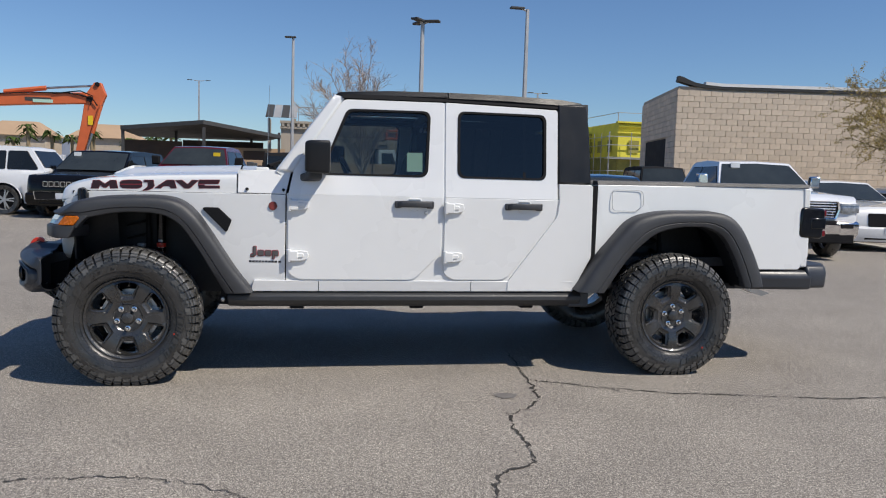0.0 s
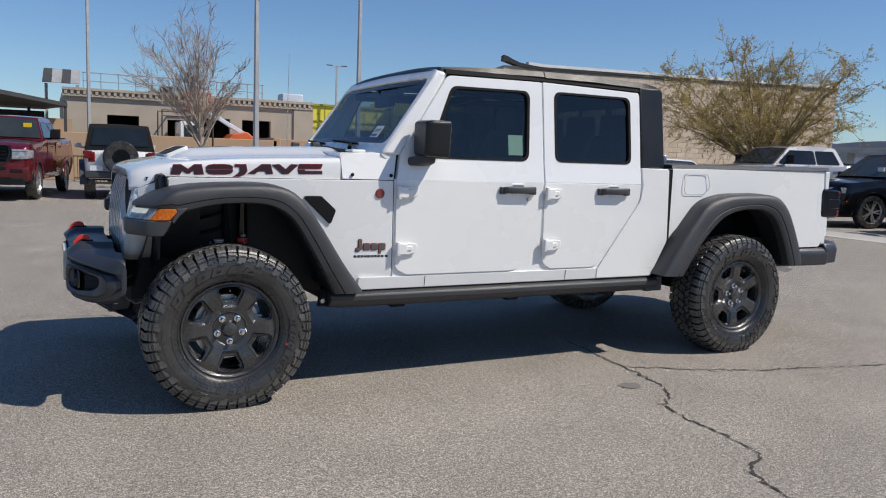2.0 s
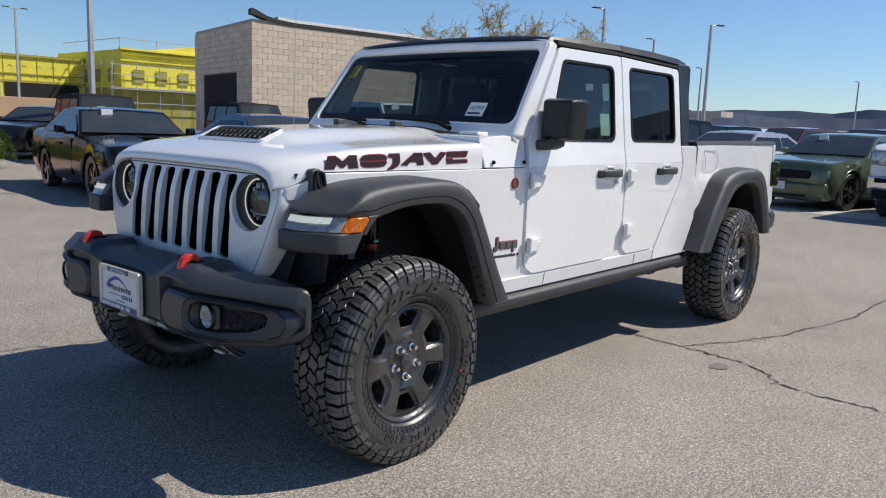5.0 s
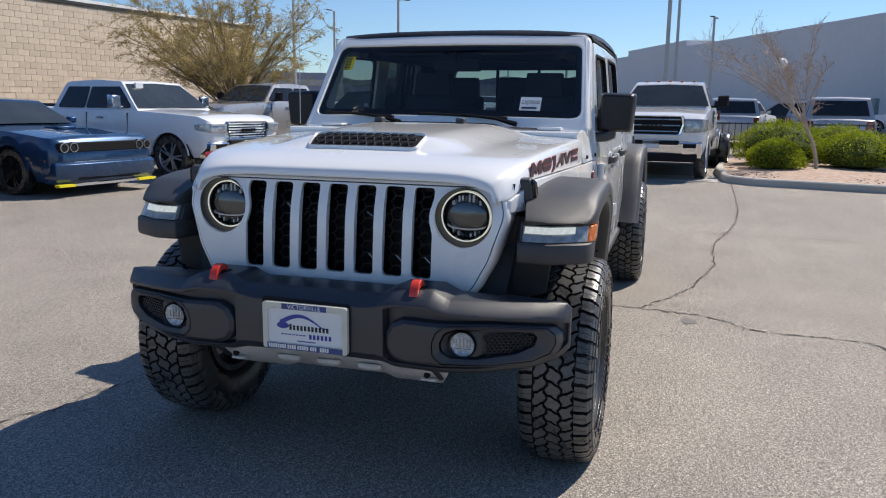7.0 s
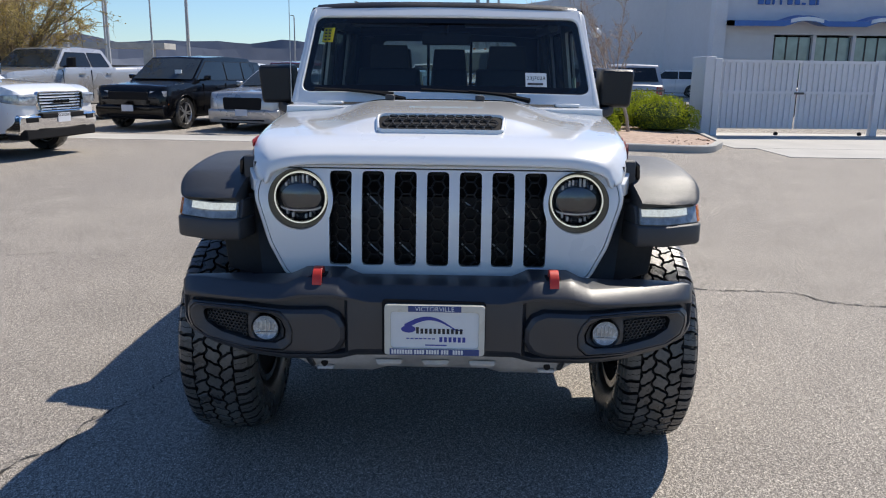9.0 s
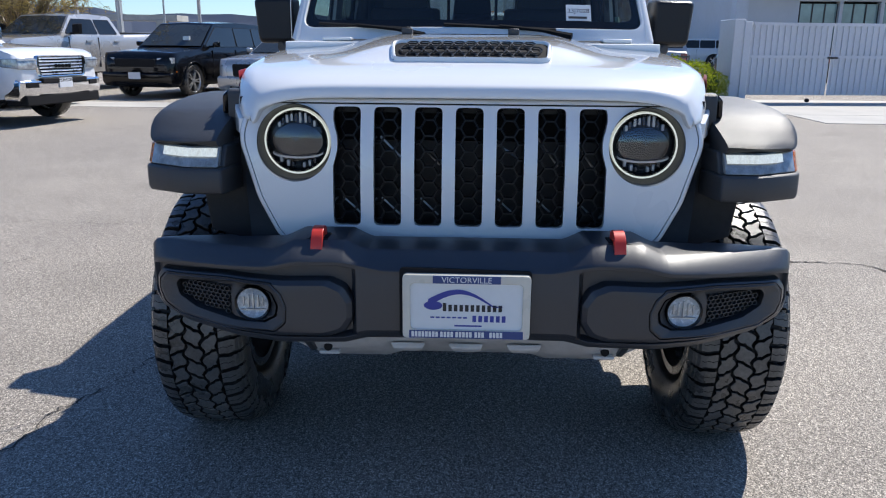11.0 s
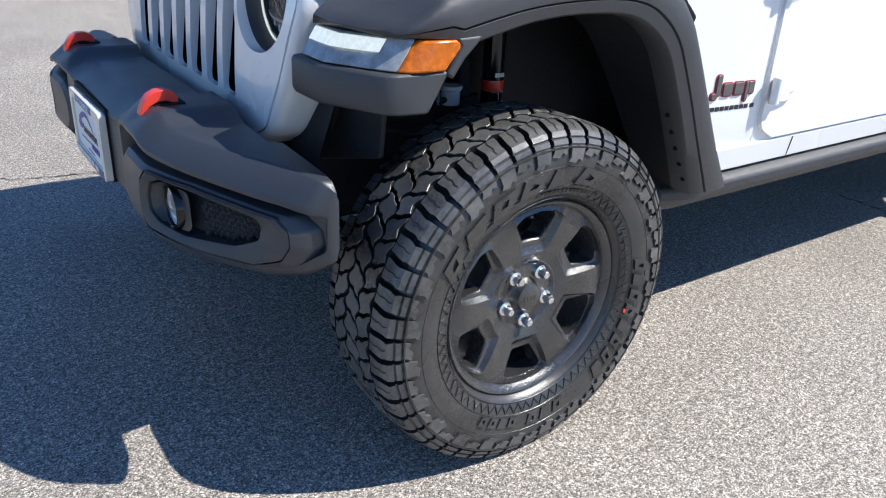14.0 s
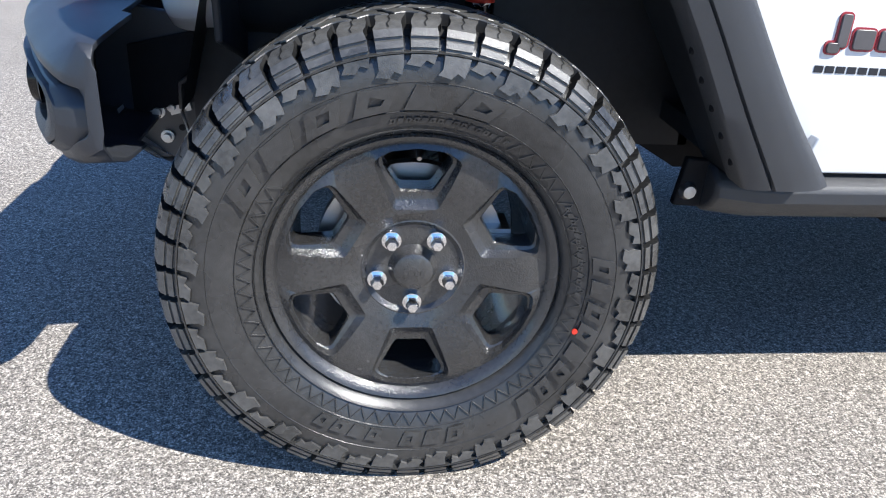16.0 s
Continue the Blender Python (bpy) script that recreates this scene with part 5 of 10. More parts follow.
stations = [(1.933, 1.852, 0.716), (2.3, 1.852, 0.718), (2.70, 1.842, 0.716), (2.84, 1.825, 0.706), (2.885, 1.795, 0.684)]
b.loft([[(x, -hw - 0.02, z - 0.060)] + roof_row(x, z, hw, 0.022) + [(x, hw + 0.02, z - 0.060), (x, hw - 0.08, z - 0.055), (x, -hw + 0.08, z - 0.055)] for x, z, hw in stations])
part("rear_roof_panel", b, TOPBLACK, truck, "black rear hard top panel", sharp=40)
part("headliner", B().box(1.25, 2.80, -0.62, 0.62, 1.760, 1.772), DASH, truck)
# rear wall of the cab with a window
b = B()
ro_ = [(-0.72, 0.62), (0.72, 0.62), (0.72, 1.27), (0.67, 1.80), (-0.67, 1.80), (-0.72, 1.27)]
ri_ = rounded([(-0.52, 1.31), (0.52, 1.31), (0.50, 1.68), (-0.50, 1.68)], 0.05, 4)
o, i2 = ring_pts(ro_, ri_, 30)
b.loft([[(2.905, p.x, p.y) for p in o], [(2.905, p.x, p.y) for p in i2], [(2.85, p.x, p.y) for p in i2], [(2.85, p.x, p.y) for p in o]], loop=True)
part("cab_rear_wall", b, CLAD, truck)
b = B().add([(2.88, x, z) for x, z in ri_], [tuple(range(len(ri_)))])
rw = part("rear_window", b, glass("rear_window_glass", (0.45, 0.52, 0.5)), truck)
rw.visible_shadow = False
part("rear_window_bar", B().box(2.87, 2.89, -0.17, -0.15, 1.31, 1.68).box(2.87, 2.89, 0.15, 0.17, 1.31, 1.68), MATTBLACK, truck)

# ---- bed ----
part("bed_floor", B().box(2.96, 4.54, -0.74, 0.74, 0.72, 0.78).box(2.955, 2.985, -0.74, 0.74, 0.72, 1.25), LINER, truck)
part("tailgate", B().box(4.52, 4.575, -0.62, 0.62, 0.72, 1.285).box(4.50, 4.56, -0.79, -0.62, 0.72, 0.93).box(4.50, 4.56, 0.62, 0.79, 0.72, 0.93).box(4.50, 4.555, -0.79, -0.62, 1.14, 1.283).box(4.50, 4.555, 0.62, 0.79, 1.14, 1.283), WHITE, truck, "", 0.012)

# ---- cabin ----
part("cabin_floor", B().box(0.75, 2.86, -0.72, 0.72, 0.60, 0.66).box(0.72, 0.80, -0.70, 0.70, 0.66, 1.22), DASH, truck)
b = B().loft([[(0.80, y, 1.24), (0.95, y, 1.285), (1.15, y, 1.275), (1.22, y, 1.20), (1.20, y, 0.95), (0.80, y, 0.95)] for y in (-0.68, 0.68)])
b.box(1.10, 1.19, -0.13, 0.13, 1.24, 1.345)
part("dashboard", b, DASH, truck, "", 0.02)
b = B().lathe([(0.180 + 0.016 * math.cos(t), 0.016 * math.sin(t)) for t in [2 * math.pi * k / 8 for k in range(9)]], 32, axis="x")
b.box(-0.01, 0.02, -0.16, 0.16, -0.03, 0.03)
b.box(-0.01, 0.02, -0.03, 0.03, -0.16, 0.0)
b.box(-0.12, 0.02, -0.05, 0.05, -0.05, 0.05)
b.moved(Matrix.Translation((1.345, -0.37, 1.225)) @ Matrix.Rotation(radians(-24), 4, "Y"))
part("steering_wheel", b, DASH, truck)


def seat(x, y, w):
    b = B()
    b.loft([[(xx, y + w * yy / 2, zz) for yy, zz in ((-1, 0.72), (-1, 0.90), (-0.8, 0.955), (0.8, 0.955), (1, 0.90), (1, 0.72))] for xx in (x, x + 0.22, x + 0.50)])
    rings = []
    for t, th in ((0.0, 0.10), (0.3, 0.09), (0.55, 0.075), (0.62, 0.05)):
        cx, cz = x + 0.50 + 0.20 * t, 0.86 + t
        k = 1.0 if t < 0.5 else 0.8
        rings.append([(cx - th, y - w * 0.40 * k, cz), (cx - th * 1.2, y, cz), (cx - th, y + w * 0.40 * k, cz), (cx, y + w * 0.5 * k, cz), (cx + th, y + w * 0.4 * k, cz), (cx + th, y - w * 0.4 * k, cz), (cx, y - w * 0.5 * k, cz)])
    b.loft(rings)
    s_ = part("seat", b, SEAT, truck, "", 0.02)
    hr = B().loft([[(x + 0.60 + dx, y + a * 0.13, 1.50 + c) for a, c in rounded([(-1, -0.06), (1, -0.06), (0.85, 0.12), (-0.85, 0.12)], 0.05, 3)] for dx in (0.0, 0.09)])
    hr.tube([(x + 0.64, y - 0.05, 1.42), (x + 0.64, y - 0.05, 1.48)], 0.007, 6)
    hr.tube([(x + 0.64, y + 0.05, 1.42), (x + 0.64, y + 0.05, 1.48)], 0.007, 6)
    part("headrest", hr, SEAT, s_, "", 0.02)


seat(1.28, -0.37, 0.50)
seat(1.28, 0.37, 0.50)
seat(2.12, -0.40, 0.44)
seat(2.12, 0.40, 0.44)
seat(2.12, 0.0, 0.34)
for s in (-1, 1):
    part("roll_bar", B().tube([(1.90, s * 0.60, 0.70), (1.90, s * 0.62, 1.4), (1.92, s * 0.58, 1.70), (1.92, 0, 1.73)], 0.035, 8).tube([(1.2, s * 0.57, 1.70), (2.75, s * 0.57, 1.72)], 0.03, 8), DASH, truck)
    part("sun_visor", B().box(1.23, 1.36, s * 0.10, s * 0.52, 1.70, 1.722), DASH, truck)
part("rear_view_mirror", B().box(1.16, 1.20, -0.13, 0.13, 1.60, 1.665).tube([(1.14, 0, 1.70), (1.18, 0, 1.63)], 0.01, 6), MATTBLACK, truck, "", 0.01)

# ---- grille ----
def offset(poly, d):
    """Moves an outline outwards along its normals."""
    n = len(poly)
    area = sum(poly[i - 1][0] * poly[i][1] - poly[i][0] * poly[i - 1][1] for i in range(n))
    sg = 1 if area > 0 else -1
    out = []
    for i in range(n):
        t = Vector(poly[(i + 1) % n]) - Vector(poly[i - 1])
        t.normalize()
        out.append((poly[i][0] + sg * t.y * d, poly[i][1] - sg * t.x * d))
    return out


def gp_(y, z):
    """Grille face: leans forward to the foot with a knee near the top, and sweeps back to the sides."""
    return smooth(z, [(0.69, -0.460), (0.80, -0.467), (0.95, -0.459), (1.03, -0.448), (1.117, -0.421), (1.15, -0.413)]) + 0.20 * max(abs(y) - 0.40, 0) ** 1.5


g_half = [(0.560, 1.150), (0.640, 1.110), (0.661, 1.03), (0.606, 0.858), (0.545, 0.742), (0.470, 0.702)]
g_sil = rounded([(-y, z) for y, z in g_half] + [(y, z) for y, z in reversed(g_half)], [0.10, 0.08, 0.12, 0.24, 0.10, 0.04, 0.04, 0.10, 0.24, 0.12, 0.08, 0.10], 6)
g_face = offset(g_sil, -0.024)
LAMP = (0.491, 1.019)
LR = 0.895


def in_poly(poly, x, y):
    c = False
    for i in range(len(poly)):
        (x0, y0), (x1, y1) = poly[i - 1], poly[i]
        if (y0 > y) != (y1 > y) and x < (x1 - x0) * (y - y0) / (y1 - y0) + x0:
            c = not c
    return c


SLOT_C = [0.1138 * k for k in range(-3, 4)]


def slot_poly(k, inset=0.0):
    """One upright slot; the outer two are bitten by the lamp bowls."""
    c = abs(SLOT_C[k])
    sg = 1 if SLOT_C[k] >= 0 else -1
    hw, z0, z1 = 0.0385 - inset, 0.792 + inset, 1.120 - inset
    if k in (0, 6):
        edge = []
        for i in range(15):
            z = lerp(z0 + 0.018, z1 - 0.014, i / 14)
            ye = c + hw
            d = math.hypot(ye - LAMP[0], z - LAMP[1])
            if d < 0.124 + inset:
                ye = LAMP[0] - math.sqrt(max((0.124 + inset) ** 2 - (z - LAMP[1]) ** 2, 0))
            edge.append((ye, z))
        pts = [(c - hw, z0), (c + hw - 0.012, z0), (c + hw - 0.003, z0 + 0.004)] + edge + [(edge[-1][0] - 0.004, z1 - 0.003), (edge[-1][0] - 0.014, z1), (c - hw, z1)]
        return [(sg * y, z) for y, z in rounded(pts, [0.016] + [0.0] * (len(pts) - 2) + [0.016], 4)]
    return [(sg * y, z) for y, z in rounded([(c - hw, z0), (c + hw, z0), (c + hw, z1), (c - hw, z1)], 0.016, 4)]


def grille_mesh():
    """Flat face with seven slots and two lamp holes, cut into bands and then bent to the grille's form."""
    bm = bmesh.new()
    holes = [slot_poly(k) for k in range(7)] + [[(s * LAMP[0] + 0.107 * math.cos(a), LAMP[1] + 0.107 * math.sin(a)) for a in [2 * math.pi * k / 56 for k in range(56)]] for s in (-1, 1)]
    edges = []
    for lp in [g_face] + holes:
        vs = [bm.verts.new((0, y, z)) for y, z in lp]
        edges += [bm.edges.new((vs[i - 1], vs[i])) for i in range(len(vs))]
    bmesh.ops.triangle_fill(bm, edges=edges, use_beauty=True)
    for z in (0.76, 0.86, 0.92, 0.97, 1.0, 1.03, 1.05, 1.07, 1.09, 1.117):
        bmesh.ops.bisect_plane(bm, geom=bm.verts[:] + bm.edges[:] + bm.faces[:], plane_co=(0, 0, z), plane_no=(0, 0, 1))
    for y in (-0.60, -0.55, -0.50, -0.45, -0.40, 0.40, 0.45, 0.50, 0.55, 0.60):
        bmesh.ops.bisect_plane(bm, geom=bm.verts[:] + bm.edges[:] + bm.faces[:], plane_co=(0, y, 0), plane_no=(0, 1, 0))
    for v in bm.verts:
        v.co.x = gp_(v.co.y, v.co.z)
    rim = [e for e in bm.edges if e.is_boundary]
    ext = bmesh.ops.extrude_edge_only(bm, edges=rim)
    for v in ext["geom"]:
        if isinstance(v, bmesh.types.BMVert):
            v.co.x += 0.026
    bmesh.ops.recalc_face_normals(bm, faces=bm.faces)
    me = bpy.data.meshes.new("grille")
    bm.to_mesh(me)
    bm.free()
    me.materials.append(WHITE)
    me.shade_smooth()
    me.set_sharp_from_angle(angle=radians(40))
    return me


grille = new("grille", grille_mesh())
grille.parent = truck
grille["label"] = "white seven-slot grille"
bv = grille.modifiers.new("edge", "BEVEL")
bv.width, bv.segments, bv.limit_method, bv.angle_limit = 0.005, 3, "ANGLE", radians(50)
bv.harden_normals = True
# rounded surround that turns back to the wings, parted from the face by a seam
rings = [[(gp_(y, z) + dx, *q) for (y, z), q in zip(g_face, offset(g_face, d))] for d, dx in ((0.0035, 0.030), (0.0035, 0.0015), (0.006, 0.001), (0.014, 0.006), (0.020, 0.017), (0.024, 0.034), (0.026, 0.07), (0.024, 0.16))]
part("grille_surround", B().loft(rings, caps=False), WHITE, truck, sharp=50)
# black strip behind the gap stands in for the seam's shade
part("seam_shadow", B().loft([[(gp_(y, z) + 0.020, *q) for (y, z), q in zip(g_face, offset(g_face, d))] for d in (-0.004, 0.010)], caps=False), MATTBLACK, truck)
for s in (-1, 1):
    part("inner_wing", B().grid([[(x, s * y, z) for y, z in ((0.676, 1.10), (0.680, 1.02), (0.640, 0.85), (0.580, 0.75), (0.50, 0.71))] for x in (-0.330, -0.10)]), LINER, truck)
part("radiator", B().box(-0.320, -0.305, -0.50, 0.50, 0.72, 1.12), MATTBLACK, truck)
HEXBLACK = mat("gloss_black_honeycomb", (0.010, 0.010, 0.011), 0.40, var=0.2, scale=20, spec=0.3)
for k in range(7):
    lin = slot_poly(k, 0.003)
    part("slot_liner", B().loft([[(gp_(y, z) + dx, y, z) for y, z in lin] for dx in (0.012, 0.075)], caps=False), GLOSSBLACK, truck)
    b = B()
    hexr = 0.0250
    for c in (-1, 0, 1):
        for r in range(9):
            y, z = SLOT_C[k] + c * hexr * 1.5, 0.800 + r * hexr * 1.732 + (hexr * 0.866 if c else 0)
            if z > 1.105 or (k in (0, 6) and abs(y) > abs(SLOT_C[k]) + 0.01 and abs(z - LAMP[1]) < 0.09):
                continue
            ring_ = [(y + hexr * math.cos(math.pi / 3 * q), z + hexr * math.sin(math.pi / 3 * q)) for q in range(6)]
            b.loft([[(gp_(p, q) + dx, lerp(y, p, m_), lerp(z, q, m_)) for p, q in ring_] for dx, m_ in ((0.050, 1.0), (0.044, 0.99), (0.044, 0.90), (0.062, 0.86))], caps=False)
    part("grille_insert", b, HEXBLACK, truck, "black honeycomb insert behind the slots", sharp=25)
    if k not in (3,):
        part("condenser_tube", B().tube([(-0.352, SLOT_C[k] - 0.030, 0.93 + 0.02 * (k % 3)), (-0.350, SLOT_C[k] + 0.030, 1.01 + 0.02 * (k % 2))], 0.004, 5), STEEL, truck)
        part("condenser_pipe", B().tube([(-0.348, SLOT_C[k] - 0.025, 0.80), (-0.348, SLOT_C[k] + 0.028, 0.85)], 0.004, 5), STEEL, truck)
for s in (-1, 1):
    at = (-0.434, s * LAMP[0], LAMP[1])
    hl = part("headlamp", B().lathe([(0.1065, 0.000), (0.105, 0.006), (0.1035, 0.040), (0.096, 0.056), (0.093, 0.08), (0.0, 0.10)], 48, axis="x", at=at), CLAD, truck, "round lamp with a white halo ring")
    part("halo_ring", B().lathe([(LR * r_, x_) for r_, x_ in ((0.0985, 0.036), (0.0995, 0.031), (0.1035, 0.031), (0.1050, 0.037), (0.1050, 0.055), (0.0985, 0.055))], 48, axis="x", at=at), DRL, hl, "pale lit ring")
    part("bezel", B().lathe([(LR * r_, x_) for r_, x_ in ((0.0980, 0.034), (0.094, 0.046), (0.092, 0.060))], 48, axis="x", at=at), GLOSSBLACK, hl)
    part("lamp_inside", B().lathe([(0.0, 0.064), (LR * 0.094, 0.064), (LR * 0.098, 0.050)], 48, axis="x", at=at), MATTBLACK, hl, "dark lamp bowl")
    lens_o = [(LR * 0.080 * math.cos(q), LR * 0.082 * math.sin(q) * (0.66 if math.sin(q) > 0 else 0.72)) for q in [2 * math.pi * k / 40 for k in range(40)]]
    part("projector", B().loft([[(at[0] + 0.058, at[1] + u, at[2] + v) for u, v in lens_o], [(at[0] + 0.048, at[1] + u, at[2] + v) for u, v in lens_o], [(at[0] + 0.042, at[1] + 0.7 * u, at[2] + 0.7 * v) for u, v in lens_o], [(at[0] + 0.0390, at[1] + 0.3 * u, at[2] + 0.3 * v) for u, v in lens_o]]), DARKLENS, hl, "mirrored dark projector lens", sharp=50)
    part("projector_bar", B().loft([[(at[0] + 0.040, at[1] + LR * u, at[2] + LR * v), (at[0] + 0.054, at[1] + LR * u, at[2] + LR * v), (at[0] + 0.054, at[1] + LR * u, at[2] + LR * (v - 0.006)), (at[0] + 0.040, at[1] + LR * u, at[2] + LR * (v - 0.006))] for u, v in [(0.080 * math.cos(q), -0.034 - 0.016 * math.sin(q)) for q in [math.pi * k_ / 14 for k_ in range(15)]]]), ALLOY, hl)
    for k, (u, v, hh) in enumerate(((-0.040, 0.068, 0.013), (-0.027, 0.073, 0.016), (-0.011, 0.074, 0.017), (0.004, 0.074, 0.015), (0.017, 0.074, 0.012), (0.032, 0.070, 0.013), (0.046, 0.062, 0.012), (0.058, 0.052, 0.009), (-0.056, 0.056, 0.010), (-0.052, -0.062, 0.010), (-0.036, -0.071, 0.010), (-0.018, -0.077, 0.008), (0.018, -0.077, 0.008), (0.034, -0.072, 0.010), (0.055, -0.058, 0.011))):
        u, v, hh = LR * u, LR * v, LR * hh
        part("reflector_facet", B().box(at[0] + 0.046 - 0.002 * (k % 3), at[0] + 0.06, at[1] + u - 0.0042 - 0.001 * (k % 2), at[1] + u + 0.0042, at[2] + v - hh, at[2] + v + hh), (ALLOY if k % 3 else DARKLENS), hl, "", 0.002)
    lg = part("lamp_cover", B().lathe([(0.0, 0.016), (LR * 0.05, 0.020), (LR * 0.085, 0.028), (LR * 0.0985, 0.036)], 40, axis="x", at=at), LAMPGLASS, hl)
    lg.visible_shadow = False

# ---- front bumper ----
def bump_x(y):
    """Front edge of the bumper in plan, swept back hard at the ends."""
    return smooth(abs(y), [(0.0, -0.705), (0.26, -0.705), (0.33, -0.713), (0.47, -0.716), (0.55, -0.698), (0.65, -0.660), (0.75, -0.613), (0.80, -0.588), (0.85, -0.556), (0.88, -0.527), (0.897, -0.490)])


def bump_top(y):
    return interp(abs(y), [(0.0, 0.773), (0.265, 0.773), (0.315, 0.798), (0.450, 0.798), (0.505, 0.771), (0.75, 0.762), (0.85, 0.757), (0.88, 0.752), (0.897, 0.735)])


def bump_fold(y):
    return interp(abs(y), [(0.0, 0.732), (0.22, 0.732), (0.33, 0.757), (0.44, 0.757), (0.52, 0.738), (0.65, 0.728), (0.84, 0.716), (0.897, 0.700)])


def bump_low(y):
    return interp(abs(y), [(0.0, 0.535), (0.26, 0.532), (0.32, 0.520), (0.62, 0.518), (0.78, 0.532), (0.86, 0.560), (0.897, 0.592)])


rings = []
for y in sorted({round(-0.897 + 1.794 * i / 84, 4) for i in range(85)} | {sg * q for sg in (-1, 1) for q in (0.26, 0.285, 0.30, 0.315, 0.455, 0.51, 0.86, 0.87, 0.88, 0.885, 0.89, 0.894)}):
    x, t, f, lo = bump_x(y), bump_top(y), bump_fold(y), bump_low(y)
    back = -0.50 if abs(y) < 0.66 else -0.478
    bed = 0.036 * max(0.0, min(1.0, (abs(y) - 0.285) / 0.012)) * max(0.0, min(1.0, (0.893 - abs(y)) / 0.012))
    e = min(1.0, (back - x) / 0.10)
    rings.append([(x + 0.062 * e, y, t), (x + 0.050 * e, y, t - 0.003), (x + 0.006 * e, y, f + 0.004), (x, y, f - 0.004), (x + 0.001, y, f - 0.014), (x + bed, y, f - 0.020), (x + bed, y, lerp(f, lo, 0.5)), (x + bed, y, lo + 0.034), (x + 0.012 * e, y, lo + 0.024), (x + 0.020 * e, y, lo + 0.010), (x + 0.040 * e, y, lo), (back, y, lo + 0.004), (back, y, lo + 0.012), (x + 0.056 * e + 0.010, y, lo + 0.028), (x + 0.072 * e + 0.008, y, t - 0.020), (back, y, t - 0.012), (back, y, t - 0.003)])
bumper = part("front_bumper", B().loft(rings), BUMPER, truck, "satin black front bumper with fog lamps", 0.003, sharp=38)
for s in (-1, 1):
    def fp(y, z, d):
        """Points over the bed of the lamp pod; d is out of the bed."""
        return (bump_x(y) + 0.036 - d, s * y, z)
    pod = rounded([(0.291, 0.645), (0.312, 0.686), (0.352, 0.706), (0.480, 0.704), (0.65, 0.702), (0.850, 0.684), (0.876, 0.655), (0.879, 0.622), (0.866, 0.580), (0.785, 0.553), (0.65, 0.543), (0.48, 0.546), (0.355, 0.546), (0.312, 0.560), (0.291, 0.597)], [0.02, 0.03, 0.03, 0, 0, 0.02, 0.02, 0.02, 0.03, 0.05, 0, 0, 0.03, 0.03, 0.02], 3)
    frame_o = rounded([(0.463, 0.632), (0.476, 0.668), (0.503, 0.694), (0.64, 0.694), (0.832, 0.678), (0.856, 0.654), (0.858, 0.622), (0.842, 0.590), (0.785, 0.566), (0.645, 0.556), (0.495, 0.562), (0.466, 0.588)], 0.016, 3)
    hole = rounded([(0.487, 0.632), (0.503, 0.666), (0.542, 0.682), (0.635, 0.680), (0.785, 0.664), (0.800, 0.650), (0.790, 0.618), (0.735, 0.592), (0.610, 0.577), (0.525, 0.582), (0.492, 0.602)], 0.016, 3)
    c0, c1 = 0.60, 0.625

    def pull(p, k):
        return (lerp(p[0], c0, k * 0.30), lerp(p[1], c1, k))
    o, i2 = ring_pts(pod, frame_o, 72)
    b = B().loft([[fp(*p, -0.004) for p in o], [fp(*pull(p, 0.015), 0.018) for p in o], [fp(*pull(p, 0.06), 0.029) for p in o], [fp(*pull(p, 0.20), 0.039) for p in o], [fp(*p, 0.042) for p in i2], [fp(*p, 0.020) for p in i2]], caps=False)
    part("fog_lamp_pod", b, BUMPER, bumper, "black raised fog lamp pod", sharp=22)
    o, i2 = ring_pts(offset(frame_o, -0.003), hole, 60)

    def mid(p, q, k):
        return (lerp(p[0], q[0], k), lerp(p[1], q[1], k))
    b = B().loft([[fp(*p, 0.010) for p in o], [fp(*p, 0.041) for p in o], [fp(*mid(p, q, 0.18), 0.044) for p, q in zip(o, i2)], [fp(*mid(p, q, 0.85), 0.037) for p, q in zip(o, i2)], [fp(*q, 0.034) for q in i2], [fp(*q, -0.002) for q in i2]], caps=False)
    part("lamp_surround", b, CLAD, bumper, "", sharp=24)
    part("lamp_recess", B().add([fp(y, z, 0.004) for y, z in hole], [tuple(range(len(hole)))]), MATTBLACK, bumper)
    # bowl beside the lamp and the honeycomb panel
    panel = rounded([(0.628, 0.668), (0.780, 0.655), (0.792, 0.640), (0.784, 0.618), (0.735, 0.598), (0.632, 0.584)], 0.010, 3)
    b = B()
    for r in range(9):
        for c in range(12):
            y, z = 0.634 + 0.0145 * c + (0.00725 if r % 2 else 0), 0.663 - 0.0105 * r
            if in_poly(offset(panel, -0.004), y, z):
                b.lathe([(0.0050, 0.004), (0.0056, -0.004), (0.0078, -0.004), (0.0082, 0.006)], 6, axis="x", at=(bump_x(y) + 0.026, s * y, z))
    tagged(part("honeycomb_grille", b, CLAD, bumper, "", sharp=25), kind="stuff")
    at = (bump_x(0.562) + 0.014, s * 0.562, 0.627)
    bowl = rounded([(0.494, 0.630), (0.508, 0.664), (0.545, 0.677), (0.622, 0.674), (0.624, 0.586), (0.530, 0.586), (0.498, 0.604)], 0.02, 3)
    o, i2 = ring_pts(bowl, [(0.562 + 0.046 * math.cos(q), 0.627 + 0.046 * math.sin(q)) for q in [2 * math.pi * k / 24 for k in range(24)]], 48)
    part("lamp_bowl", B().loft([[fp(*p, 0.030) for p in o], [(at[0] + 0.006, s * q.x, q.y) for q in i2]], caps=False), CLAD, bumper, "", sharp=40)
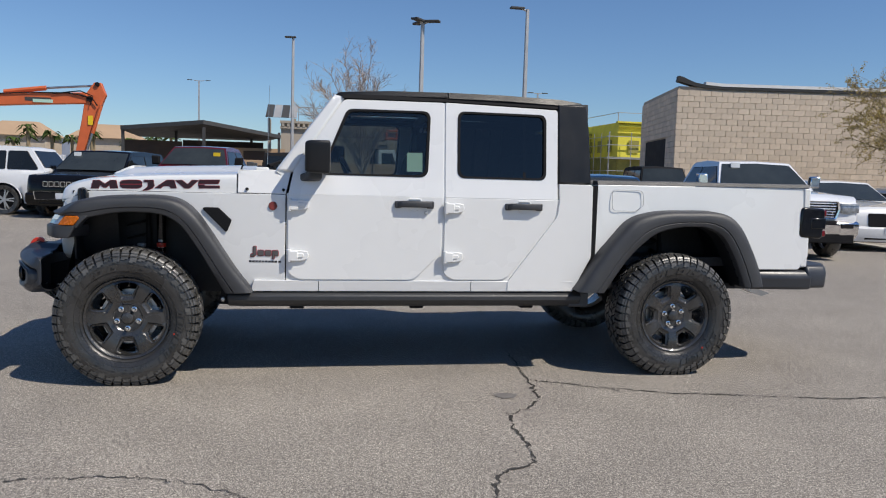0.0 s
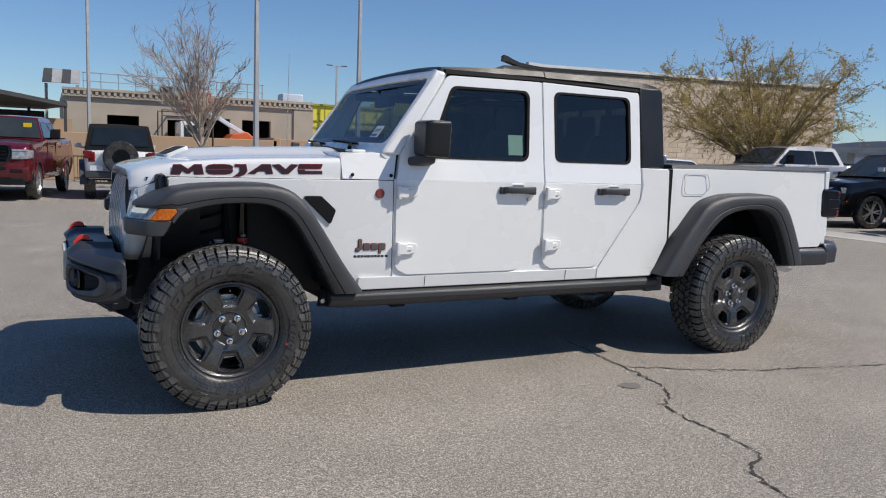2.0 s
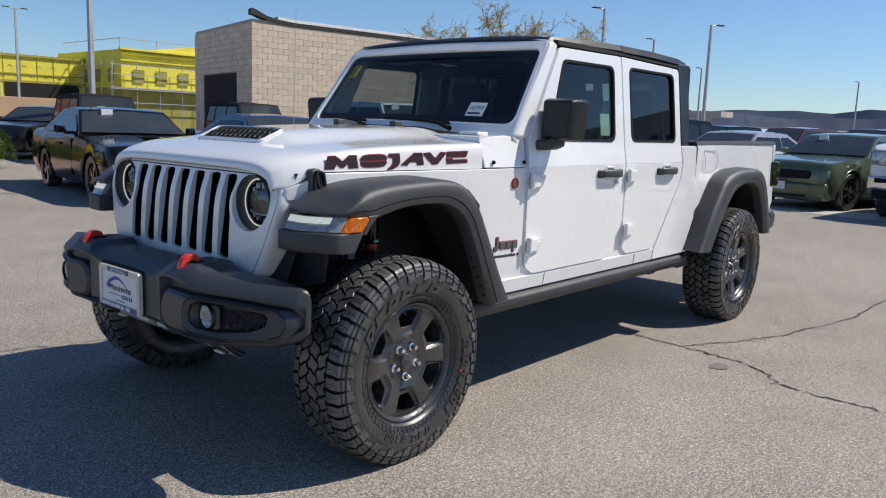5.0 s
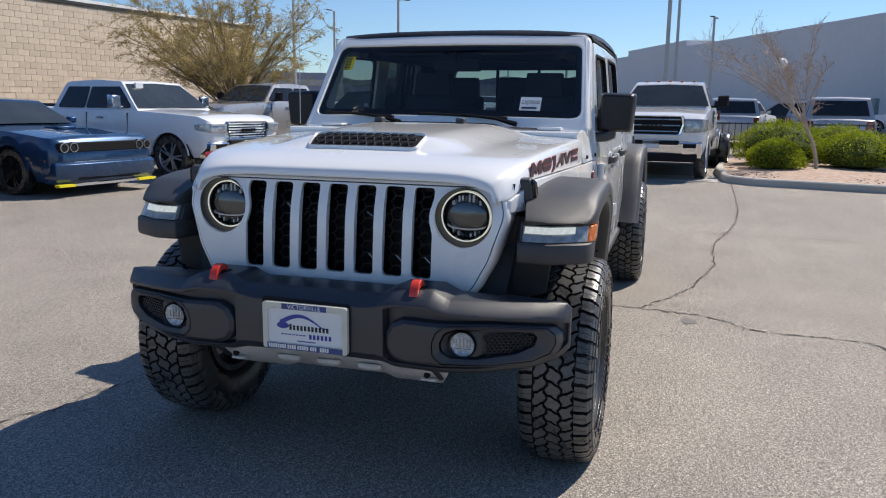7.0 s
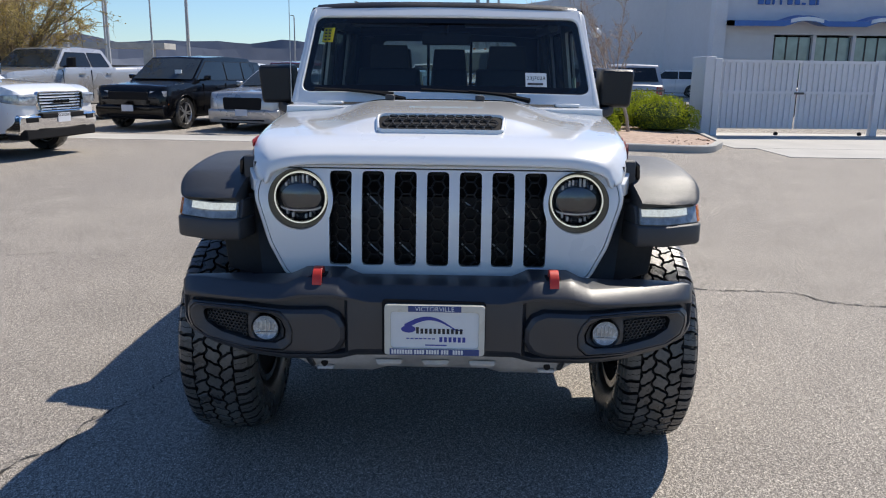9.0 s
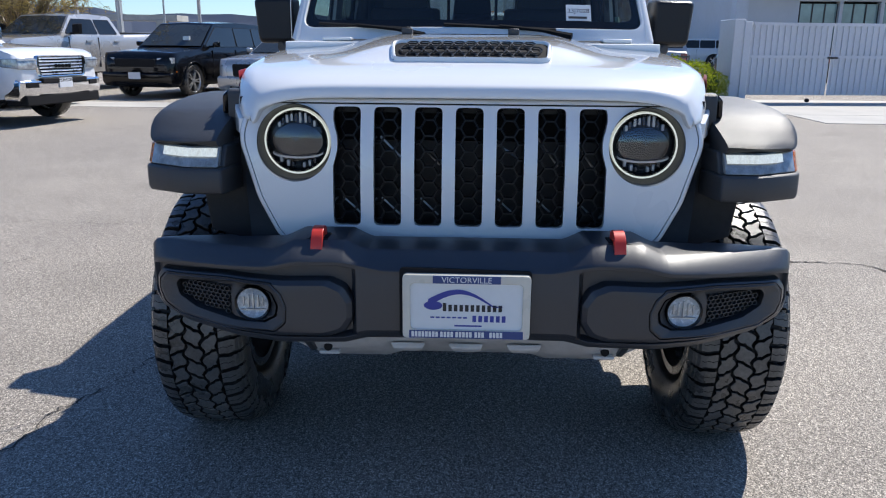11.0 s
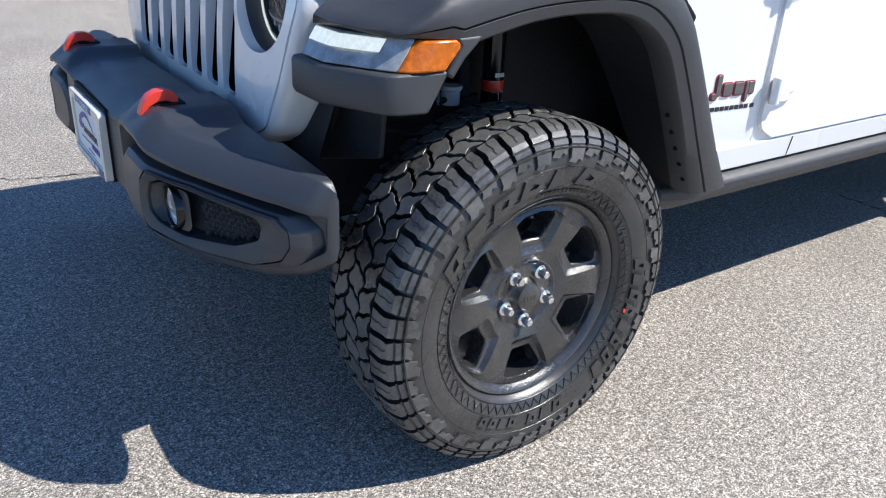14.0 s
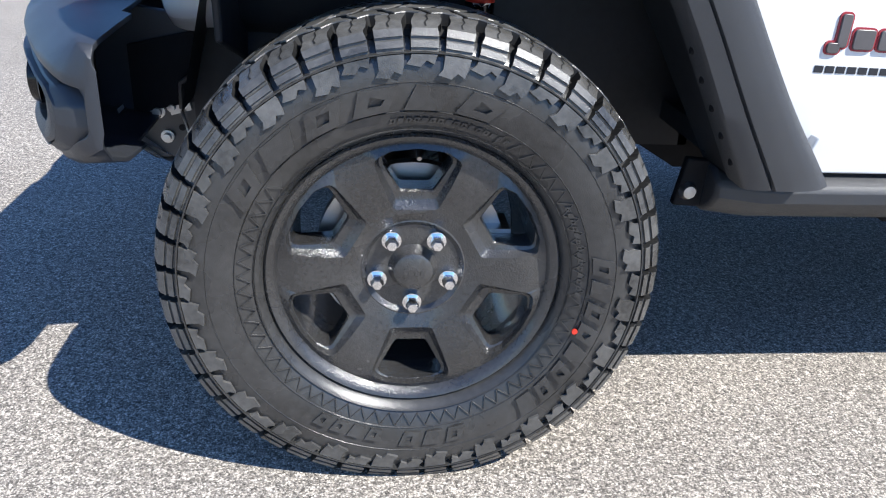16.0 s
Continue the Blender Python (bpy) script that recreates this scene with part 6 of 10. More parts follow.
    part("fog_lamp_bezel", B().lathe([(0.041, 0.004), (0.0425, -0.006), (0.046, -0.009), (0.049, 0.000), (0.049, 0.016), (0.041, 0.016)], 32, axis="x", at=at), GLOSSBLACK, bumper)
    fl = part("fog_lamp", B().lathe([(0.0, 0.0125), (0.012, 0.012), (0.028, 0.009), (0.037, 0.003), (0.041, 0.0)], 32, axis="x", at=at), FOGWHITE, bumper, "clear fog lamp")
    b = B()
    for k in range(-2, 3):
        b.box(at[0] + 0.001, at[0] + 0.011, at[1] + 0.0125 * k - 0.0016, at[1] + 0.0125 * k + 0.0016, at[2] - 0.016 + 0.004 * abs(k), at[2] + 0.026 - 0.005 * abs(k))
    b.box(at[0] - 0.001, at[0] + 0.011, at[1] - 0.034, at[1] + 0.034, at[2] - 0.019, at[2] - 0.0165)
    part("fog_reflector", b, ALLOY, fl)
    lg = part("fog_lens", B().lathe([(0.0, -0.008), (0.028, -0.006), (0.041, 0.001)], 32, axis="x", at=at), LAMPGLASS, fl)
    lg.visible_shadow = False
    # tow hook; its pocket's shade is a black patch and block on the bumper
    hy_ = s * 0.388
    pts = [(-0.604, 0.797), (-0.612, 0.810), (-0.628, 0.817), (-0.648, 0.816), (-0.666, 0.807), (-0.679, 0.791), (-0.686, 0.772), (-0.688, 0.758)]
    b = B().loft([[(x, hy_ + yy, z + zz) for yy, zz in ((-0.0150, -0.012), (0.0150, -0.012), (0.0150, 0.012), (-0.0150, 0.012))] for x, z in pts])
    part("tow_hook", b, RED, bumper, "red forged tow hook", 0.006, seg=3)
    pk = rounded([(0.366, 0.744), (0.414, 0.744), (0.424, 0.796), (0.358, 0.796)], 0.008, 3)
    part("hook_pocket", B().loft([[(lerp(-0.707, -0.652, (z - 0.742) / 0.054) - d, s * y, z + d * 0.7) for y, z in pk] for d in (-0.004, 0.004)]), MATTBLACK, bumper)
    part("hook_slot", B().box(-0.650, -0.592, hy_ - 0.024, hy_ + 0.024, 0.78, 0.8005), MATTBLACK, bumper)
# skid plate: a sloping tray with three pressed pads
b = B()
rows = []
for q, (x, z, hw) in enumerate(((-0.585, 0.535, 0.490), (-0.575, 0.500, 0.488), (-0.556, 0.472, 0.478), (-0.50, 0.428, 0.450), (-0.43, 0.385, 0.420), (-0.40, 0.382, 0.400))):
    rows.append([(x + (0.012 if abs(k) < 5 and q > 1 else 0.0), hw * k / 9, z + (0.010 if abs(k) < 5 and q > 1 else 0.0)) for k in range(-9, 10)])
b.grid(rows)
b.grid([[(x + 0.010, y, z + 0.012) for x, y, z in r_] for r_ in rows])
skid = part("skid_plate", b, SKID, truck, "satin silver skid plate", sharp=30)
for k in range(-1, 2):
    part("skid_pad", B().loft([[(-0.535 + dx, k * 0.165 + u * 0.052, 0.452 + dz) for u, dx, dz in ((-1, 0.0, 0.018), (-0.8, 0.03, -0.006), (0.8, 0.03, -0.006), (1, 0.0, 0.018))], [(-0.545 + dx, k * 0.165 + u * 0.044, 0.440 + dz) for u, dx, dz in ((-1, 0.0, 0.014), (-0.8, 0.03, -0.008), (0.8, 0.03, -0.008), (1, 0.0, 0.014))]]), SKID, skid, "", 0.006)
for s in (-1, 1):
    part("skid_bolt_hole", B().lathe([(0.0, -0.004), (0.012, -0.004), (0.012, 0.004), (0, 0.004)], 12, axis="x", at=(-0.5395, s * 0.393, 0.452)), MATTBLACK, skid)
    part("skid_bolt_pad", B().box(-0.528, -0.50, s * 0.393 - 0.03, s * 0.393 + 0.03, 0.422, 0.434), SKID, skid, "", 0.005)
# dealer plate
px = -0.722
plate = part("dealer_plate", B().prism(rounded([(-0.152, 0.585), (0.152, 0.585), (0.152, 0.722), (-0.152, 0.722)], 0.01, 3), "x", px, px + 0.012), PAPER, truck, "white dealer plate with printed logo")
o, i2 = ring_pts(rounded([(-0.163, 0.568), (0.163, 0.568), (0.163, 0.738), (-0.163, 0.738)], 0.012, 4), rounded([(-0.143, 0.592), (0.143, 0.592), (0.143, 0.716), (-0.143, 0.716)], 0.014, 4), 40)
b = B().loft([[(px + 0.014, p.x, p.y) for p in o], [(px - 0.006, p.x, p.y) for p in o], [(px - 0.006, p.x, p.y) for p in i2], [(px + 0.001, p.x, p.y) for p in i2]], caps=False)
part("plate_frame", b, mat("cream_plate_frame", (0.62, 0.60, 0.52), 0.3, var=0.05, scale=20, coat=0.5), plate, "cream plate frame", 0.002)
part("plate_backing", B().prism(rounded([(-0.166, 0.565), (0.172, 0.565), (0.172, 0.752), (-0.166, 0.746)], 0.012, 3), "x", px + 0.012, px + 0.02), MATTBLACK, plate)
pm = Matrix(((0, 0, -1, px - 0.0065), (-1, 0, 0, 0), (0, 1, 0, 0), (0, 0, 0, 1)))
b = B().box(px - 0.0068, px - 0.005, -0.086, 0.086, 0.7165, 0.7365).box(px - 0.0068, px - 0.005, -0.146, 0.146, 0.5695, 0.5905)
part("frame_print_band", b, mat("dark_blue_print", (0.03, 0.06, 0.20), 0.4), plate)
text_mesh("frame_lettering", "VICTORVILLE", 0.0215, pm @ Matrix.Translation((0, 0.7192, 0.0006)), PAPER, plate)
b = B()
put = lambda u, v, d: (px - 0.0070 - d, -u, v)
for u0, ws_ in ((-0.140, 8), (-0.066, 4), (-0.027, 5), (0.022, 3), (0.060, 4)):
    for k in range(ws_):
        bars(b, u0 + k * 0.0088, 0.573, 0.0066, 0.0145, put, [(1, 0)], 0.0004)
part("frame_lettering_bar", b, PAPER, plate)
b = B()
put2 = lambda u, v, d: (px - 0.0005 - d, -u, v)
for k in range(11):
    bars(b, -0.060 + k * 0.0142, 0.641, 0.0088, 0.0175 if k not in (0,) else 0.022, put2, [(1, 0)], 0.0004)
part("logo_bar", b, INK, plate)
b = B()
for k in range(6):
    bars(b, 0.016 + k * 0.0150, 0.613, 0.0096, 0.0170, put2, [(1, 0)], 0.0004)
for k in range(7):
    bars(b, -0.092 + k * 0.014, 0.622, 0.010, 0.004, put2, [(1, 0)], 0.0004)
bars(b, -0.03, 0.600, 0.07, 0.004, put2, [(1, 0)], 0.0004)
sw_pts = [(-0.098 + 0.19 * t, 0.664 + 0.034 * math.sin(math.pi * min(1, t * 1.15)) ** 1.0 - 0.01 * t) for t in [i / 16 for i in range(17)]]
b.loft([[put2(u, v + (0.008 * (1 - i / 16) + 0.001), 0.0004) for i, (u, v) in enumerate(sw_pts)], [put2(u, v - (0.010 * (1 - i / 16) + 0.001), 0.0004) for i, (u, v) in enumerate(sw_pts)]], closed=False, caps=False)
blob = [put2(-0.085 + 0.024 * math.cos(t), 0.656 + 0.012 * math.sin(t), 0.0005) for t in [2 * math.pi * k / 16 for k in range(16)]]
b.add(blob, [tuple(range(16))])
part("logo_swoosh", b, BLUEINK, plate, "blue car-shaped swoosh")

plate.location.z = -0.011

# ---- decals on the sides: plain block shapes in place of writing ----
def block_letters(b, put, u0, v0, w, h, shapes, d):
    for off, wd, pieces in shapes:
        for p in pieces:
            vs = [(u0 + (off + wd * a) * w, v0 + c * h) for a, c in p]
            b.loft([[put(u, v, 0) for u, v in vs], [put(u, v, d) for u, v in vs]])


BLK = [
    (0.0, 0.205, [[(0.0, 0.0), (0.27, 0.0), (0.34, 0.42), (0.47, 0.10), (0.56, 0.10), (0.68, 0.42), (0.72, 0.0), (1.0, 0.0), (0.93, 1.0), (0.72, 1.0), (0.52, 0.52), (0.30, 1.0), (0.08, 1.0)]]),
    (0.222, 0.170, [[(0.0, 0.30), (0.10, 0.06), (0.30, 0.0), (0.72, 0.0), (0.92, 0.08), (1.0, 0.30), (1.0, 0.44), (0.0, 0.44)], [(0.0, 0.56), (1.0, 0.56), (1.0, 0.74), (0.90, 0.94), (0.70, 1.0), (0.28, 1.0), (0.08, 0.92), (0.0, 0.74)]]),
    (0.385, 0.100, [[(0.10, -0.30), (0.50, -0.24), (0.86, 0.0), (1.0, 0.30), (0.94, 1.0), (0.20, 1.0), (0.22, 0.80), (0.52, 0.76), (0.54, 0.24), (0.40, 0.0)]]),
    (0.492, 0.165, [[(0.0, 0.0), (0.26, 0.0), (0.40, 0.30), (0.68, 0.30), (0.74, 0.0), (1.0, 0.0), (0.90, 1.0), (0.56, 1.0)]]),
    (0.650, 0.180, [[(0.0, 1.0), (0.28, 1.0), (0.52, 0.46), (0.74, 1.0), (1.0, 1.0), (0.62, 0.0), (0.40, 0.0)]]),
    (0.828, 0.172, [[(0.04, 0.0), (1.0, 0.0), (0.98, 0.24), (0.30, 0.26), (0.30, 0.40), (0.0, 0.40)], [(0.0, 0.55), (0.92, 0.55), (0.92, 0.72), (0.30, 0.74), (0.30, 0.80), (0.98, 0.80), (1.0, 1.0), (0.04, 1.0)]]),
]
for s in (-1, 1):
    def hp(u, v, d):
        x = u if s < 0 else 0.27 - u
        return (x, s * (ys(x) - 0.0105 + d), v + 0.03 * (x + 0.25))
    for shape in BLK:
        red = B()
        off_, wd_, pieces_ = shape
        for p in (offset([(a * wd_ * 0.76, c * 0.048) for a, c in q], 0.0032) for q in pieces_):
            vs = [(-0.247 + off_ * 0.76 + u, 1.1565 + v) for u, v in p]
            red.loft([[hp(u, v, -0.0005) for u, v in vs], [hp(u, v, 0.0003) for u, v in vs]])
        part("bonnet_decal_edge", red, DECALRED, truck, "red edge of the bonnet decal")
        dk = B()
        block_letters(dk, lambda u, v, d: hp(u, v, 0.0004 + d), -0.247, 1.1565, 0.76, 0.048, [shape], 0.0008)
        part("bonnet_decal", dk, DECAL, truck, "dark block-shaped bonnet decal")
    # side badge of four lumps over a thin bar
    def bp(u, v, d):
        x = u if s < 0 else 1.57 - u
        return (x, s * (ys(x) + d), v)
    b, under = B(), B()
    for u0, w, v0, h in ((0.715, 0.018, 0.770, 0.056), (0.700, 0.022, 0.760, 0.018), (0.743, 0.036, 0.768, 0.034), (0.787, 0.036, 0.768, 0.034), (0.831, 0.012, 0.748, 0.054), (0.843, 0.024, 0.768, 0.034)):
        o = rounded([(u0, v0), (u0 + w, v0), (u0 + w, v0 + h), (u0, v0 + h)], 0.006, 3)
        b.loft([[bp(u, v, 0.0) for u, v in o], [bp(u, v, 0.006) for u, v in o]])
        rim_ = offset(o, 0.0032)
        under.loft([[bp(u, v, 0.0) for u, v in rim_], [bp(u, v, 0.003) for u, v in rim_]])
    part("badge_edge", under, DECALRED, truck, "red edge of the side badge")
    part("side_badge", b, mat("dark_grey_badge", (0.10, 0.092, 0.092), 0.35, scale=20), truck, "dark grey badge with red edge", 0.0015)
    for k in range(10):
        b = B()
        bars(b, 0.690 + k * 0.0193 + (0.005 if k == 9 else 0), 0.726, 0.0155, 0.012, lambda u, v, d: bp(u, v, 0.0003 + d), [(1, 0)], 0.001)
        part("model_script_bar", b, INK, truck)

# ---- ground ----
def ground_mesh():
    b = B()
    R = 2500
    xs_ = [-R, -300, -60, -20, -8, -4, 0, 4, 8, 14, 25, 60, 120, 300, R]
    return b.grid([[(x, y, 0.0) for y in xs_] for x in xs_])


ground = single("ground", ground_mesh(), ASPHALT, "sun-bleached cracked asphalt of a parking lot", "ground", kind="structure", sharp=0, normals=False)

# ---- parked vehicles: local x runs to the tail, front axle at x = 0 ----
DARKGLASS = mat("dark_car_glass", (0.013, 0.016, 0.018), 0.05, var=0.3, scale=1.5, spec=0.5)
SCREEN = mat("grey_windscreen", (0.030, 0.037, 0.040), 0.04, var=0.15, scale=1.6, fine=5, second=(0.040, 0.048, 0.050), spec=0.5)
LAMPGREY = mat("smoked_headlamp", (0.36, 0.37, 0.38), 0.12, 0.35, var=0.5, scale=14, fine=60, coat=0.6)
PLATEPAPER = mat("pale_plate", (0.62, 0.64, 0.68), 0.5, var=0.05)


def paint(name, c, metal=0.0, rough=0.3):
    return mat(name, c, rough, metal, var=0.05, scale=1.2, fine=14, coat=1.0, coat_rough=0.03, spec=0.2)


P_WHITE = paint("white_car_paint", (0.74, 0.75, 0.76))
P_PEARL = paint("pearl_white_paint", (0.74, 0.76, 0.79))
P_SILVER = paint("silver_car_paint", (0.50, 0.49, 0.48), 0.5)
P_BLUE = paint("blue_metallic_paint", (0.013, 0.050, 0.122), 0.3)
P_BLACK = mat("black_car_paint", (0.005, 0.005, 0.006), 0.2, var=0.1, scale=1.2, coat=0.5, coat_rough=0.03, spec=0.1)
P_RED = paint("dark_red_paint", (0.11, 0.008, 0.014), 0.2)
P_GREEN = paint("sage_green_paint", (0.10, 0.125, 0.07), 0.3)
P_DARK = mat("dark_grey_paint", (0.016, 0.016, 0.018), 0.25, 0.2, var=0.1, scale=1.2, coat=0.6, coat_rough=0.03, spec=0.15)
TAPE = mat("yellow_tape", (0.85, 0.72, 0.02), 0.5, var=0.05)

CAR_TYRE = {}


def car_wheel(car, x, y, r, rim_mat, flip):
    key = (round(r, 3), rim_mat.name)
    if key not in CAR_TYRE:
        rr = r * 0.68
        ty = B().lathe([(rr, 0.10), (r * 0.93, 0.115), (r * 0.99, 0.085), (r, 0.0), (r * 0.99, -0.085), (r * 0.93, -0.115), (rr, -0.10)], 28)
        rim = B().lathe([(rr * 0.90, 0.05), (rr * 0.93, -0.06), (rr, -0.10), (rr * 1.02, -0.10), (rr * 1.0, 0.0), (rr * 0.9, 0.05)], 28)
        for k in range(5):
            for d in (-9, 9):
                m = Matrix.Rotation(radians(72 * k + d), 4, "Y")
                rim.loft([[m @ Vector((q, yy, zz)) for yy, zz in ((-0.085, -w), (-0.085, w), (-0.055, w), (-0.055, -w))] for q, w in ((0.03, 0.016), (rr * 0.95, 0.014))])
        rim.lathe([(0.0, -0.09), (0.05, -0.088), (0.06, -0.06)], 16)
        # black disc behind the spokes, added as shade for the gaps
        back = B().lathe([(0.0, -0.03), (rr * 0.92, -0.03)], 20)
        CAR_TYRE[key] = (mesh_of("tyre", ty, RUBBER, 40), mesh_of("rim", rim, rim_mat, 30), mesh_of("brake_shadow", back, MATTBLACK, 30))
    w = new("wheel")
    w.parent = car
    w.matrix_basis = pose(x, y, r - 0.005, 0, 0, 180 if flip else 0)
    for nm, me in zip(("tyre", "rim", "brake_backing"), CAR_TYRE[key]):
        o = new(nm, me)
        o.parent = w


def car_front(c, x0, grille, lamps, chrome):
    """Grille and headlamps of a low car."""
    if grille:
        gz0, gz1, gw, gm = grille[:4]
        o = rounded([(-gw, gz0), (gw, gz0), (gw * 1.04, gz1), (-gw * 1.04, gz1)], 0.05, 3)
        part("grille", B().prism(o, "x", x0 - 0.02, x0 + 0.10), gm, c, bevel=0.01)
        if len(grille) > 4:
            for k in range(grille[4]):
                zz = lerp(gz0 + 0.03, gz1 - 0.03, (k + 0.5) / grille[4])
                part("grille_bar", B().box(x0 - 0.035, x0 - 0.015, -gw * 0.94, gw * 0.94, zz - 0.012, zz + 0.012), CHROME if chrome else GLOSSBLACK, c)
            part("grille_surround", B().loft([[(x0 - 0.03, y, z) for y, z in grow(o, 0.035)], [(x0 - 0.03, y, z) for y, z in o], [(x0 + 0.06, y, z) for y, z in o], [(x0 + 0.06, y, z) for y, z in grow(o, 0.035)]], loop=True), CHROME if chrome else GLOSSBLACK, c)
        for sgn in (-1, 1):
            part("badge_bar", B().box(x0 - 0.045, x0 - 0.03, sgn * 0.03, sgn * gw * 0.55, (gz0 + gz1) / 2 - 0.02, (gz0 + gz1) / 2 + 0.02), CHROME if chrome else GLOSSBLACK, c) if chrome else None
    if lamps:
        lz0, lz1, ly0, ly1, kind = lamps
        for sgn in (-1, 1):
            if kind == "round":
                for yy in (ly0, ly1):
                    part("headlamp", B().lathe([(0.0, -0.02), (0.075, -0.01), (0.085, 0.03), (0.0, 0.05)], 18, axis="x", at=(x0 - 0.022 + 0.03 * yy, sgn * yy, (lz0 + lz1) / 2)), GLOSSBLACK, c, "round lamp")
                    part("lamp_ring", B().lathe([(0.056, -0.006), (0.060, -0.024), (0.068, -0.024), (0.072, -0.006)], 20, axis="x", at=(x0 - 0.022 + 0.03 * yy, sgn * yy, (lz0 + lz1) / 2)), ALLOY, c)
            else:
                b = B().loft([[(x0 + 0.015 + 0.0, sgn * ly0, lz0), (x0 + 0.015, sgn * ly0, lz1), (x0 + 0.10, sgn * ly1, lz1 + 0.01), (x0 + 0.10, sgn * ly1, lz0 + 0.02)], [(x0 + 0.20, sgn * ly0, lz0), (x0 + 0.20, sgn * ly0, lz1), (x0 + 0.36, sgn * (ly1 + 0.015), lz1), (x0 + 0.36, sgn * (ly1 + 0.015), lz0 + 0.02)]])
                part("headlamp", b, LAMPGREY, c, "clear headlamp", 0.012)


def truck_front(c, x0, w, sill, zt, grille, lamps, chrome, body):
    """Tall pickup face: framed grille with bars, wrapped headlamps."""
    bright = CHROME if chrome else GLOSSBLACK
    gz0, gz1, gw, gm, n = grille

    def nose(y, d):
        return x0 - d + 0.10 * max(abs(y) - 0.35, 0) ** 1.6
    o = rounded([(-gw * 0.90, gz0), (gw * 0.90, gz0), (gw, lerp(gz0, gz1, 0.55)), (gw * 0.96, gz1), (-gw * 0.96, gz1), (-gw, lerp(gz0, gz1, 0.55))], 0.05, 4)
    part("grille", B().loft([[(nose(y, 0.012), y, z) for y, z in o], [(nose(y, -0.10), y, z) for y, z in o]]), MATTBLACK, c, "black grille")
    og = grow(o, 0.055)
    part("grille_surround", B().loft([[(nose(y, 0.0), y, z) for y, z in og], [(nose(y, 0.045), y, z) for y, z in grow(o, 0.035)], [(nose(y, 0.040), y, z) for y, z in o], [(nose(y, 0.0), y, z) for y, z in o]], loop=True), bright if n > 2 else body, c, sharp=28)
    for k in range(n):
        zz = lerp(gz0, gz1, (k + 0.5) / n)
        ww_ = gw * (0.93 if zz > lerp(gz0, gz1, 0.3) else 0.88)
        rows_ = []
        for y in (-ww_, -ww_ * 0.6, 0, ww_ * 0.6, ww_):
            rows_.append([(nose(y, 0.020), y, zz - 0.014), (nose(y, 0.034), y, zz - 0.004), (nose(y, 0.030), y, zz + 0.010), (nose(y, 0.014), y, zz + 0.014)])
        part("grille_bar", B().loft(rows_), ALLOY if chrome else bright, c)
    for k in range(5):
        y = -0.16 + 0.08 * k
        part("badge_bar", B().box(x0 - 0.052, x0 - 0.036, y - 0.03, y + 0.03, (gz0 + gz1) / 2 - 0.028, (gz0 + gz1) / 2 + 0.028), GLOSSBLACK, c, "", 0.006)
    lz0, lz1, ly0, ly1, _ = lamps
    for sg in (-1, 1):
        q = [(x0 - 0.005, ly0, 0.0), (x0 + 0.00, 0.77, 0.0), (x0 + 0.035, 0.93, 0.01), (x0 + 0.22, 1.006, 0.035), (x0 + 0.34, 1.008, 0.06)]
        b = B().loft([[(x - 0.03, sg * y, lz0 + dz), (x - 0.035, sg * y, lerp(lz0, lz1, 0.5)), (x - 0.015, sg * y, lz1 - dz * 0.4), (x + 0.12, sg * (y - 0.10), lz1 - dz * 0.4), (x + 0.12, sg * (y - 0.10), lz0 + dz)] for x, y, dz in q])
        hl_ = part("headlamp", b, LAMPGREY, c, "wrapped headlamp", 0.008)
        part("lamp_strip", B().loft([[(x - 0.040, sg * y, lz1 - 0.035), (x - 0.030, sg * y, lz1 - 0.012), (x + 0.02, sg * (y - 0.02), lz1 - 0.012), (x + 0.02, sg * (y - 0.02), lz1 - 0.035)] for x, y, dz in q[:3]]), CLEARLENS, hl_)
        part("lamp_bowl", B().lathe([(0.0, 0.0), (0.04, -0.004), (0.052, 0.02)], 16, axis="x", at=(x0 - 0.028, sg * lerp(ly0, ly1, 0.32), lerp(lz0, lz1, 0.42))), CLEARLENS, hl_)
        part("bumper_slot", B().loft([[(x0 - 0.085 + 0.14 * max(y - 0.45, 0), sg * y, z) for z in (sill + 0.17, sill + 0.25)] + [(x0 + 0.05, sg * y, sill + 0.25), (x0 + 0.05, sg * y, sill + 0.17)] for y in (0.60, 0.84)]), MATTBLACK, c, "", 0.01)
    part("centre_intake", B().box(x0 - 0.075, x0 + 0.05, -0.52, 0.52, sill + 0.225, sill + 0.305), MATTBLACK, c, "", 0.015)
    part("lower_valance", B().loft([[(x0 - 0.03, -w * 0.86, z), (x0 - 0.06, 0, z), (x0 - 0.03, w * 0.86, z), (x0 + 0.3, w * 0.9, z), (x0 + 0.3, -w * 0.9, z)] for z in (sill - 0.10, sill + 0.06)]), MATTBLACK, c, "", 0.02)


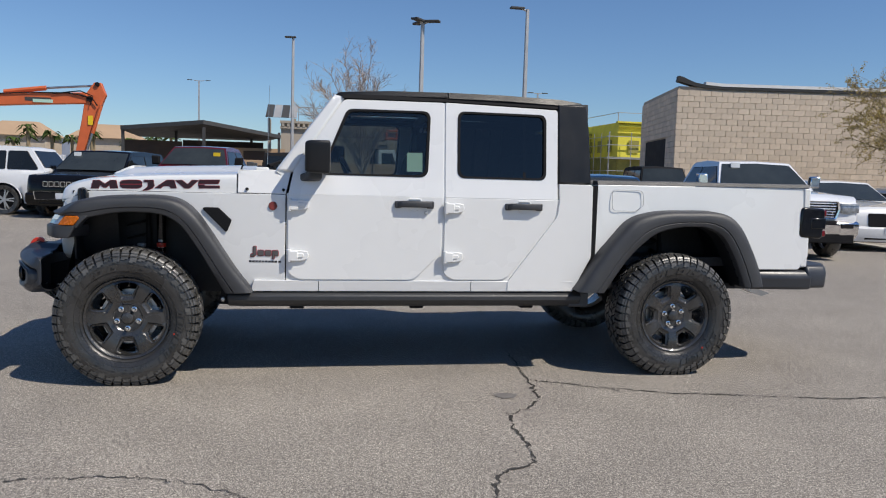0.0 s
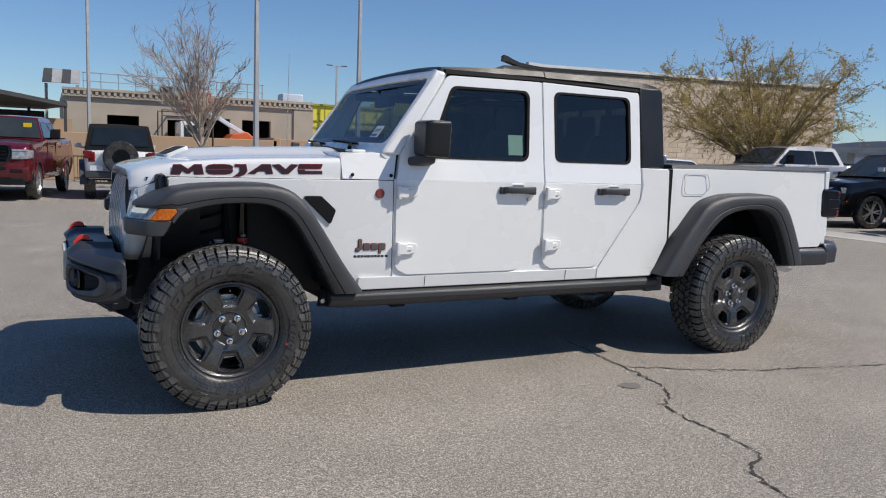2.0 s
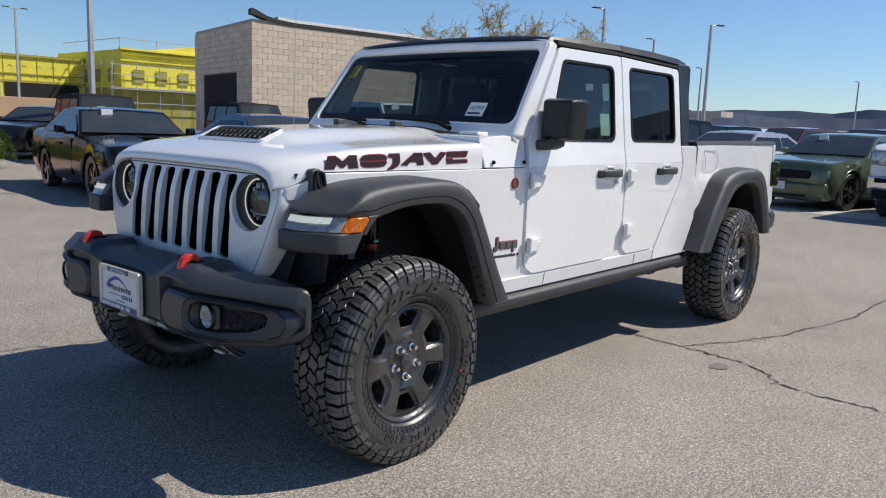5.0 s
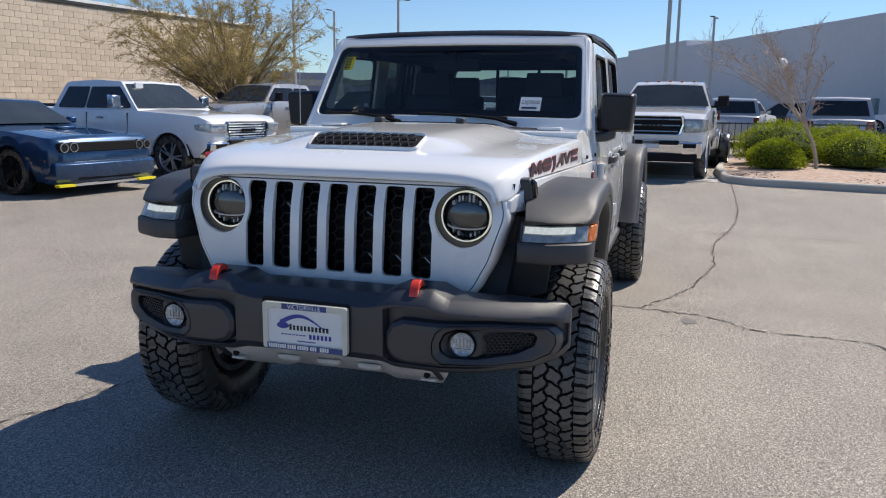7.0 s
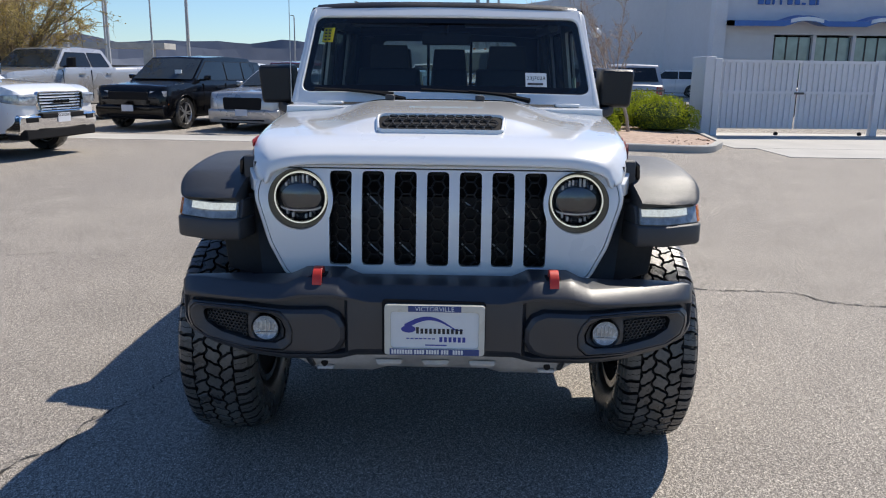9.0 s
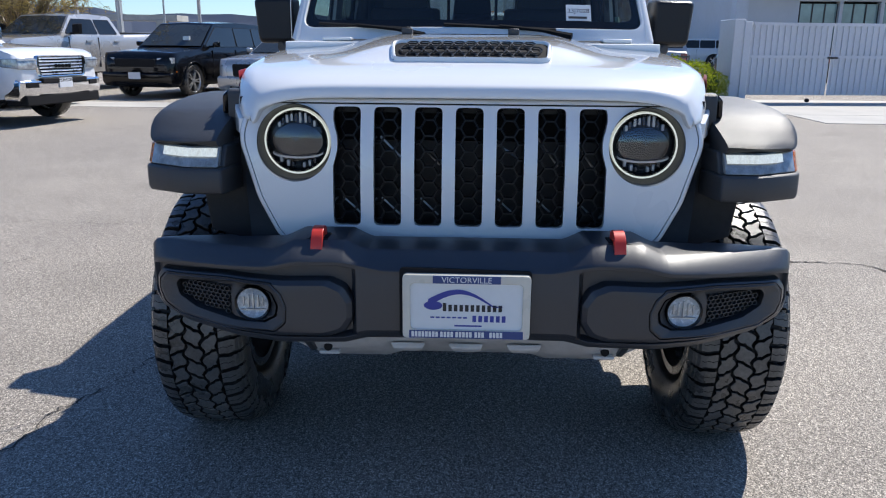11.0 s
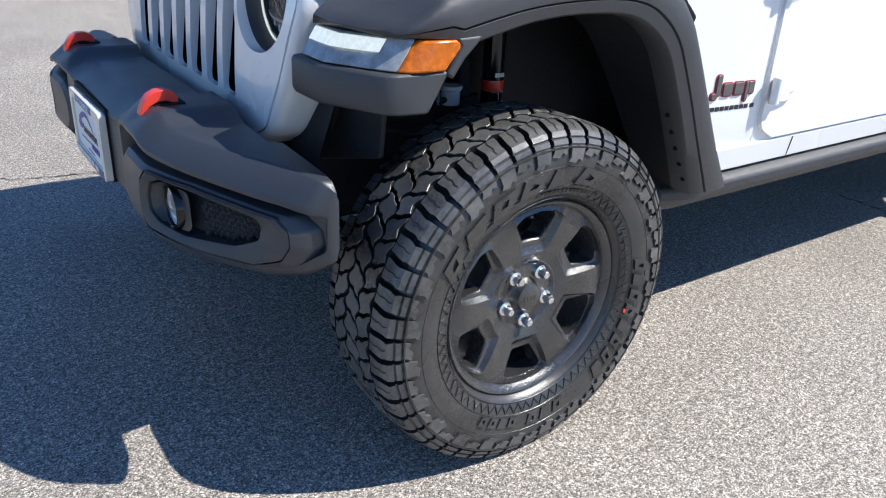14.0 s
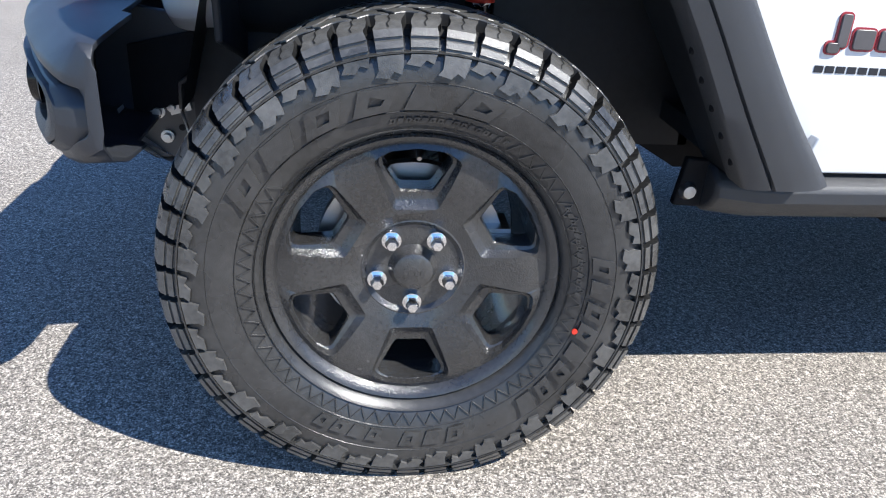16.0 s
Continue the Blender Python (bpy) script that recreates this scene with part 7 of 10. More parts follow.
def car(name, label, category, at, heading, body, top, ghouse, wb, fo, ro, w, sill, r, group="", rim=None, grille=None, lamps=None, chrome=False,
        pickup=None, boxy=0.0, flares=None, stickers=(), plate=True, mirror=None, wheels=True):
    """A vehicle from its shoulder line, glass house and wheel places."""
    rim = rim or ALLOY
    c = thing(name, label, category, pose(at[0], at[1], 0, 0, 0, math.degrees(math.atan2(-heading[1], -heading[0]))), group)
    x0, x1 = -fo, wb + ro
    n = 64
    b = B()
    rings = []
    belt = ghouse["belt"]
    for i in range(n + 1):
        x = lerp(x0, x1, 0.4 * i / n + 0.6 * (0.5 - 0.5 * math.cos(math.pi * i / n)))
        f0, f1 = max(0.0, 1 - (x - x0) / 0.11), max(0.0, 1 - (x1 - x) / 0.09)
        e0 = min(1.0, (x - x0) / 0.32)
        e1 = min(1.0, (x1 - x) / 0.28)
        k = (1 - (1 - e0) ** 2.4 * (0.16 - 0.10 * boxy)) * (1 - (1 - e1) ** 2.4 * (0.12 - 0.08 * boxy))
        ww = w * k * (1 - 0.05 * f0 ** 2 - 0.04 * f1 ** 2)
        zt = interp(x, top) - 0.075 * f0 ** 2 - 0.04 * f1 ** 2
        low = sill
        for ax in (0, wb):
            d = abs(x - ax)
            ra = r + 0.07
            if d < ra:
                low = max(low, r + math.sqrt(ra * ra - d * d) - 0.02)
        nose = sill + (0.06 if e0 < 1 else 0) * (1 - e0)
        low = max(low, nose)
        sh = min(belt, zt - 0.02)
        mid = max(low + 0.02, lerp(sill, sh, 0.45))
        half = [(ww * 0.93, low), (ww, max(low + 0.01, mid - 0.10)), (ww, max(low + 0.015, mid + 0.10)), (ww * 0.985, max(low + 0.02, sh - 0.10)), (ww * (0.945 + 0.03 * boxy), max(sh, low + 0.03)), (ww * (0.86 + 0.06 * boxy), max(zt - 0.012, low + 0.035)), (ww * 0.45, max(zt + 0.012, low + 0.04))]
        rings.append([(x, -y, z) for y, z in half] + [(x, y, z) for y, z in reversed(half)])
    b.loft(rings)
    part("body", b, body, c, sharp=58)
    for ax in (0, wb):
        for sgn in (-1, 1):
            arc = [(ax + (r + 0.068) * math.cos(t), sgn * (w - 0.008), r + (r + 0.068) * math.sin(t) - 0.02) for t in [math.pi * (0.04 + 0.92 * k / 14) for k in range(15)]]
            part("arch_lip", B().tube(arc, 0.016, 6), body, c)
    part("underside", B().box(x0 + 0.15, x1 - 0.15, -w * 0.82, w * 0.82, sill - 0.04, sill + 0.30), MATTBLACK, c)
    # glass house
    gb, gt, rt, rb, zr, ins = ghouse["base"], ghouse["top"], ghouse["roof_end"], ghouse["rear_base"], ghouse["roof"], ghouse.get("inset", 0.16)
    wb_, wr = w * (0.93 + 0.04 * boxy), w * 0.93 - ins

    def gh(x, z):
        return lerp(wb_, wr, max(0.0, min(1.0, (z - belt) / (zr - belt))))
    zb0, zb1 = interp(gb, top), interp(rb, top)
    prof = rounded([(gb, zb0 - 0.02), (gt, zr - 0.03), (lerp(gt, rt, 0.45), zr + 0.01), (rt, zr - 0.03), (rb, zb1 - 0.02)], [0.0, 0.12, 0.5, 0.14, 0.0], 4)
    b = B()
    ring_l = [(x, -gh(x, z), z) for x, z in prof]
    ring_m = [(x, 0, z + 0.025 * (1 if belt + 0.1 < z else 0)) for x, z in prof]
    ring_r = [(x, gh(x, z), z) for x, z in prof]
    side_l = [(x, -gh(x, z), z) for x, z in prof] + [(rb, -wb_, belt - 0.03), (gb, -wb_, belt - 0.03)]
    b.add(side_l, [tuple(range(len(side_l)))])
    side_r = [(x, gh(x, z), z) for x, z in prof] + [(rb, wb_, belt - 0.03), (gb, wb_, belt - 0.03)]
    b.add(side_r, [tuple(range(len(side_r)))])
    b.loft([ring_l, ring_m, ring_r], closed=False, caps=False)
    shell = ghouse.get("roof_mat", body)
    part("cab_shell", b, shell, c, sharp=40)
    hw0, hw1, za, zb = wb_ * 0.94, lerp(wb_, wr, 0.93) * 0.95, lerp(zb0, zr - 0.03, 0.08), lerp(zb0, zr - 0.03, 0.92)
    xa, xb = lerp(gb, gt, 0.08), lerp(gb, gt, 0.92)
    part("windscreen", B().loft([[(xa - 0.012, -hw0, za), (xa - 0.016, 0, za + 0.006), (xa - 0.012, hw0, za)], [(lerp(xa, xb, 0.5) - 0.014, -lerp(hw0, hw1, 0.5), lerp(za, zb, 0.5) + 0.006), (lerp(xa, xb, 0.5) - 0.030, 0, lerp(za, zb, 0.5) + 0.018), (lerp(xa, xb, 0.5) - 0.014, lerp(hw0, hw1, 0.5), lerp(za, zb, 0.5) + 0.006)], [(xb - 0.012, -hw1, zb), (xb - 0.026, 0, zb + 0.024), (xb - 0.012, hw1, zb)]], closed=False, caps=False), SCREEN, c, "grey-tinted windscreen", sharp=60)
    # side windows between the posts, and the rear window
    posts = [q for q in ghouse.get("posts", ()) if gt + 0.25 < q < rt - 0.10]
    z0, z1 = belt + 0.03, zr - 0.13

    def front_edge(z):
        return lerp(gb, gt, (z - zb0) / (zr - 0.03 - zb0)) + 0.13

    def rear_edge(z):
        return lerp(rb, rt, (z - zb1) / (zr - 0.03 - zb1)) - ghouse.get("c_width", 0.16)
    lefts = [front_edge] + [(lambda z, q=q: q + 0.035) for q in posts]
    rights = [(lambda z, q=q: q - 0.035) for q in posts] + [rear_edge]
    for sgn in (-1, 1):
        for le, ri_e in zip(lefts, rights):
            pts = rounded([(le(z0), z0), (ri_e(z0), z0), (ri_e(z1), z1), (le(z1), z1)], 0.045, 3)
            part("side_window", B().loft([[(x, sgn * (gh(x, z) + dd), z) for x, z in pts] for dd in (-0.01, 0.004)]), DARKGLASS, c, "dark tinted side window")
            part("window_trim", B().loft([[(x, sgn * (gh(x, z) + dd), z) for x, z in pp] for dd, pp in ((-0.01, grow(pts, 0.016)), (0.0055, grow(pts, 0.012)), (0.0055, pts))], caps=False), MATTBLACK, c)
    rear_ = [(lerp(rb, rt, k), lerp(zb1, zr - 0.03, k)) for k in (0.16, 0.86)]
    part("rear_window", B().loft([[(x + dd, sg * gh(x, z) * 0.86, z + dd * 0.3) for (x, z), sg in ((rear_[0], -1), (rear_[0], 1), (rear_[1], 1), (rear_[1], -1))] for dd in (-0.01, 0.016)]), DARKGLASS, c, "dark rear window")
    # doors as shut lines
    for q in ghouse.get("doors", ()):
        for sgn in (-1, 1):
            part("door_seam", B().box(q - 0.004, q + 0.004, sgn * (w * 0.9), sgn * (w + 0.002), sill + 0.12, belt - 0.06), MATTBLACK, c)
            part("door_handle", B().box(q + 0.62, q + 0.82, sgn * (w * 0.97), sgn * (w + 0.018), belt - 0.17, belt - 0.135), body if not chrome else CHROME, c)
    if wheels:
        for ax in (0, wb):
            car_wheel(c, ax, -(w - 0.13), r, rim, False)
            car_wheel(c, ax, (w - 0.13), r, rim, True)
    for ax in (0, wb):
        part("wheel_well", B().box(ax - r - 0.04, ax + r + 0.04, -w + 0.06, w - 0.06, sill, r + r + 0.04), MATTBLACK, c)
    if pickup:
        truck_front(c, x0, w, sill, interp(x0 + 0.02, top), grille, lamps, chrome, body)
    else:
        car_front(c, x0, grille, lamps, chrome)
    part("front_bumper", B().loft([[(x0 + dx, -w * k, z), (x0 + dx - 0.05, -w * k * 0.7, z), (x0 + dx - 0.06, 0, z), (x0 + dx - 0.05, w * k * 0.7, z), (x0 + dx, w * k, z), (x0 + 0.30, w * k, z), (x0 + 0.30, -w * k, z)] for z, dx, k in ((sill - 0.02, 0.06, 0.93), (sill + 0.08, 0.0, 0.95), (sill + 0.26, 0.0, 0.95), (sill + 0.30, 0.05, 0.93))]), CHROME if chrome else body, c, "", 0.012)
    part("air_dam", B().box(x0 - 0.045, x0 + 0.2, -w * 0.6, w * 0.6, sill + 0.03, sill + 0.15), MATTBLACK, c, "", 0.02)
    if plate:
        part("front_plate", B().box(x0 - 0.075, x0 - 0.062, -0.155, 0.155, sill + 0.15, sill + 0.30), PLATEPAPER, c, "pale dealer plate")
    mx = mirror if mirror is not None else gb + 0.42
    for sgn in (-1, 1):
        big = 0.06 if pickup else 0.0
        b = B().loft([[(mx, sgn * (w + 0.02), belt + 0.02), (mx, sgn * (w + 0.20 + big), belt + 0.03), (mx, sgn * (w + 0.21 + big), belt + 0.16 + 2 * big), (mx, sgn * (w + 0.04), belt + 0.15 + 2 * big)], [(mx - 0.11, sgn * (w + 0.04), belt + 0.05), (mx - 0.11, sgn * (w + 0.17 + big), belt + 0.05), (mx - 0.11, sgn * (w + 0.18 + big), belt + 0.14 + 2 * big), (mx - 0.11, sgn * (w + 0.06), belt + 0.13 + 2 * big)]])
        b.box(mx - 0.07, mx - 0.02, sgn * (w - 0.10), sgn * (w + 0.06), belt + 0.01, belt + 0.06)
        part("door_mirror", b, CHROME if chrome and pickup and name != "work_truck" else (MATTBLACK if pickup else body), c, "", 0.015)
    for sgn in (-1, 1):
        part("tail_lamp", B().box(x1 - 0.12, x1 + 0.012, sgn * (w * 0.70), sgn * (w * 0.90), belt - 0.30, belt - 0.06), REDLENS, c, "red tail lamp", 0.02)
        part("side_marker", B().box(x0 + 0.18, x0 + 0.30, sgn * (w * 0.90), sgn * (w * 0.985), sill + 0.30, sill + 0.335), AMBER, c)
    if pickup:
        part("bed_inside", B().box(rb + 0.12, x1 - 0.06, -w * 0.80, w * 0.80, belt - 0.10, interp(x1 - 0.5, top) + 0.022), LINER, c)
    for (u, v, col) in stickers:
        x = lerp(gb, gt, v)
        z = lerp(zb0, zr - 0.03, v)
        part("window_sticker", B().box(x - 0.03, x + 0.01, u - 0.09, u + 0.09, z + 0.0, z + 0.10), col, c, "paper sticker on the glass")
    if flares:
        for ax in (0, wb):
            for sgn in (-1, 1):
                pts = [(ax + (r + 0.10) * math.cos(t), r + (r + 0.08) * math.sin(t) - 0.02) for t in [math.pi * k / 12 for k in range(13)]]
                b = B().loft([[(x, sgn * yy, z + dz) for x, z in pts] for yy, dz in ((w - 0.05, 0.05), (w + 0.10, 0.04), (w + 0.10, -0.02), (w - 0.05, -0.02))], closed=False, caps=False)
                part("wheel_arch_flare", b, CLAD, c)
    return c


N_ROW = (-0.17, -0.985)
E_ROW = (-0.975, 0.22)


def pickup_kw(hd=0.0, crew=True):
    end = 3.05 if crew else 2.05
    wb = 3.67 + 0.1 * bool(hd) if crew else 3.6
    t = [(-0.95, 1.12 + hd), (-0.70, 1.22 + hd), (0.2, 1.27 + hd), (0.75, 1.30 + hd), (end + 0.05, 1.32 + hd), (end + 0.14, 1.34 + hd), (wb + 1.25, 1.38 + hd)]
    return dict(top=t, ghouse=dict(belt=1.30 + hd, base=0.78, top=1.42, roof_end=end - 0.12, rear_base=end + 0.06, roof=1.93 + hd * 0.2, posts=(1.30, 2.20) if crew else (1.30,), doors=(1.02, 2.12) if crew else (1.02,), inset=0.22, c_width=0.14),
                wb=wb, fo=0.97, ro=1.25, w=1.0, sill=0.42 + hd * 0.6, r=0.41, pickup=True, boxy=0.5)


crew = pickup_kw()
crew["top"] = [(x, z - 0.05) for x, z in crew["top"]]
crew["ghouse"].update(belt=1.25, roof=1.80)
car("pickup_truck", "white crew-cab pickup truck with chrome grille and bumper", "pickup truck", (10.0, 7.5), N_ROW, P_PEARL, grille=(0.76, 1.05, 0.54, MATTBLACK, 6), lamps=(0.86, 1.03, 0.60, 0.96, "wide"), chrome=True, group="parked vehicles", stickers=((0.45, 0.78, PAPER),), **crew)
car("pickup_truck", "silver crew-cab pickup truck with black grille", "pickup truck", (16.4, 11.3), E_ROW, P_SILVER, grille=(0.90, 1.20, 0.55, MATTBLACK, 2), lamps=(0.95, 1.18, 0.60, 0.96, "wide"), group="parked vehicles", **pickup_kw(0.13))
car("pickup_truck", "dark red crew-cab pickup truck with honeycomb grille", "pickup truck", (-1.95, 15.7), N_ROW, P_RED, grille=(0.88, 1.22, 0.58, MATTBLACK, 4), lamps=(0.93, 1.15, 0.64, 0.96, "wide"), group="parked vehicles", stickers=((-0.55, 0.55, YELLOWPAPER),), **pickup_kw(0.08))
hdk = pickup_kw(0.10, False)
hdk["top"] = [(-0.95, 1.18), (-0.70, 1.30), (0.2, 1.37), (0.75, 1.40), (2.10, 1.42), (2.2, 1.42), (2.24, 0.78), (4.9, 0.76)]
big = car("work_truck", "white single-cab chassis truck with black grille", "truck", (13.55, -0.78), (-0.995, 0.10), P_WHITE, grille=(0.90, 1.24, 0.56, MATTBLACK, 3), lamps=(0.94, 1.20, 0.61, 0.99, "wide"), chrome=True, group="parked vehicles", **hdk)
for k in range(5):
    part("roof_marker_lamp", B().box(1.50, 1.56, -0.5 + 0.25 * k - 0.03, -0.5 + 0.25 * k + 0.03, 1.955, 1.985), AMBER, big, "", 0.01)
for sgn in (-1, 1):
    car_wheel(big, 3.6, sgn * 1.12, 0.41, ALLOY, sgn > 0)
SUVT = [(-0.92, 0.92), (-0.75, 1.05), (0.1, 1.12), (0.55, 1.15), (3.9, 1.17), (4.15, 1.12)]
SUVG = dict(belt=1.14, base=0.45, top=1.30, roof_end=3.65, rear_base=4.06, roof=1.76, posts=(1.12, 2.15, 3.1), doors=(0.85, 1.98), inset=0.15, c_width=0.14)
suv = dict(top=SUVT, ghouse=SUVG, wb=3.04, fo=0.92, ro=1.14, w=0.96, sill=0.30, r=0.39)
car("sport_utility_car", "black sport utility car with bright alloy wheels", "car", (16.25, 7.50), E_ROW, P_BLACK, grille=(0.72, 0.90, 0.52, MATTBLACK), lamps=(0.78, 0.92, 0.56, 0.92, "wide"), group="parked vehicles", stickers=((-0.35, 0.30, PAPER),), **suv)
car("sport_utility_car", "white sport utility car parked side on", "car", (-9.3, 17.0), (-0.995, 0.10), P_WHITE, grille=(0.72, 0.90, 0.52, MATTBLACK), lamps=(0.78, 0.92, 0.56, 0.92, "wide"), group="parked vehicles", **suv)
gw = dict(suv)
gw["top"] = [(x, z + 0.01) for x, z in SUVT]
gw["ghouse"] = dict(SUVG, belt=1.15, roof=1.73)
gw.update(w=0.98, sill=0.33, r=0.40, boxy=0.2)
gsu = car("sport_utility_car", "large black sport utility car with slotted chrome grille", "car", (-4.4, 15.3), N_ROW, P_BLACK, grille=(0.76, 0.92, 0.50, GLOSSBLACK), lamps=(0.80, 0.90, 0.54, 0.90, "wide"), group="parked vehicles", stickers=((0.55, 0.75, PAPER),), **gw)
for k in range(7):
    yk = -0.42 + 0.14 * k
    ring_o, ring_i = rounded([(yk - 0.058, 0.775), (yk + 0.058, 0.775), (yk + 0.058, 0.905), (yk - 0.058, 0.905)], 0.02, 3), rounded([(yk - 0.044, 0.789), (yk + 0.044, 0.789), (yk + 0.044, 0.891), (yk - 0.044, 0.891)], 0.014, 3)
    part("grille_slot", B().loft([[(xx, y, z) for y, z in q] for xx, q in ((-0.94, ring_o), (-0.958, ring_o), (-0.958, ring_i), (-0.94, ring_i))], loop=True), CHROME, gsu, "bright slot frame")
low_o = rounded([(-0.66, 0.46), (0.66, 0.46), (0.70, 0.66), (-0.70, 0.66)], 0.04, 4)
part("lower_intake", B().prism(low_o, "x", -0.985, -0.90), MATTBLACK, gsu)
part("intake_trim", B().loft([[(xx, y, z) for y, z in q] for xx, q in ((-0.985, low_o), (-1.0, low_o), (-1.0, grow(low_o, -0.018)), (-0.985, grow(low_o, -0.018)))], loop=True), CHROME, gsu)
part("front_plate", B().box(-1.012, -1.0, -0.155, 0.155, 0.50, 0.63), PLATEPAPER, gsu)
COUPE = dict(top=[(-0.95, 0.78), (-0.85, 0.88), (0.0, 0.96), (0.85, 1.0), (3.2, 1.02), (3.95, 1.04), (4.05, 0.98)], ghouse=dict(belt=0.98, base=0.80, top=1.50, roof_end=2.45, rear_base=3.25, roof=1.42, posts=(2.35,), doors=(1.05,), inset=0.20, c_width=0.30), wb=2.95, fo=0.97, ro=1.08, w=0.96, sill=0.22, r=0.355)
ch = car("coupe", "blue metallic muscle coupe with yellow tape on its front lip", "car", (7.03, 8.15), N_ROW, P_BLUE, grille=(0.66, 0.80, 0.82, MATTBLACK), lamps=(0.66, 0.80, 0.60, 0.76, "round"), rim=P_DARK, group="parked vehicles", plate=False, **COUPE)
for y0, y1 in ((-0.86, -0.50), (0.66, 0.92)):
    part("yellow_tape", B().loft([[(-1.03 - 0.06 * (1 - abs(y) / 0.9) + d, y, z) for y, z in ((y0, 0.165), (y1, 0.165), (y1, 0.20), (y0, 0.20))] for d in (0.0, 0.10)]), TAPE, ch, "yellow protective tape")
part("front_lip", B().loft([[(-1.00 - 0.06 * (1 - abs(y) / 0.9), y, z) for y in (-0.9, -0.5, 0, 0.5, 0.9)] for z in (0.165, 0.20)], closed=False, caps=False), P_SILVER, ch)
part("bonnet_scoop", B().box(-0.1, 0.25, -0.16, 0.16, 0.965, 1.005), P_BLUE, ch, "", 0.015)
ck = car("coupe", "black muscle coupe with four round headlamps", "car", (4.15, 8.65), N_ROW, P_BLACK, grille=(0.66, 0.80, 0.82, MATTBLACK), lamps=(0.66, 0.80, 0.60, 0.76, "round"), rim=P_DARK, group="parked vehicles", plate=False, stickers=((0.3, 0.8, PAPER),), **COUPE)
part("bonnet_scoop", B().box(-0.1, 0.25, -0.16, 0.16, 0.965, 1.005), P_BLACK, ck, "", 0.015)
SEDAN = dict(top=[(-0.90, 0.82), (-0.78, 0.92), (0.1, 1.0), (0.62, 1.02), (3.55, 1.06), (4.1, 1.06), (4.18, 1.0)], ghouse=dict(belt=1.0, base=0.62, top=1.35, roof_end=2.65, rear_base=3.45, roof=1.47, posts=(1.35, 2.30), doors=(0.92, 1.92), inset=0.19, c_width=0.2), wb=3.05, fo=0.90, ro=1.1, w=0.95, sill=0.23, r=0.37)
car("sedan", "silver sedan with large black grille", "car", (16.2, 4.80), E_ROW, P_SILVER, grille=(0.52, 0.80, 0.48, MATTBLACK), lamps=(0.64, 0.78, 0.56, 0.88, "wide"), rim=P_DARK, group="parked vehicles", **SEDAN)
car("sedan", "white sedan with black grille", "car", (13.2, 9.15), N_ROW, P_WHITE, grille=(0.52, 0.80, 0.48, MATTBLACK), lamps=(0.64, 0.78, 0.56, 0.88, "wide"), rim=P_DARK, group="parked vehicles", **SEDAN)
car("sedan", "sage green sedan with dark wheels", "car", (14.3, 1.75), E_ROW, P_GREEN, grille=(0.60, 0.76, 0.60, MATTBLACK), lamps=(0.62, 0.76, 0.60, 0.90, "wide"), rim=P_DARK, group="parked vehicles", stickers=((0.3, 0.75, PAPER),), **SEDAN)
car("hatchback", "dark bronze hatchback with rounded rear", "car", (6.6, 20.9), (-0.80, -0.60), P_DARK, grille=(0.52, 0.70, 0.40, MATTBLACK), lamps=(0.64, 0.78, 0.56, 0.88, "wide"), group="parked vehicles", **SEDAN)
# boxy off-roaders
OFFROAD = dict(top=[(-0.55, 1.02), (-0.45, 1.13), (0.5, 1.19), (0.80, 1.21), (3.35, 1.22), (3.45, 1.2)], ghouse=dict(belt=1.20, base=0.80, top=1.15, roof_end=3.35, rear_base=3.44, roof=1.82, posts=(1.9, 2.75), doors=(0.92, 1.9), inset=0.10, c_width=0.12, roof_mat=MATTBLACK), wb=2.95, fo=0.60, ro=0.50, w=0.80, sill=0.50, r=0.40, flares=True, boxy=1.0, mirror=1.05)


def offroader(label, at, heading, paint_mat, **kw):
    j = car("off_road_car", label, "off-road car", at, heading, paint_mat, group="parked vehicles", rim=P_DARK, lamps=(0.95, 1.1, 0.45, 0.47, "round"), **{**OFFROAD, **kw})
    sp = B().lathe([(0.20, 0.11), (0.37, 0.125), (0.40, 0.08), (0.405, 0), (0.40, -0.08), (0.37, -0.125), (0.20, -0.11)], 28, axis="x", at=(3.62, 0, 1.02))
    part("spare_tyre", sp, RUBBER, j)
    rm = B().lathe([(0.0, 0.06), (0.06, 0.06), (0.07, 0.03), (0.20, 0.03), (0.22, 0.09)], 28, axis="x", at=(3.62, 0, 1.02))
    for k in range(5):
        m = Matrix.Translation((3.62, 0, 1.02)) @ Matrix.Rotation(radians(72 * k), 4, "X")
        rm.box(0.03, 0.08, -0.022, 0.022, 0.05, 0.21, m)
    part("spare_rim", rm, GLOSSBLACK, j)
    for sgn in (-1, 1):
        part("rear_lamp", B().box(3.44, 3.50, sgn * 0.62, sgn * 0.80, 0.98, 1.16), REDLENS, j, "", 0.01)
    part("rear_bumper", B().box(3.42, 3.62, -0.80, 0.80, 0.52, 0.68), CLAD, j, "", 0.03)
    part("rear_plate", B().box(3.60, 3.615, -0.68, -0.40, 0.70, 0.82), PLATEPAPER, j)
    return j


offroader("white off-road car seen from behind with a spare wheel", (0.87, 18.95), (0.03, 1.0), P_WHITE)
offroader("black off-road car with a pale window sticker", (7.3, 16.0), N_ROW, P_BLACK, stickers=((0.2, 0.35, GREENPAPER),))
offroader("black off-road pickup parked near the block wall", (12.2, 16.2), N_ROW, P_BLACK)
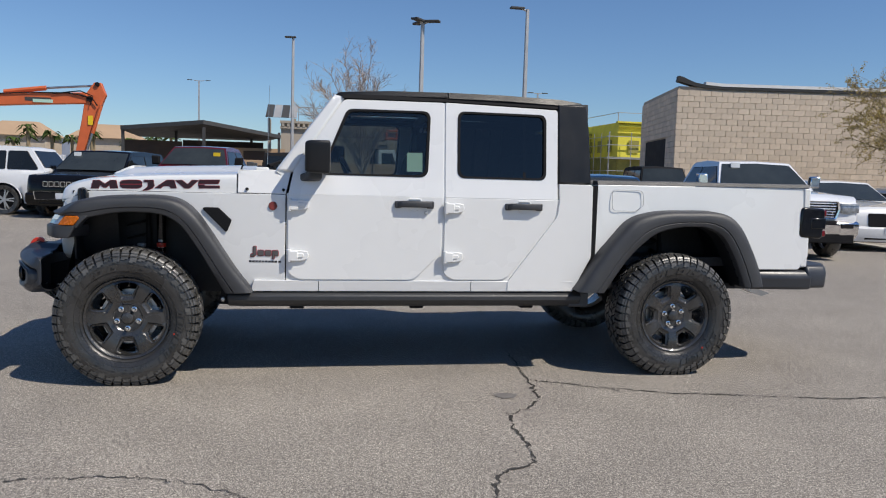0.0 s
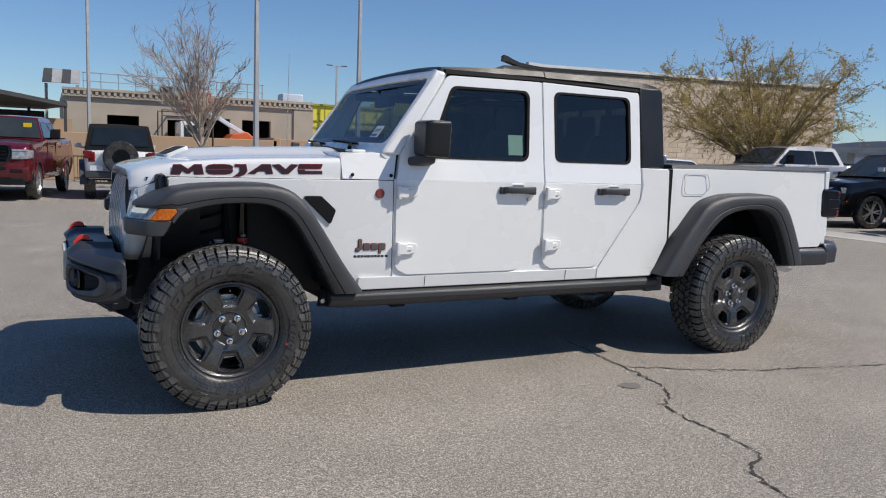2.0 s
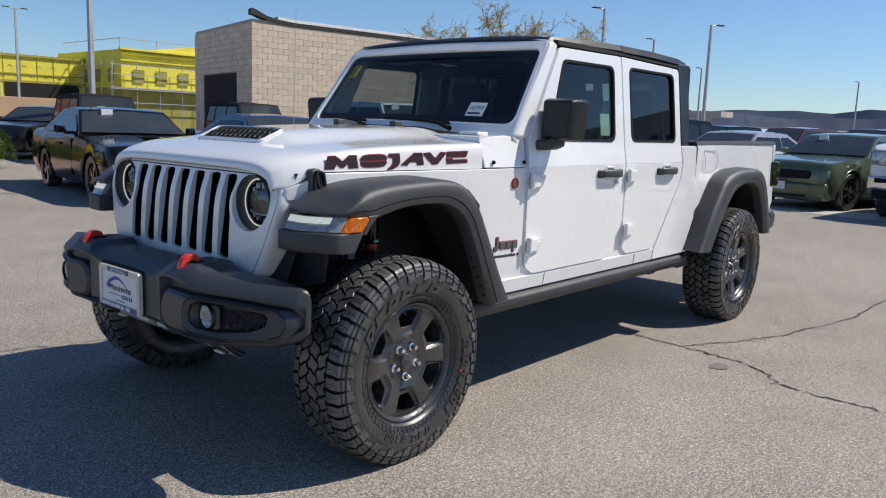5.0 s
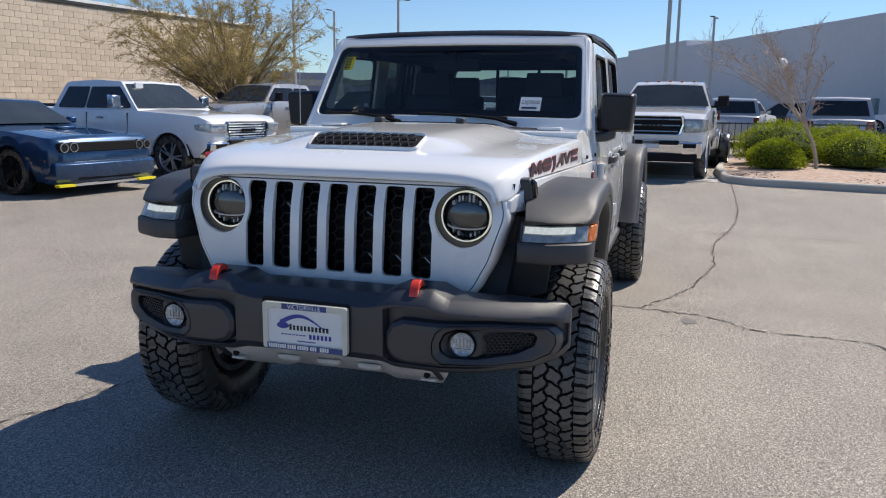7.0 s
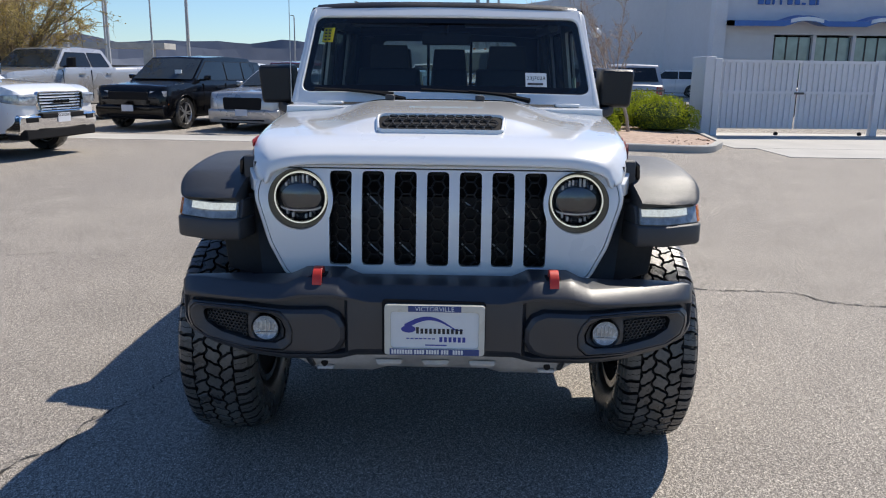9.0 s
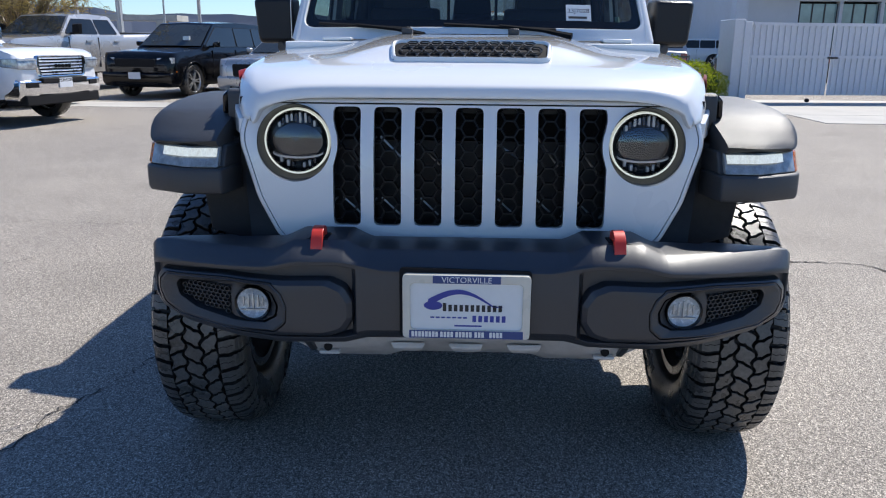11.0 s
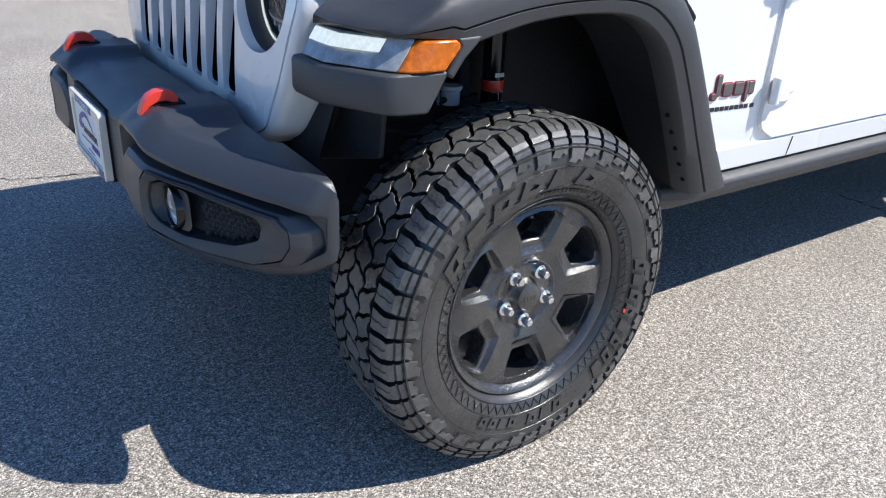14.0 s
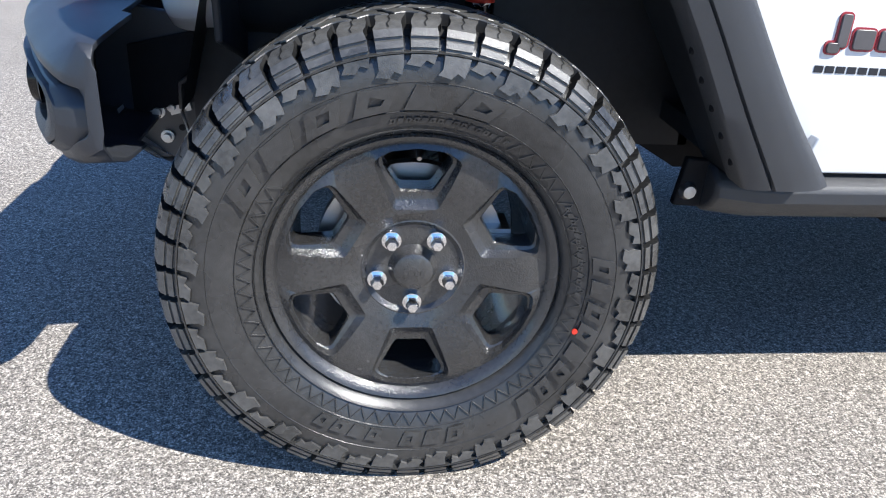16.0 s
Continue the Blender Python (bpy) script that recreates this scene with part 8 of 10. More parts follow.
# vehicles behind the fence and across the far lot
FAR = [(25.4, -5.9, (1.0, -0.1), P_SILVER), (31.0, -3.2, (1.0, -0.05), P_SILVER), (32.6, -0.6, (1.0, 0.1), P_DARK), (24.4, -9.3, (1, 0), P_DARK), (27.5, 1.2, (-0.97, 0.22), P_WHITE), (27.8, 4.2, (-0.97, 0.22), P_DARK),
       (28.2, 7.2, (-0.97, 0.22), P_RED), (28.8, 10.4, (-0.97, 0.22), P_BLACK), (38, -4.5, (0.9, -0.4), P_WHITE), (37.0, -8.0, (0.9, -0.4), P_SILVER), (40, -0.8, (0.97, -0.2), P_BLACK), (40.5, 3.0, (0.97, -0.2), P_DARK), (41, 7.0, (0.97, -0.2), P_RED), (42, 11.0, (0.97, -0.2), P_WHITE),
       (54, -6, (0, 1), P_DARK), (55, 1.0, (0.97, -0.2), P_BLACK), (56, 5.0, (0.97, -0.2), P_WHITE), (57, 9.0, (0.97, -0.2), P_DARK), (58, 13.5, (0.97, -0.2), P_RED), (50, -12.5, (0.2, 1), P_WHITE)]
for fx, fy, fh, fp_ in FAR:
    car("parked_car", "parked car standing in the far sales lot", "car", (fx, fy), fh, fp_, grille=(0.72, 0.90, 0.52, MATTBLACK), lamps=(0.78, 0.92, 0.56, 0.92, "wide"), group="far parked cars", plate=False, **suv)

# ---- block building ----
BLOCK = mat("split_face_block", (0.66, 0.535, 0.405), 0.9, var=0.12, scale=2.5, fine=45, bump=0.6, bump_scale=120, second=(0.76, 0.63, 0.49), per_object=0.08)
MORTAR = mat("grey_mortar", (0.46, 0.385, 0.30), 0.95, var=0.12, scale=3)
COPING = mat("white_coping", (0.80, 0.80, 0.78), 0.6, var=0.05)
MEMBRANE = mat("black_roof_membrane", (0.03, 0.03, 0.03), 0.7, var=0.2)
TAN = mat("tan_stucco", (0.44, 0.30, 0.19), 0.9, var=0.08, scale=0.8, fine=30, bump=0.3)
CREAM = mat("cream_block_wall", (0.42, 0.36, 0.29), 0.9, var=0.1, scale=0.9, fine=20, bump=0.4)
YELLOWBOARD = mat("yellow_sheathing", (0.72, 0.63, 0.07), 0.8, var=0.15, scale=0.8, fine=12)
GREYWALL = mat("grey_painted_concrete", (0.60, 0.61, 0.63), 0.8, var=0.05, scale=0.15, fine=2.5)
PALEGREY = mat("pale_grey_paint", (0.62, 0.64, 0.68), 0.6, var=0.06, scale=1.0, fine=15)
GALV = mat("galvanised_pole", (0.42, 0.42, 0.42), 0.5, 0.4, var=0.12, scale=2, fine=30)
ORANGE = mat("orange_machine_paint", (0.62, 0.13, 0.04), 0.45, var=0.1, scale=1.5)
DARKSTEEL = mat("dark_steel_frame", (0.05, 0.05, 0.05), 0.6, var=0.2)
WOODBROWN = mat("brown_shade_panels", (0.06, 0.04, 0.03), 0.8, var=0.25)
YELLOWPAINT = mat("yellow_hydrant_paint", (0.80, 0.52, 0.02), 0.4, var=0.08, scale=6)
ROCK = mat("pinkish_gravel", (0.42, 0.29, 0.22), 0.95, var=0.3, scale=9, fine=90, bump=0.9, bump_scale=60, second=(0.56, 0.42, 0.33))
BARK = mat("pale_bark", (0.42, 0.345, 0.29), 0.9, var=0.25, scale=8, fine=60, bump=0.5)
DARKBARK = mat("dark_bark", (0.25, 0.19, 0.11), 0.9, var=0.3, scale=8, fine=60, bump=0.5)
LEAF = see_through_leaf(mat("olive_leaf", (0.40, 0.32, 0.12), 0.8, var=0.4, scale=1.2, fine=7, second=(0.60, 0.46, 0.17), spec=0.2))
SHRUB = see_through_leaf(mat("bright_shrub_leaf", (0.17, 0.23, 0.018), 0.85, var=0.4, scale=2.5, fine=16, second=(0.42, 0.48, 0.035), spec=0.15))
HEDGE = mat("dark_hedge_leaf", (0.04, 0.065, 0.014), 0.85, var=0.4, scale=3, fine=18, second=(0.08, 0.12, 0.03), spec=0.15)
# blue-grey of distance haze is mixed into the hill colour itself
HILL = mat("haze_tinted_hill", (0.145, 0.165, 0.21), 1.0, var=0.15, scale=0.004, fine=0.02)
BRUSH = mat("dry_brush", (0.17, 0.13, 0.08), 0.95, var=0.35, scale=0.3, fine=3)
# shade inside doorways, bays and recesses, given as a near-black colour
OPENING = mat("dark_opening", (0.012, 0.011, 0.010), 0.9, var=0.2)
WINDOWBLUE = mat("pale_window_glass", (0.22, 0.32, 0.32), 0.08, var=0.3, scale=0.4, fine=2, coat=1.0)
AWNING = mat("blue_awning", (0.04, 0.14, 0.42), 0.4, var=0.08)
SKYWHITE = mat("white_awning_top", (0.62, 0.68, 0.74), 0.35, var=0.05)

A = Vector((14.42, 20.55, 0))
DIR = Vector((0.985, -0.17, 0)).normalized()
BACK = Vector((0.238, 0.971, 0)).normalized()
HGT = 4.80
LEN = 15.5
face_rot = math.degrees(math.atan2(DIR.y, DIR.x))
bl = thing("wall_block_building", "tan concrete-block building with white parapet", "building", pose(A.x, A.y, 0, 0, 0, face_rot), kind="structure")
bl_inv = bl.matrix_world.inverted()
side_v = bl_inv.to_3x3() @ BACK
core = B()
depth = 6.2
c1 = side_v * depth
core.loft([[(0.03, 0.03, z), (LEN, 0.03, z), (LEN + c1.x, c1.y, z), (c1.x + 0.03, c1.y, z)] for z in (0, HGT)])
part("core_wall", core, MORTAR, bl)
bw, bh = 0.406, 0.203
bm_full = mesh_of("block", B().box(0.006, bw - 0.006, -0.012, 0.06, 0.005, bh - 0.005), BLOCK, 0)
nrow, ncol = int(HGT / bh), int(LEN / bw)
rest = B()
for r_ in range(1, nrow, 2):
    rest.box(0.006, bw / 2 - 0.006, -0.012, 0.06, r_ * bh + 0.005, r_ * bh + bh - 0.005)
count = 0
for r_ in range(nrow):
    for c_ in range(ncol):
        x_ = c_ * bw + (bw / 2 if r_ % 2 else 0)
        if x_ + bw > LEN:
            continue
        if r_ >= nrow - 14 and c_ < 22 and count < 300:
            o_ = new("block", bm_full)
            o_.parent = bl
            o_.location = (x_, 0, r_ * bh)
            count += 1
        else:
            rest.box(x_ + 0.006, x_ + bw - 0.006, -0.012 + 0.004 * ((r_ * 7 + c_ * 13) % 3), 0.06, r_ * bh + 0.005, r_ * bh + bh - 0.005)
BLOCK2 = BLOCK.copy()
BLOCK2.name = "split_face_block_joined"
for nd in BLOCK2.node_tree.nodes:
    if nd.type == "OBJECT_INFO":
        geo = BLOCK2.node_tree.nodes.new("ShaderNodeNewGeometry")
        for lk in list(nd.outputs["Random"].links):
            BLOCK2.node_tree.links.new(geo.outputs["Random Per Island"], lk.to_socket)
tagged(part("block_courses", rest, BLOCK2, bl, sharp=0, normals=False), kind="stuff")
# end wall with a door opening
endw = B()
es = side_v.normalized()
el = 6.2
def ep(u, z, d):
    q = es * u - Vector((es.y, -es.x, 0)) * d
    return (q.x, q.y, z)
for r_ in range(nrow):
    k_ = 0
    u_ = -bw / 2 if r_ % 2 else 0
    while u_ < el:
        u0, u1 = max(u_, 0) + 0.006, min(u_ + bw, el) - 0.006
        z0, z1 = r_ * bh + 0.005, r_ * bh + bh - 0.005
        u_ += bw
        if z0 < 2.95 and u1 > 1.4 and u0 < 5.1:
            if u0 < 1.4:
                u1 = min(u1, 1.4)
            elif u1 > 5.1:
                u0 = max(u0, 5.1)
            else:
                continue
        if u1 - u0 > 0.03:
            endw.loft([[ep(u0, z0, d), ep(u1, z0, d), ep(u1, z1, d), ep(u0, z1, d)] for d in (-0.03, 0.02)])
tagged(part("end_courses", endw, BLOCK2, bl, sharp=0), kind="stuff")
part("door_opening", B().loft([[ep(1.4, z, 0.008), ep(5.1, z, 0.008), ep(5.1, z, -0.5), ep(1.4, z, -0.5)] for z in (0.0, 3.0)]), OPENING, bl, "dark open doorway")
# parapet: white coping, black membrane that curls up at the corner
cop = [(0.02, 0.34), (0.15, 0.31), (0.35, 0.22), (0.62, 0.12), (1.0, 0.05), (1.6, 0.0), (LEN, 0.0)]
b = B().loft([[(x, -0.06, HGT + 0.02 + z), (x, 0.25, HGT + 0.02 + z), (x, 0.25, HGT + 0.13 + z), (x, -0.06, HGT + 0.13 + z)] for x, z in cop[4:]])
part("coping", b, COPING, bl, "white parapet coping")
b = B().loft([[(x, -0.05, HGT - 0.08 + z * 0.7), (x, 0.30, HGT - 0.08 + z * 0.7), (x, 0.30, HGT + 0.02 + z), (x, -0.05, HGT + 0.02 + z)] for x, z in cop])
part("roof_membrane", b, MEMBRANE, bl, "black roof membrane curling at the corner")
part("fallen_edge", B().loft([[(x + z * 0.3, y, HGT + 0.16 + z) for y, z in ((-0.055, 0.0), (0.10, 0.0), (0.10, 0.20), (-0.055, 0.20))] for x in (-0.07, 0.01)]), MEMBRANE, bl)


# ---- poles ----
def pole(x, y, h, arms, r=0.085, base=0.0, label="grey steel parking lot lamp post", turn=0.0, taper=0.75, square=True):
    p = thing("lamp_post", label, "lamp post", pose(x, y, 0, 0, 0, turn), "lamp posts")
    n = 4 if square else 10
    b = B()
    rot = math.pi / 4 if square else 0
    b.loft([[(rr * math.cos(rot + 2 * math.pi * k / n), rr * math.sin(rot + 2 * math.pi * k / n), z) for k in range(n)] for rr, z in ((r * 1.25, base), (r * 1.1, base + 0.5), (r * taper, h))])
    part("pole", b, GALV, p)
    if base:
        part("concrete_base", B().lathe([(0.0, 0.0), (0.30, 0.0), (0.30, base - 0.02), (0.28, base), (0.0, base)], 24, axis="z"), CONCRETE, p, "round concrete base")
    part("base_plate", B().box(-0.16, 0.16, -0.16, 0.16, base, base + 0.10), GALV, p, "", 0.02)
    for dx, dy in arms:
        part("lamp_arm", B().tube([(0, 0, h - 0.06), (dx * 0.35, dy * 0.35, h)], 0.03, 6), GALV, p)
        d = Vector((dx, dy, 0))
        m = Matrix.Translation((dx * 0.6, dy * 0.6, h + 0.02)) @ Matrix.Rotation(math.atan2(dy, dx), 4, "Z")
        part("lamp_head", B().box(-0.24, 0.24, -0.12, 0.12, -0.03, 0.03, m), DARKSTEEL, p, "flat lamp head", 0.01)
    return p


pole(0.74, 30.3, 7.3, ((-0.18, 0.1),), turn=20)
pole(4.75, 18.55, 6.05, ((-0.4, -0.3), (0.4, -0.3), (0, 0.5)), base=0.85, turn=15)
pole(8.62, 20.3, 7.05, ((-0.6, 0.1),), base=0.85, turn=10)
pole(-9.0, 78, 10.4, ((-1.5, 0), (1.5, 0)), r=0.12)
pole(21.5, 60, 8.8, ((-1.1, 0), (1.1, 0)), r=0.11)
pole(38.4, 20.4, 8.3, ((-0.9, 0.3),), r=0.11, turn=-10)
pole(38.05, 13.9, 7.0, ((0.9, -0.4),), r=0.10)
pole(56.3, 26.1, 8.7, ((-0.9, 0.3),), r=0.12)
for k in range(6):
    pole(66 + 12 * k, 30.6 + 5.2 * k, 8.3, ((0.3, 0.0), (-0.3, 0)), r=0.12)
pole(22.4, -0.66, 11.5, ((-0.6, 0.6), (0.6, -0.6)), r=0.085)
pole(21.6, -0.95, 11.5, ((0.5, 0.5),), r=0.06)
pole(56.2, -2.98, 7.6, ((-0.9, 0.2), (0.9, -0.2)), r=0.14)
pole(69.4, 9.1, 7.4, ((-0.5, 0.0), (0.5, 0)), r=0.14)
for x, y, h in ((75, 30, 8), (90, 19, 7.5)):
    pole(x, y, h, ((-0.8, 0.2),), r=0.11)

# ---- kerbs, planting islands ----
def island(name, label, outline, kerb_mat, gravel_mat, h=0.14, w=0.15):
    isl = thing(name, label, "planting island", kind="structure")
    o = rounded(outline, 0.7, 7)
    inner = grow(o, -w)
    b = B().loft([[(x, y, -0.02) for x, y in o], [(x, y, h - 0.02) for x, y in o], [(x, y, h) for x, y in grow(o, -0.025)], [(x, y, h) for x, y in inner], [(x, y, -0.02) for x, y in inner]], caps=False)
    part("kerb", b, kerb_mat, isl, sharp=30)
    c = sum((Vector(p) for p in inner), Vector((0, 0))) / len(inner)
    rows_ = [[(lerp(c.x, x, k), lerp(c.y, y, k), h - 0.03 + 0.05 * (1 - k * k) + 0.012 * noise.noise((x * 3 * k, y * 3 * k, 0))) for x, y in inner] for k in (1.0, 0.8, 0.6, 0.4, 0.2, 0.02)]
    part("gravel_bed", B().loft(rows_, caps=False), gravel_mat, isl)
    rg = random.Random(len(label))
    st = B()
    for _ in range(420):
        t = rg.random()
        p, k = inner[int(t * len(inner)) % len(inner)], rg.uniform(0.45, 0.97)
        x, y, s = lerp(c.x, p[0], k), lerp(c.y, p[1], k), rg.uniform(0.015, 0.045)
        vs = [(x + s * rg.uniform(-1, 1), y + s * rg.uniform(-1, 1), h - 0.03 + s * rg.uniform(0.0, 1.1)) for _ in range(6)]
        st.add(vs, [(0, 1, 2), (2, 3, 4), (0, 4, 5), (1, 3, 5), (0, 2, 5), (1, 4, 3)])
    tagged(part("loose_stones", st, gravel_mat, isl, sharp=0), kind="stuff")
    return isl


island("island_south_east", "gravel planting island with pale concrete kerb", [(12.75, -2.05), (12.25, -2.55), (11.65, -4.9), (13.0, -5.55), (15.6, -5.9), (19.5, -5.6), (19.5, -2.4), (15.0, -2.0)], CONCRETE, ROCK)
island("island_north", "gravel planting island with faded red kerb", [(1.30, 13.95), (3.35, 13.15), (5.4, 19.4), (3.0, 19.8)], PINKKERB, ROCK)
# concrete apron in front of the gate
single("concrete_apron", B().box(12.9, 17.2, -40, -5.75, -0.02, 0.012).box(11.2, 12.9, -40, -6.2, -0.02, 0.010), CONCRETE, "pale concrete gutter apron by the gate", "pavement", kind="structure")
single("concrete_gutter", B().box(12.75, 14.0, -1.75, 22, -0.02, 0.006, Matrix.Rotation(radians(-2), 4, "Z")), CONCRETE, "pale concrete gutter strip along the parking row", "pavement", kind="structure")


# ---- plants ----
def leaf_cloud(b, rg, pts, n, size, spread, lift=0.0):
    """Small bent leaves scattered round points."""
    for _ in range(n):
        p = Vector(rg.choice(pts)) + Vector((rg.gauss(0, spread), rg.gauss(0, spread), rg.gauss(0, spread * 0.7) + lift))
        d = Vector((rg.uniform(-1, 1), rg.uniform(-1, 1), rg.uniform(-0.8, 0.6))).normalized()
        u = d.orthogonal().normalized()
        u = Matrix.Rotation(rg.uniform(0, 6.28), 3, d) @ u
        s = size * rg.uniform(0.6, 1.4)
        b.add([p, p + d * s * 0.5 + u * s * 0.22, p + d * s, p + d * s * 0.5 - u * s * 0.22], [(0, 1, 2, 3)])


def shrub(label, x, y, rx, ry, h, leafmat, seed, n=6500, z0=0.08):
    rg = random.Random(seed)
    s_ = thing("shrub", label, "shrub", pose(x, y, z0, 0, 0, rg.uniform(0, 360)), "shrubs")
    st = B()
    for _ in range(9):
        a = rg.uniform(0, 6.28)
        st.tube([(0, 0, -0.05), (0.3 * rx * math.cos(a), 0.3 * ry * math.sin(a), h * 0.4), (0.7 * rx * math.cos(a), 0.7 * ry * math.sin(a), h * 0.75)], [0.02, 0.014, 0.006], 5)
    part("stem", st, DARKBARK, s_)
    b = B()
    for _ in range(n):
        th, ph = rg.uniform(0, 6.283), math.acos(rg.uniform(-0.25, 1))
        k = rg.uniform(0.82, 1.02) * (0.94 + 0.12 * noise.noise((math.cos(th) * 2.2 + seed, math.sin(th) * 2.2, ph * 2)))
        p = Vector((rx * k * math.sin(ph) * math.cos(th), ry * k * math.sin(ph) * math.sin(th), h * (0.30 + 0.70 * k * math.cos(ph))))
        if p.z < 0.02:
            p.z = rg.uniform(0.02, 0.15)
        nrm = Vector((p.x / rx, p.y / ry, p.z / h)).normalized()
        d = (nrm + Vector((rg.gauss(0, 0.6), rg.gauss(0, 0.6), rg.gauss(0, 0.6)))).normalized()
        u = d.orthogonal().normalized()
        u = Matrix.Rotation(rg.uniform(0, 6.28), 3, d) @ u
        sz = rg.uniform(0.025, 0.055)
        b.add([p, p + d * sz * 0.5 + u * sz * 0.3, p + d * sz, p + d * sz * 0.5 - u * sz * 0.3], [(0, 1, 2, 3)])
    tagged(part("foliage", b, leafmat, s_, sharp=0, normals=False), kind="stuff")
    part("dark_core", B().lathe([(0.0, h * 0.86), (rx * 0.5, h * 0.72), (rx * 0.74, h * 0.45), (rx * 0.66, h * 0.15), (0.0, 0.02)], 12, axis="z"), HEDGE, s_)
    return s_


shrub("rounded bright green shrub on gravel", 15.9, -5.0, 0.95, 0.80, 0.90, SHRUB, 1)
shrub("low bright green shrub on gravel", 14.95, -3.2, 0.66, 0.62, 0.72, SHRUB, 2)
shrub("tall bright green shrub beside a bare tree", 16.5, -3.45, 1.1, 1.05, 1.12, SHRUB, 3)
shrub("bright green shrub near the fence", 17.9, -4.9, 0.95, 0.75, 1.0, SHRUB, 4)
shrub("clipped dark green shrub by the hydrant", 2.75, 15.6, 0.95, 0.9, 1.05, HEDGE, 5)
shrub("clipped dark green shrub on gravel", 4.2, 16.6, 0.85, 0.8, 1.0, HEDGE, 6)
shrub("small dark green shrub at the wall", 1.1, 24.6, 0.8, 0.6, 0.8, HEDGE, 7)


def curve(p0, p1, p2, n, rg, wob):
    out = []
    for k in range(n + 1):
        t = k / n
        q = p0 * (1 - t) ** 2 + p1 * 2 * t * (1 - t) + p2 * t * t
        out.append(q + Vector((rg.gauss(0, wob), rg.gauss(0, wob), rg.gauss(0, wob))) * (0 if k == 0 else 1))
    return out


def tree(label, base, fork, center, half, seed, bark, leafmat, mains, subs, twigs, trunk_r, arch=0.2, leaves=0, leaf_size=0.05, thin=0.005, low=-0.35, upward=0.5):
    """A trunk, a fan of arching limbs out to the edge of the crown, side branches and fine twigs."""
    rg = random.Random(seed)
    t_ = thing("tree", label, "tree", pose(base[0], base[1], 0))
    o = Vector((base[0], base[1], 0))
    c, h, top = Vector(center) - o, Vector(half), Vector(fork) - o
    b = B()
    trunk = curve(Vector((0, 0, -0.1)), Vector((0, 0, top.z * 0.6)), top, 6, rg, 0.012)
    b.tube(trunk, [trunk_r * (1.25 - 0.08 * k) for k in range(7)], 9)
    ends = []
    for m_ in range(mains):
        az = 2 * math.pi * (m_ + rg.uniform(-0.3, 0.3)) / mains * 2.618
        zz = rg.uniform(low, 1.0)
        flat = math.sqrt(max(0.0, 1 - zz * zz))
        k = rg.uniform(0.62, 1.04)
        tip = c + Vector((h.x * flat * math.cos(az), h.y * flat * math.sin(az), h.z * zz)) * k
        st = trunk[rg.choice((4, 5, 6, 6))]
        ln = (tip - st).length
        mid = st.lerp(tip, 0.42) + Vector((0, 0, arch * ln))
        pts = curve(st, mid, tip, 12, rg, 0.012 * ln / 2)
        r0 = trunk_r * rg.uniform(0.30, 0.48)
        b.tube(pts, [lerp(r0, thin * 1.2, (k_ / 12) ** 0.7) for k_ in range(13)], 5)
        for _ in range(subs):
            i = rg.randint(3, 12)
            p0 = pts[i]
            tan = (pts[i] - pts[i - 1]).normalized()
            d = (tan * 0.75 + Vector((rg.gauss(0, 0.55), rg.gauss(0, 0.55), rg.gauss(0, 0.4) + upward * 0.5))).normalized()
            l2 = ln * rg.uniform(0.14, 0.34) * (1.1 - 0.4 * i / 12)
            p2 = p0 + d * l2
            q = curve(p0, p0 + tan * l2 * 0.5, p2, 6, rg, 0.014 * l2)
            b.tube(q, [lerp(max(thin * 1.6, r0 * 0.3 * (1 - i / 14)), thin, k_ / 6) for k_ in range(7)], 4)
            for _ in range(twigs):
                j = rg.randint(1, 6)
                d2 = ((q[j] - q[j - 1]).normalized() * 0.8 + Vector((rg.gauss(0, 0.5), rg.gauss(0, 0.5), rg.gauss(0, 0.4) + upward * 0.4))).normalized()
                l3 = l2 * rg.uniform(0.2, 0.55)
                w_ = curve(q[j], q[j] + d2 * l3 * 0.5, q[j] + d2 * l3 + Vector((0, 0, 0.06 * l3)), 3, rg, 0.02 * l3)
                b.tube(w_, [thin * 0.9, thin * 0.8, thin * 0.7, thin * 0.4], 3)
                ends += w_[1:]
    part("trunk", b, bark, t_, sharp=60, normals=False)
    if leaves:
        lb = B()
        leaf_cloud(lb, rg, ends, leaves, leaf_size, leaf_size * 0.5)
        tagged(part("crown", lb, leafmat, t_, sharp=0, normals=False), kind="stuff")
    return t_


TWIGLEAF = mat("dry_reddish_buds", (0.24, 0.14, 0.09), 0.8, var=0.3, scale=3, fine=9)
tree("bare pale-barked tree with a dense crown of fine twigs", (2.87, 16.2), (2.72, 16.2, 1.75), (2.52, 16.2, 3.05), (1.42, 1.40, 1.62), 21, BARK, TWIGLEAF, 30, 14, 11, 0.070, 0.20, leaves=3500, leaf_size=0.030, thin=0.0042, low=-0.50, upward=0.45)
tree("wide desert tree with sparse olive foliage", (19.3, 12.5), (19.4, 12.7, 1.2), (19.5, 13.0, 2.95), (3.9, 3.9, 1.95), 8, DARKBARK, LEAF, 50, 13, 8, 0.11, 0.10, leaves=52000, leaf_size=0.055, thin=0.0052, low=-0.15, upward=0.05)
tree("leaning leafless sapling on the gravel island", (15.1, -4.05), (14.95, -3.5, 1.36), (14.9, -3.1, 2.12), (1.05, 1.48, 0.94), 5, BARK, TWIGLEAF, 16, 11, 9, 0.036, 0.14, leaves=1800, leaf_size=0.030, thin=0.0036, low=0.05, upward=0.8)

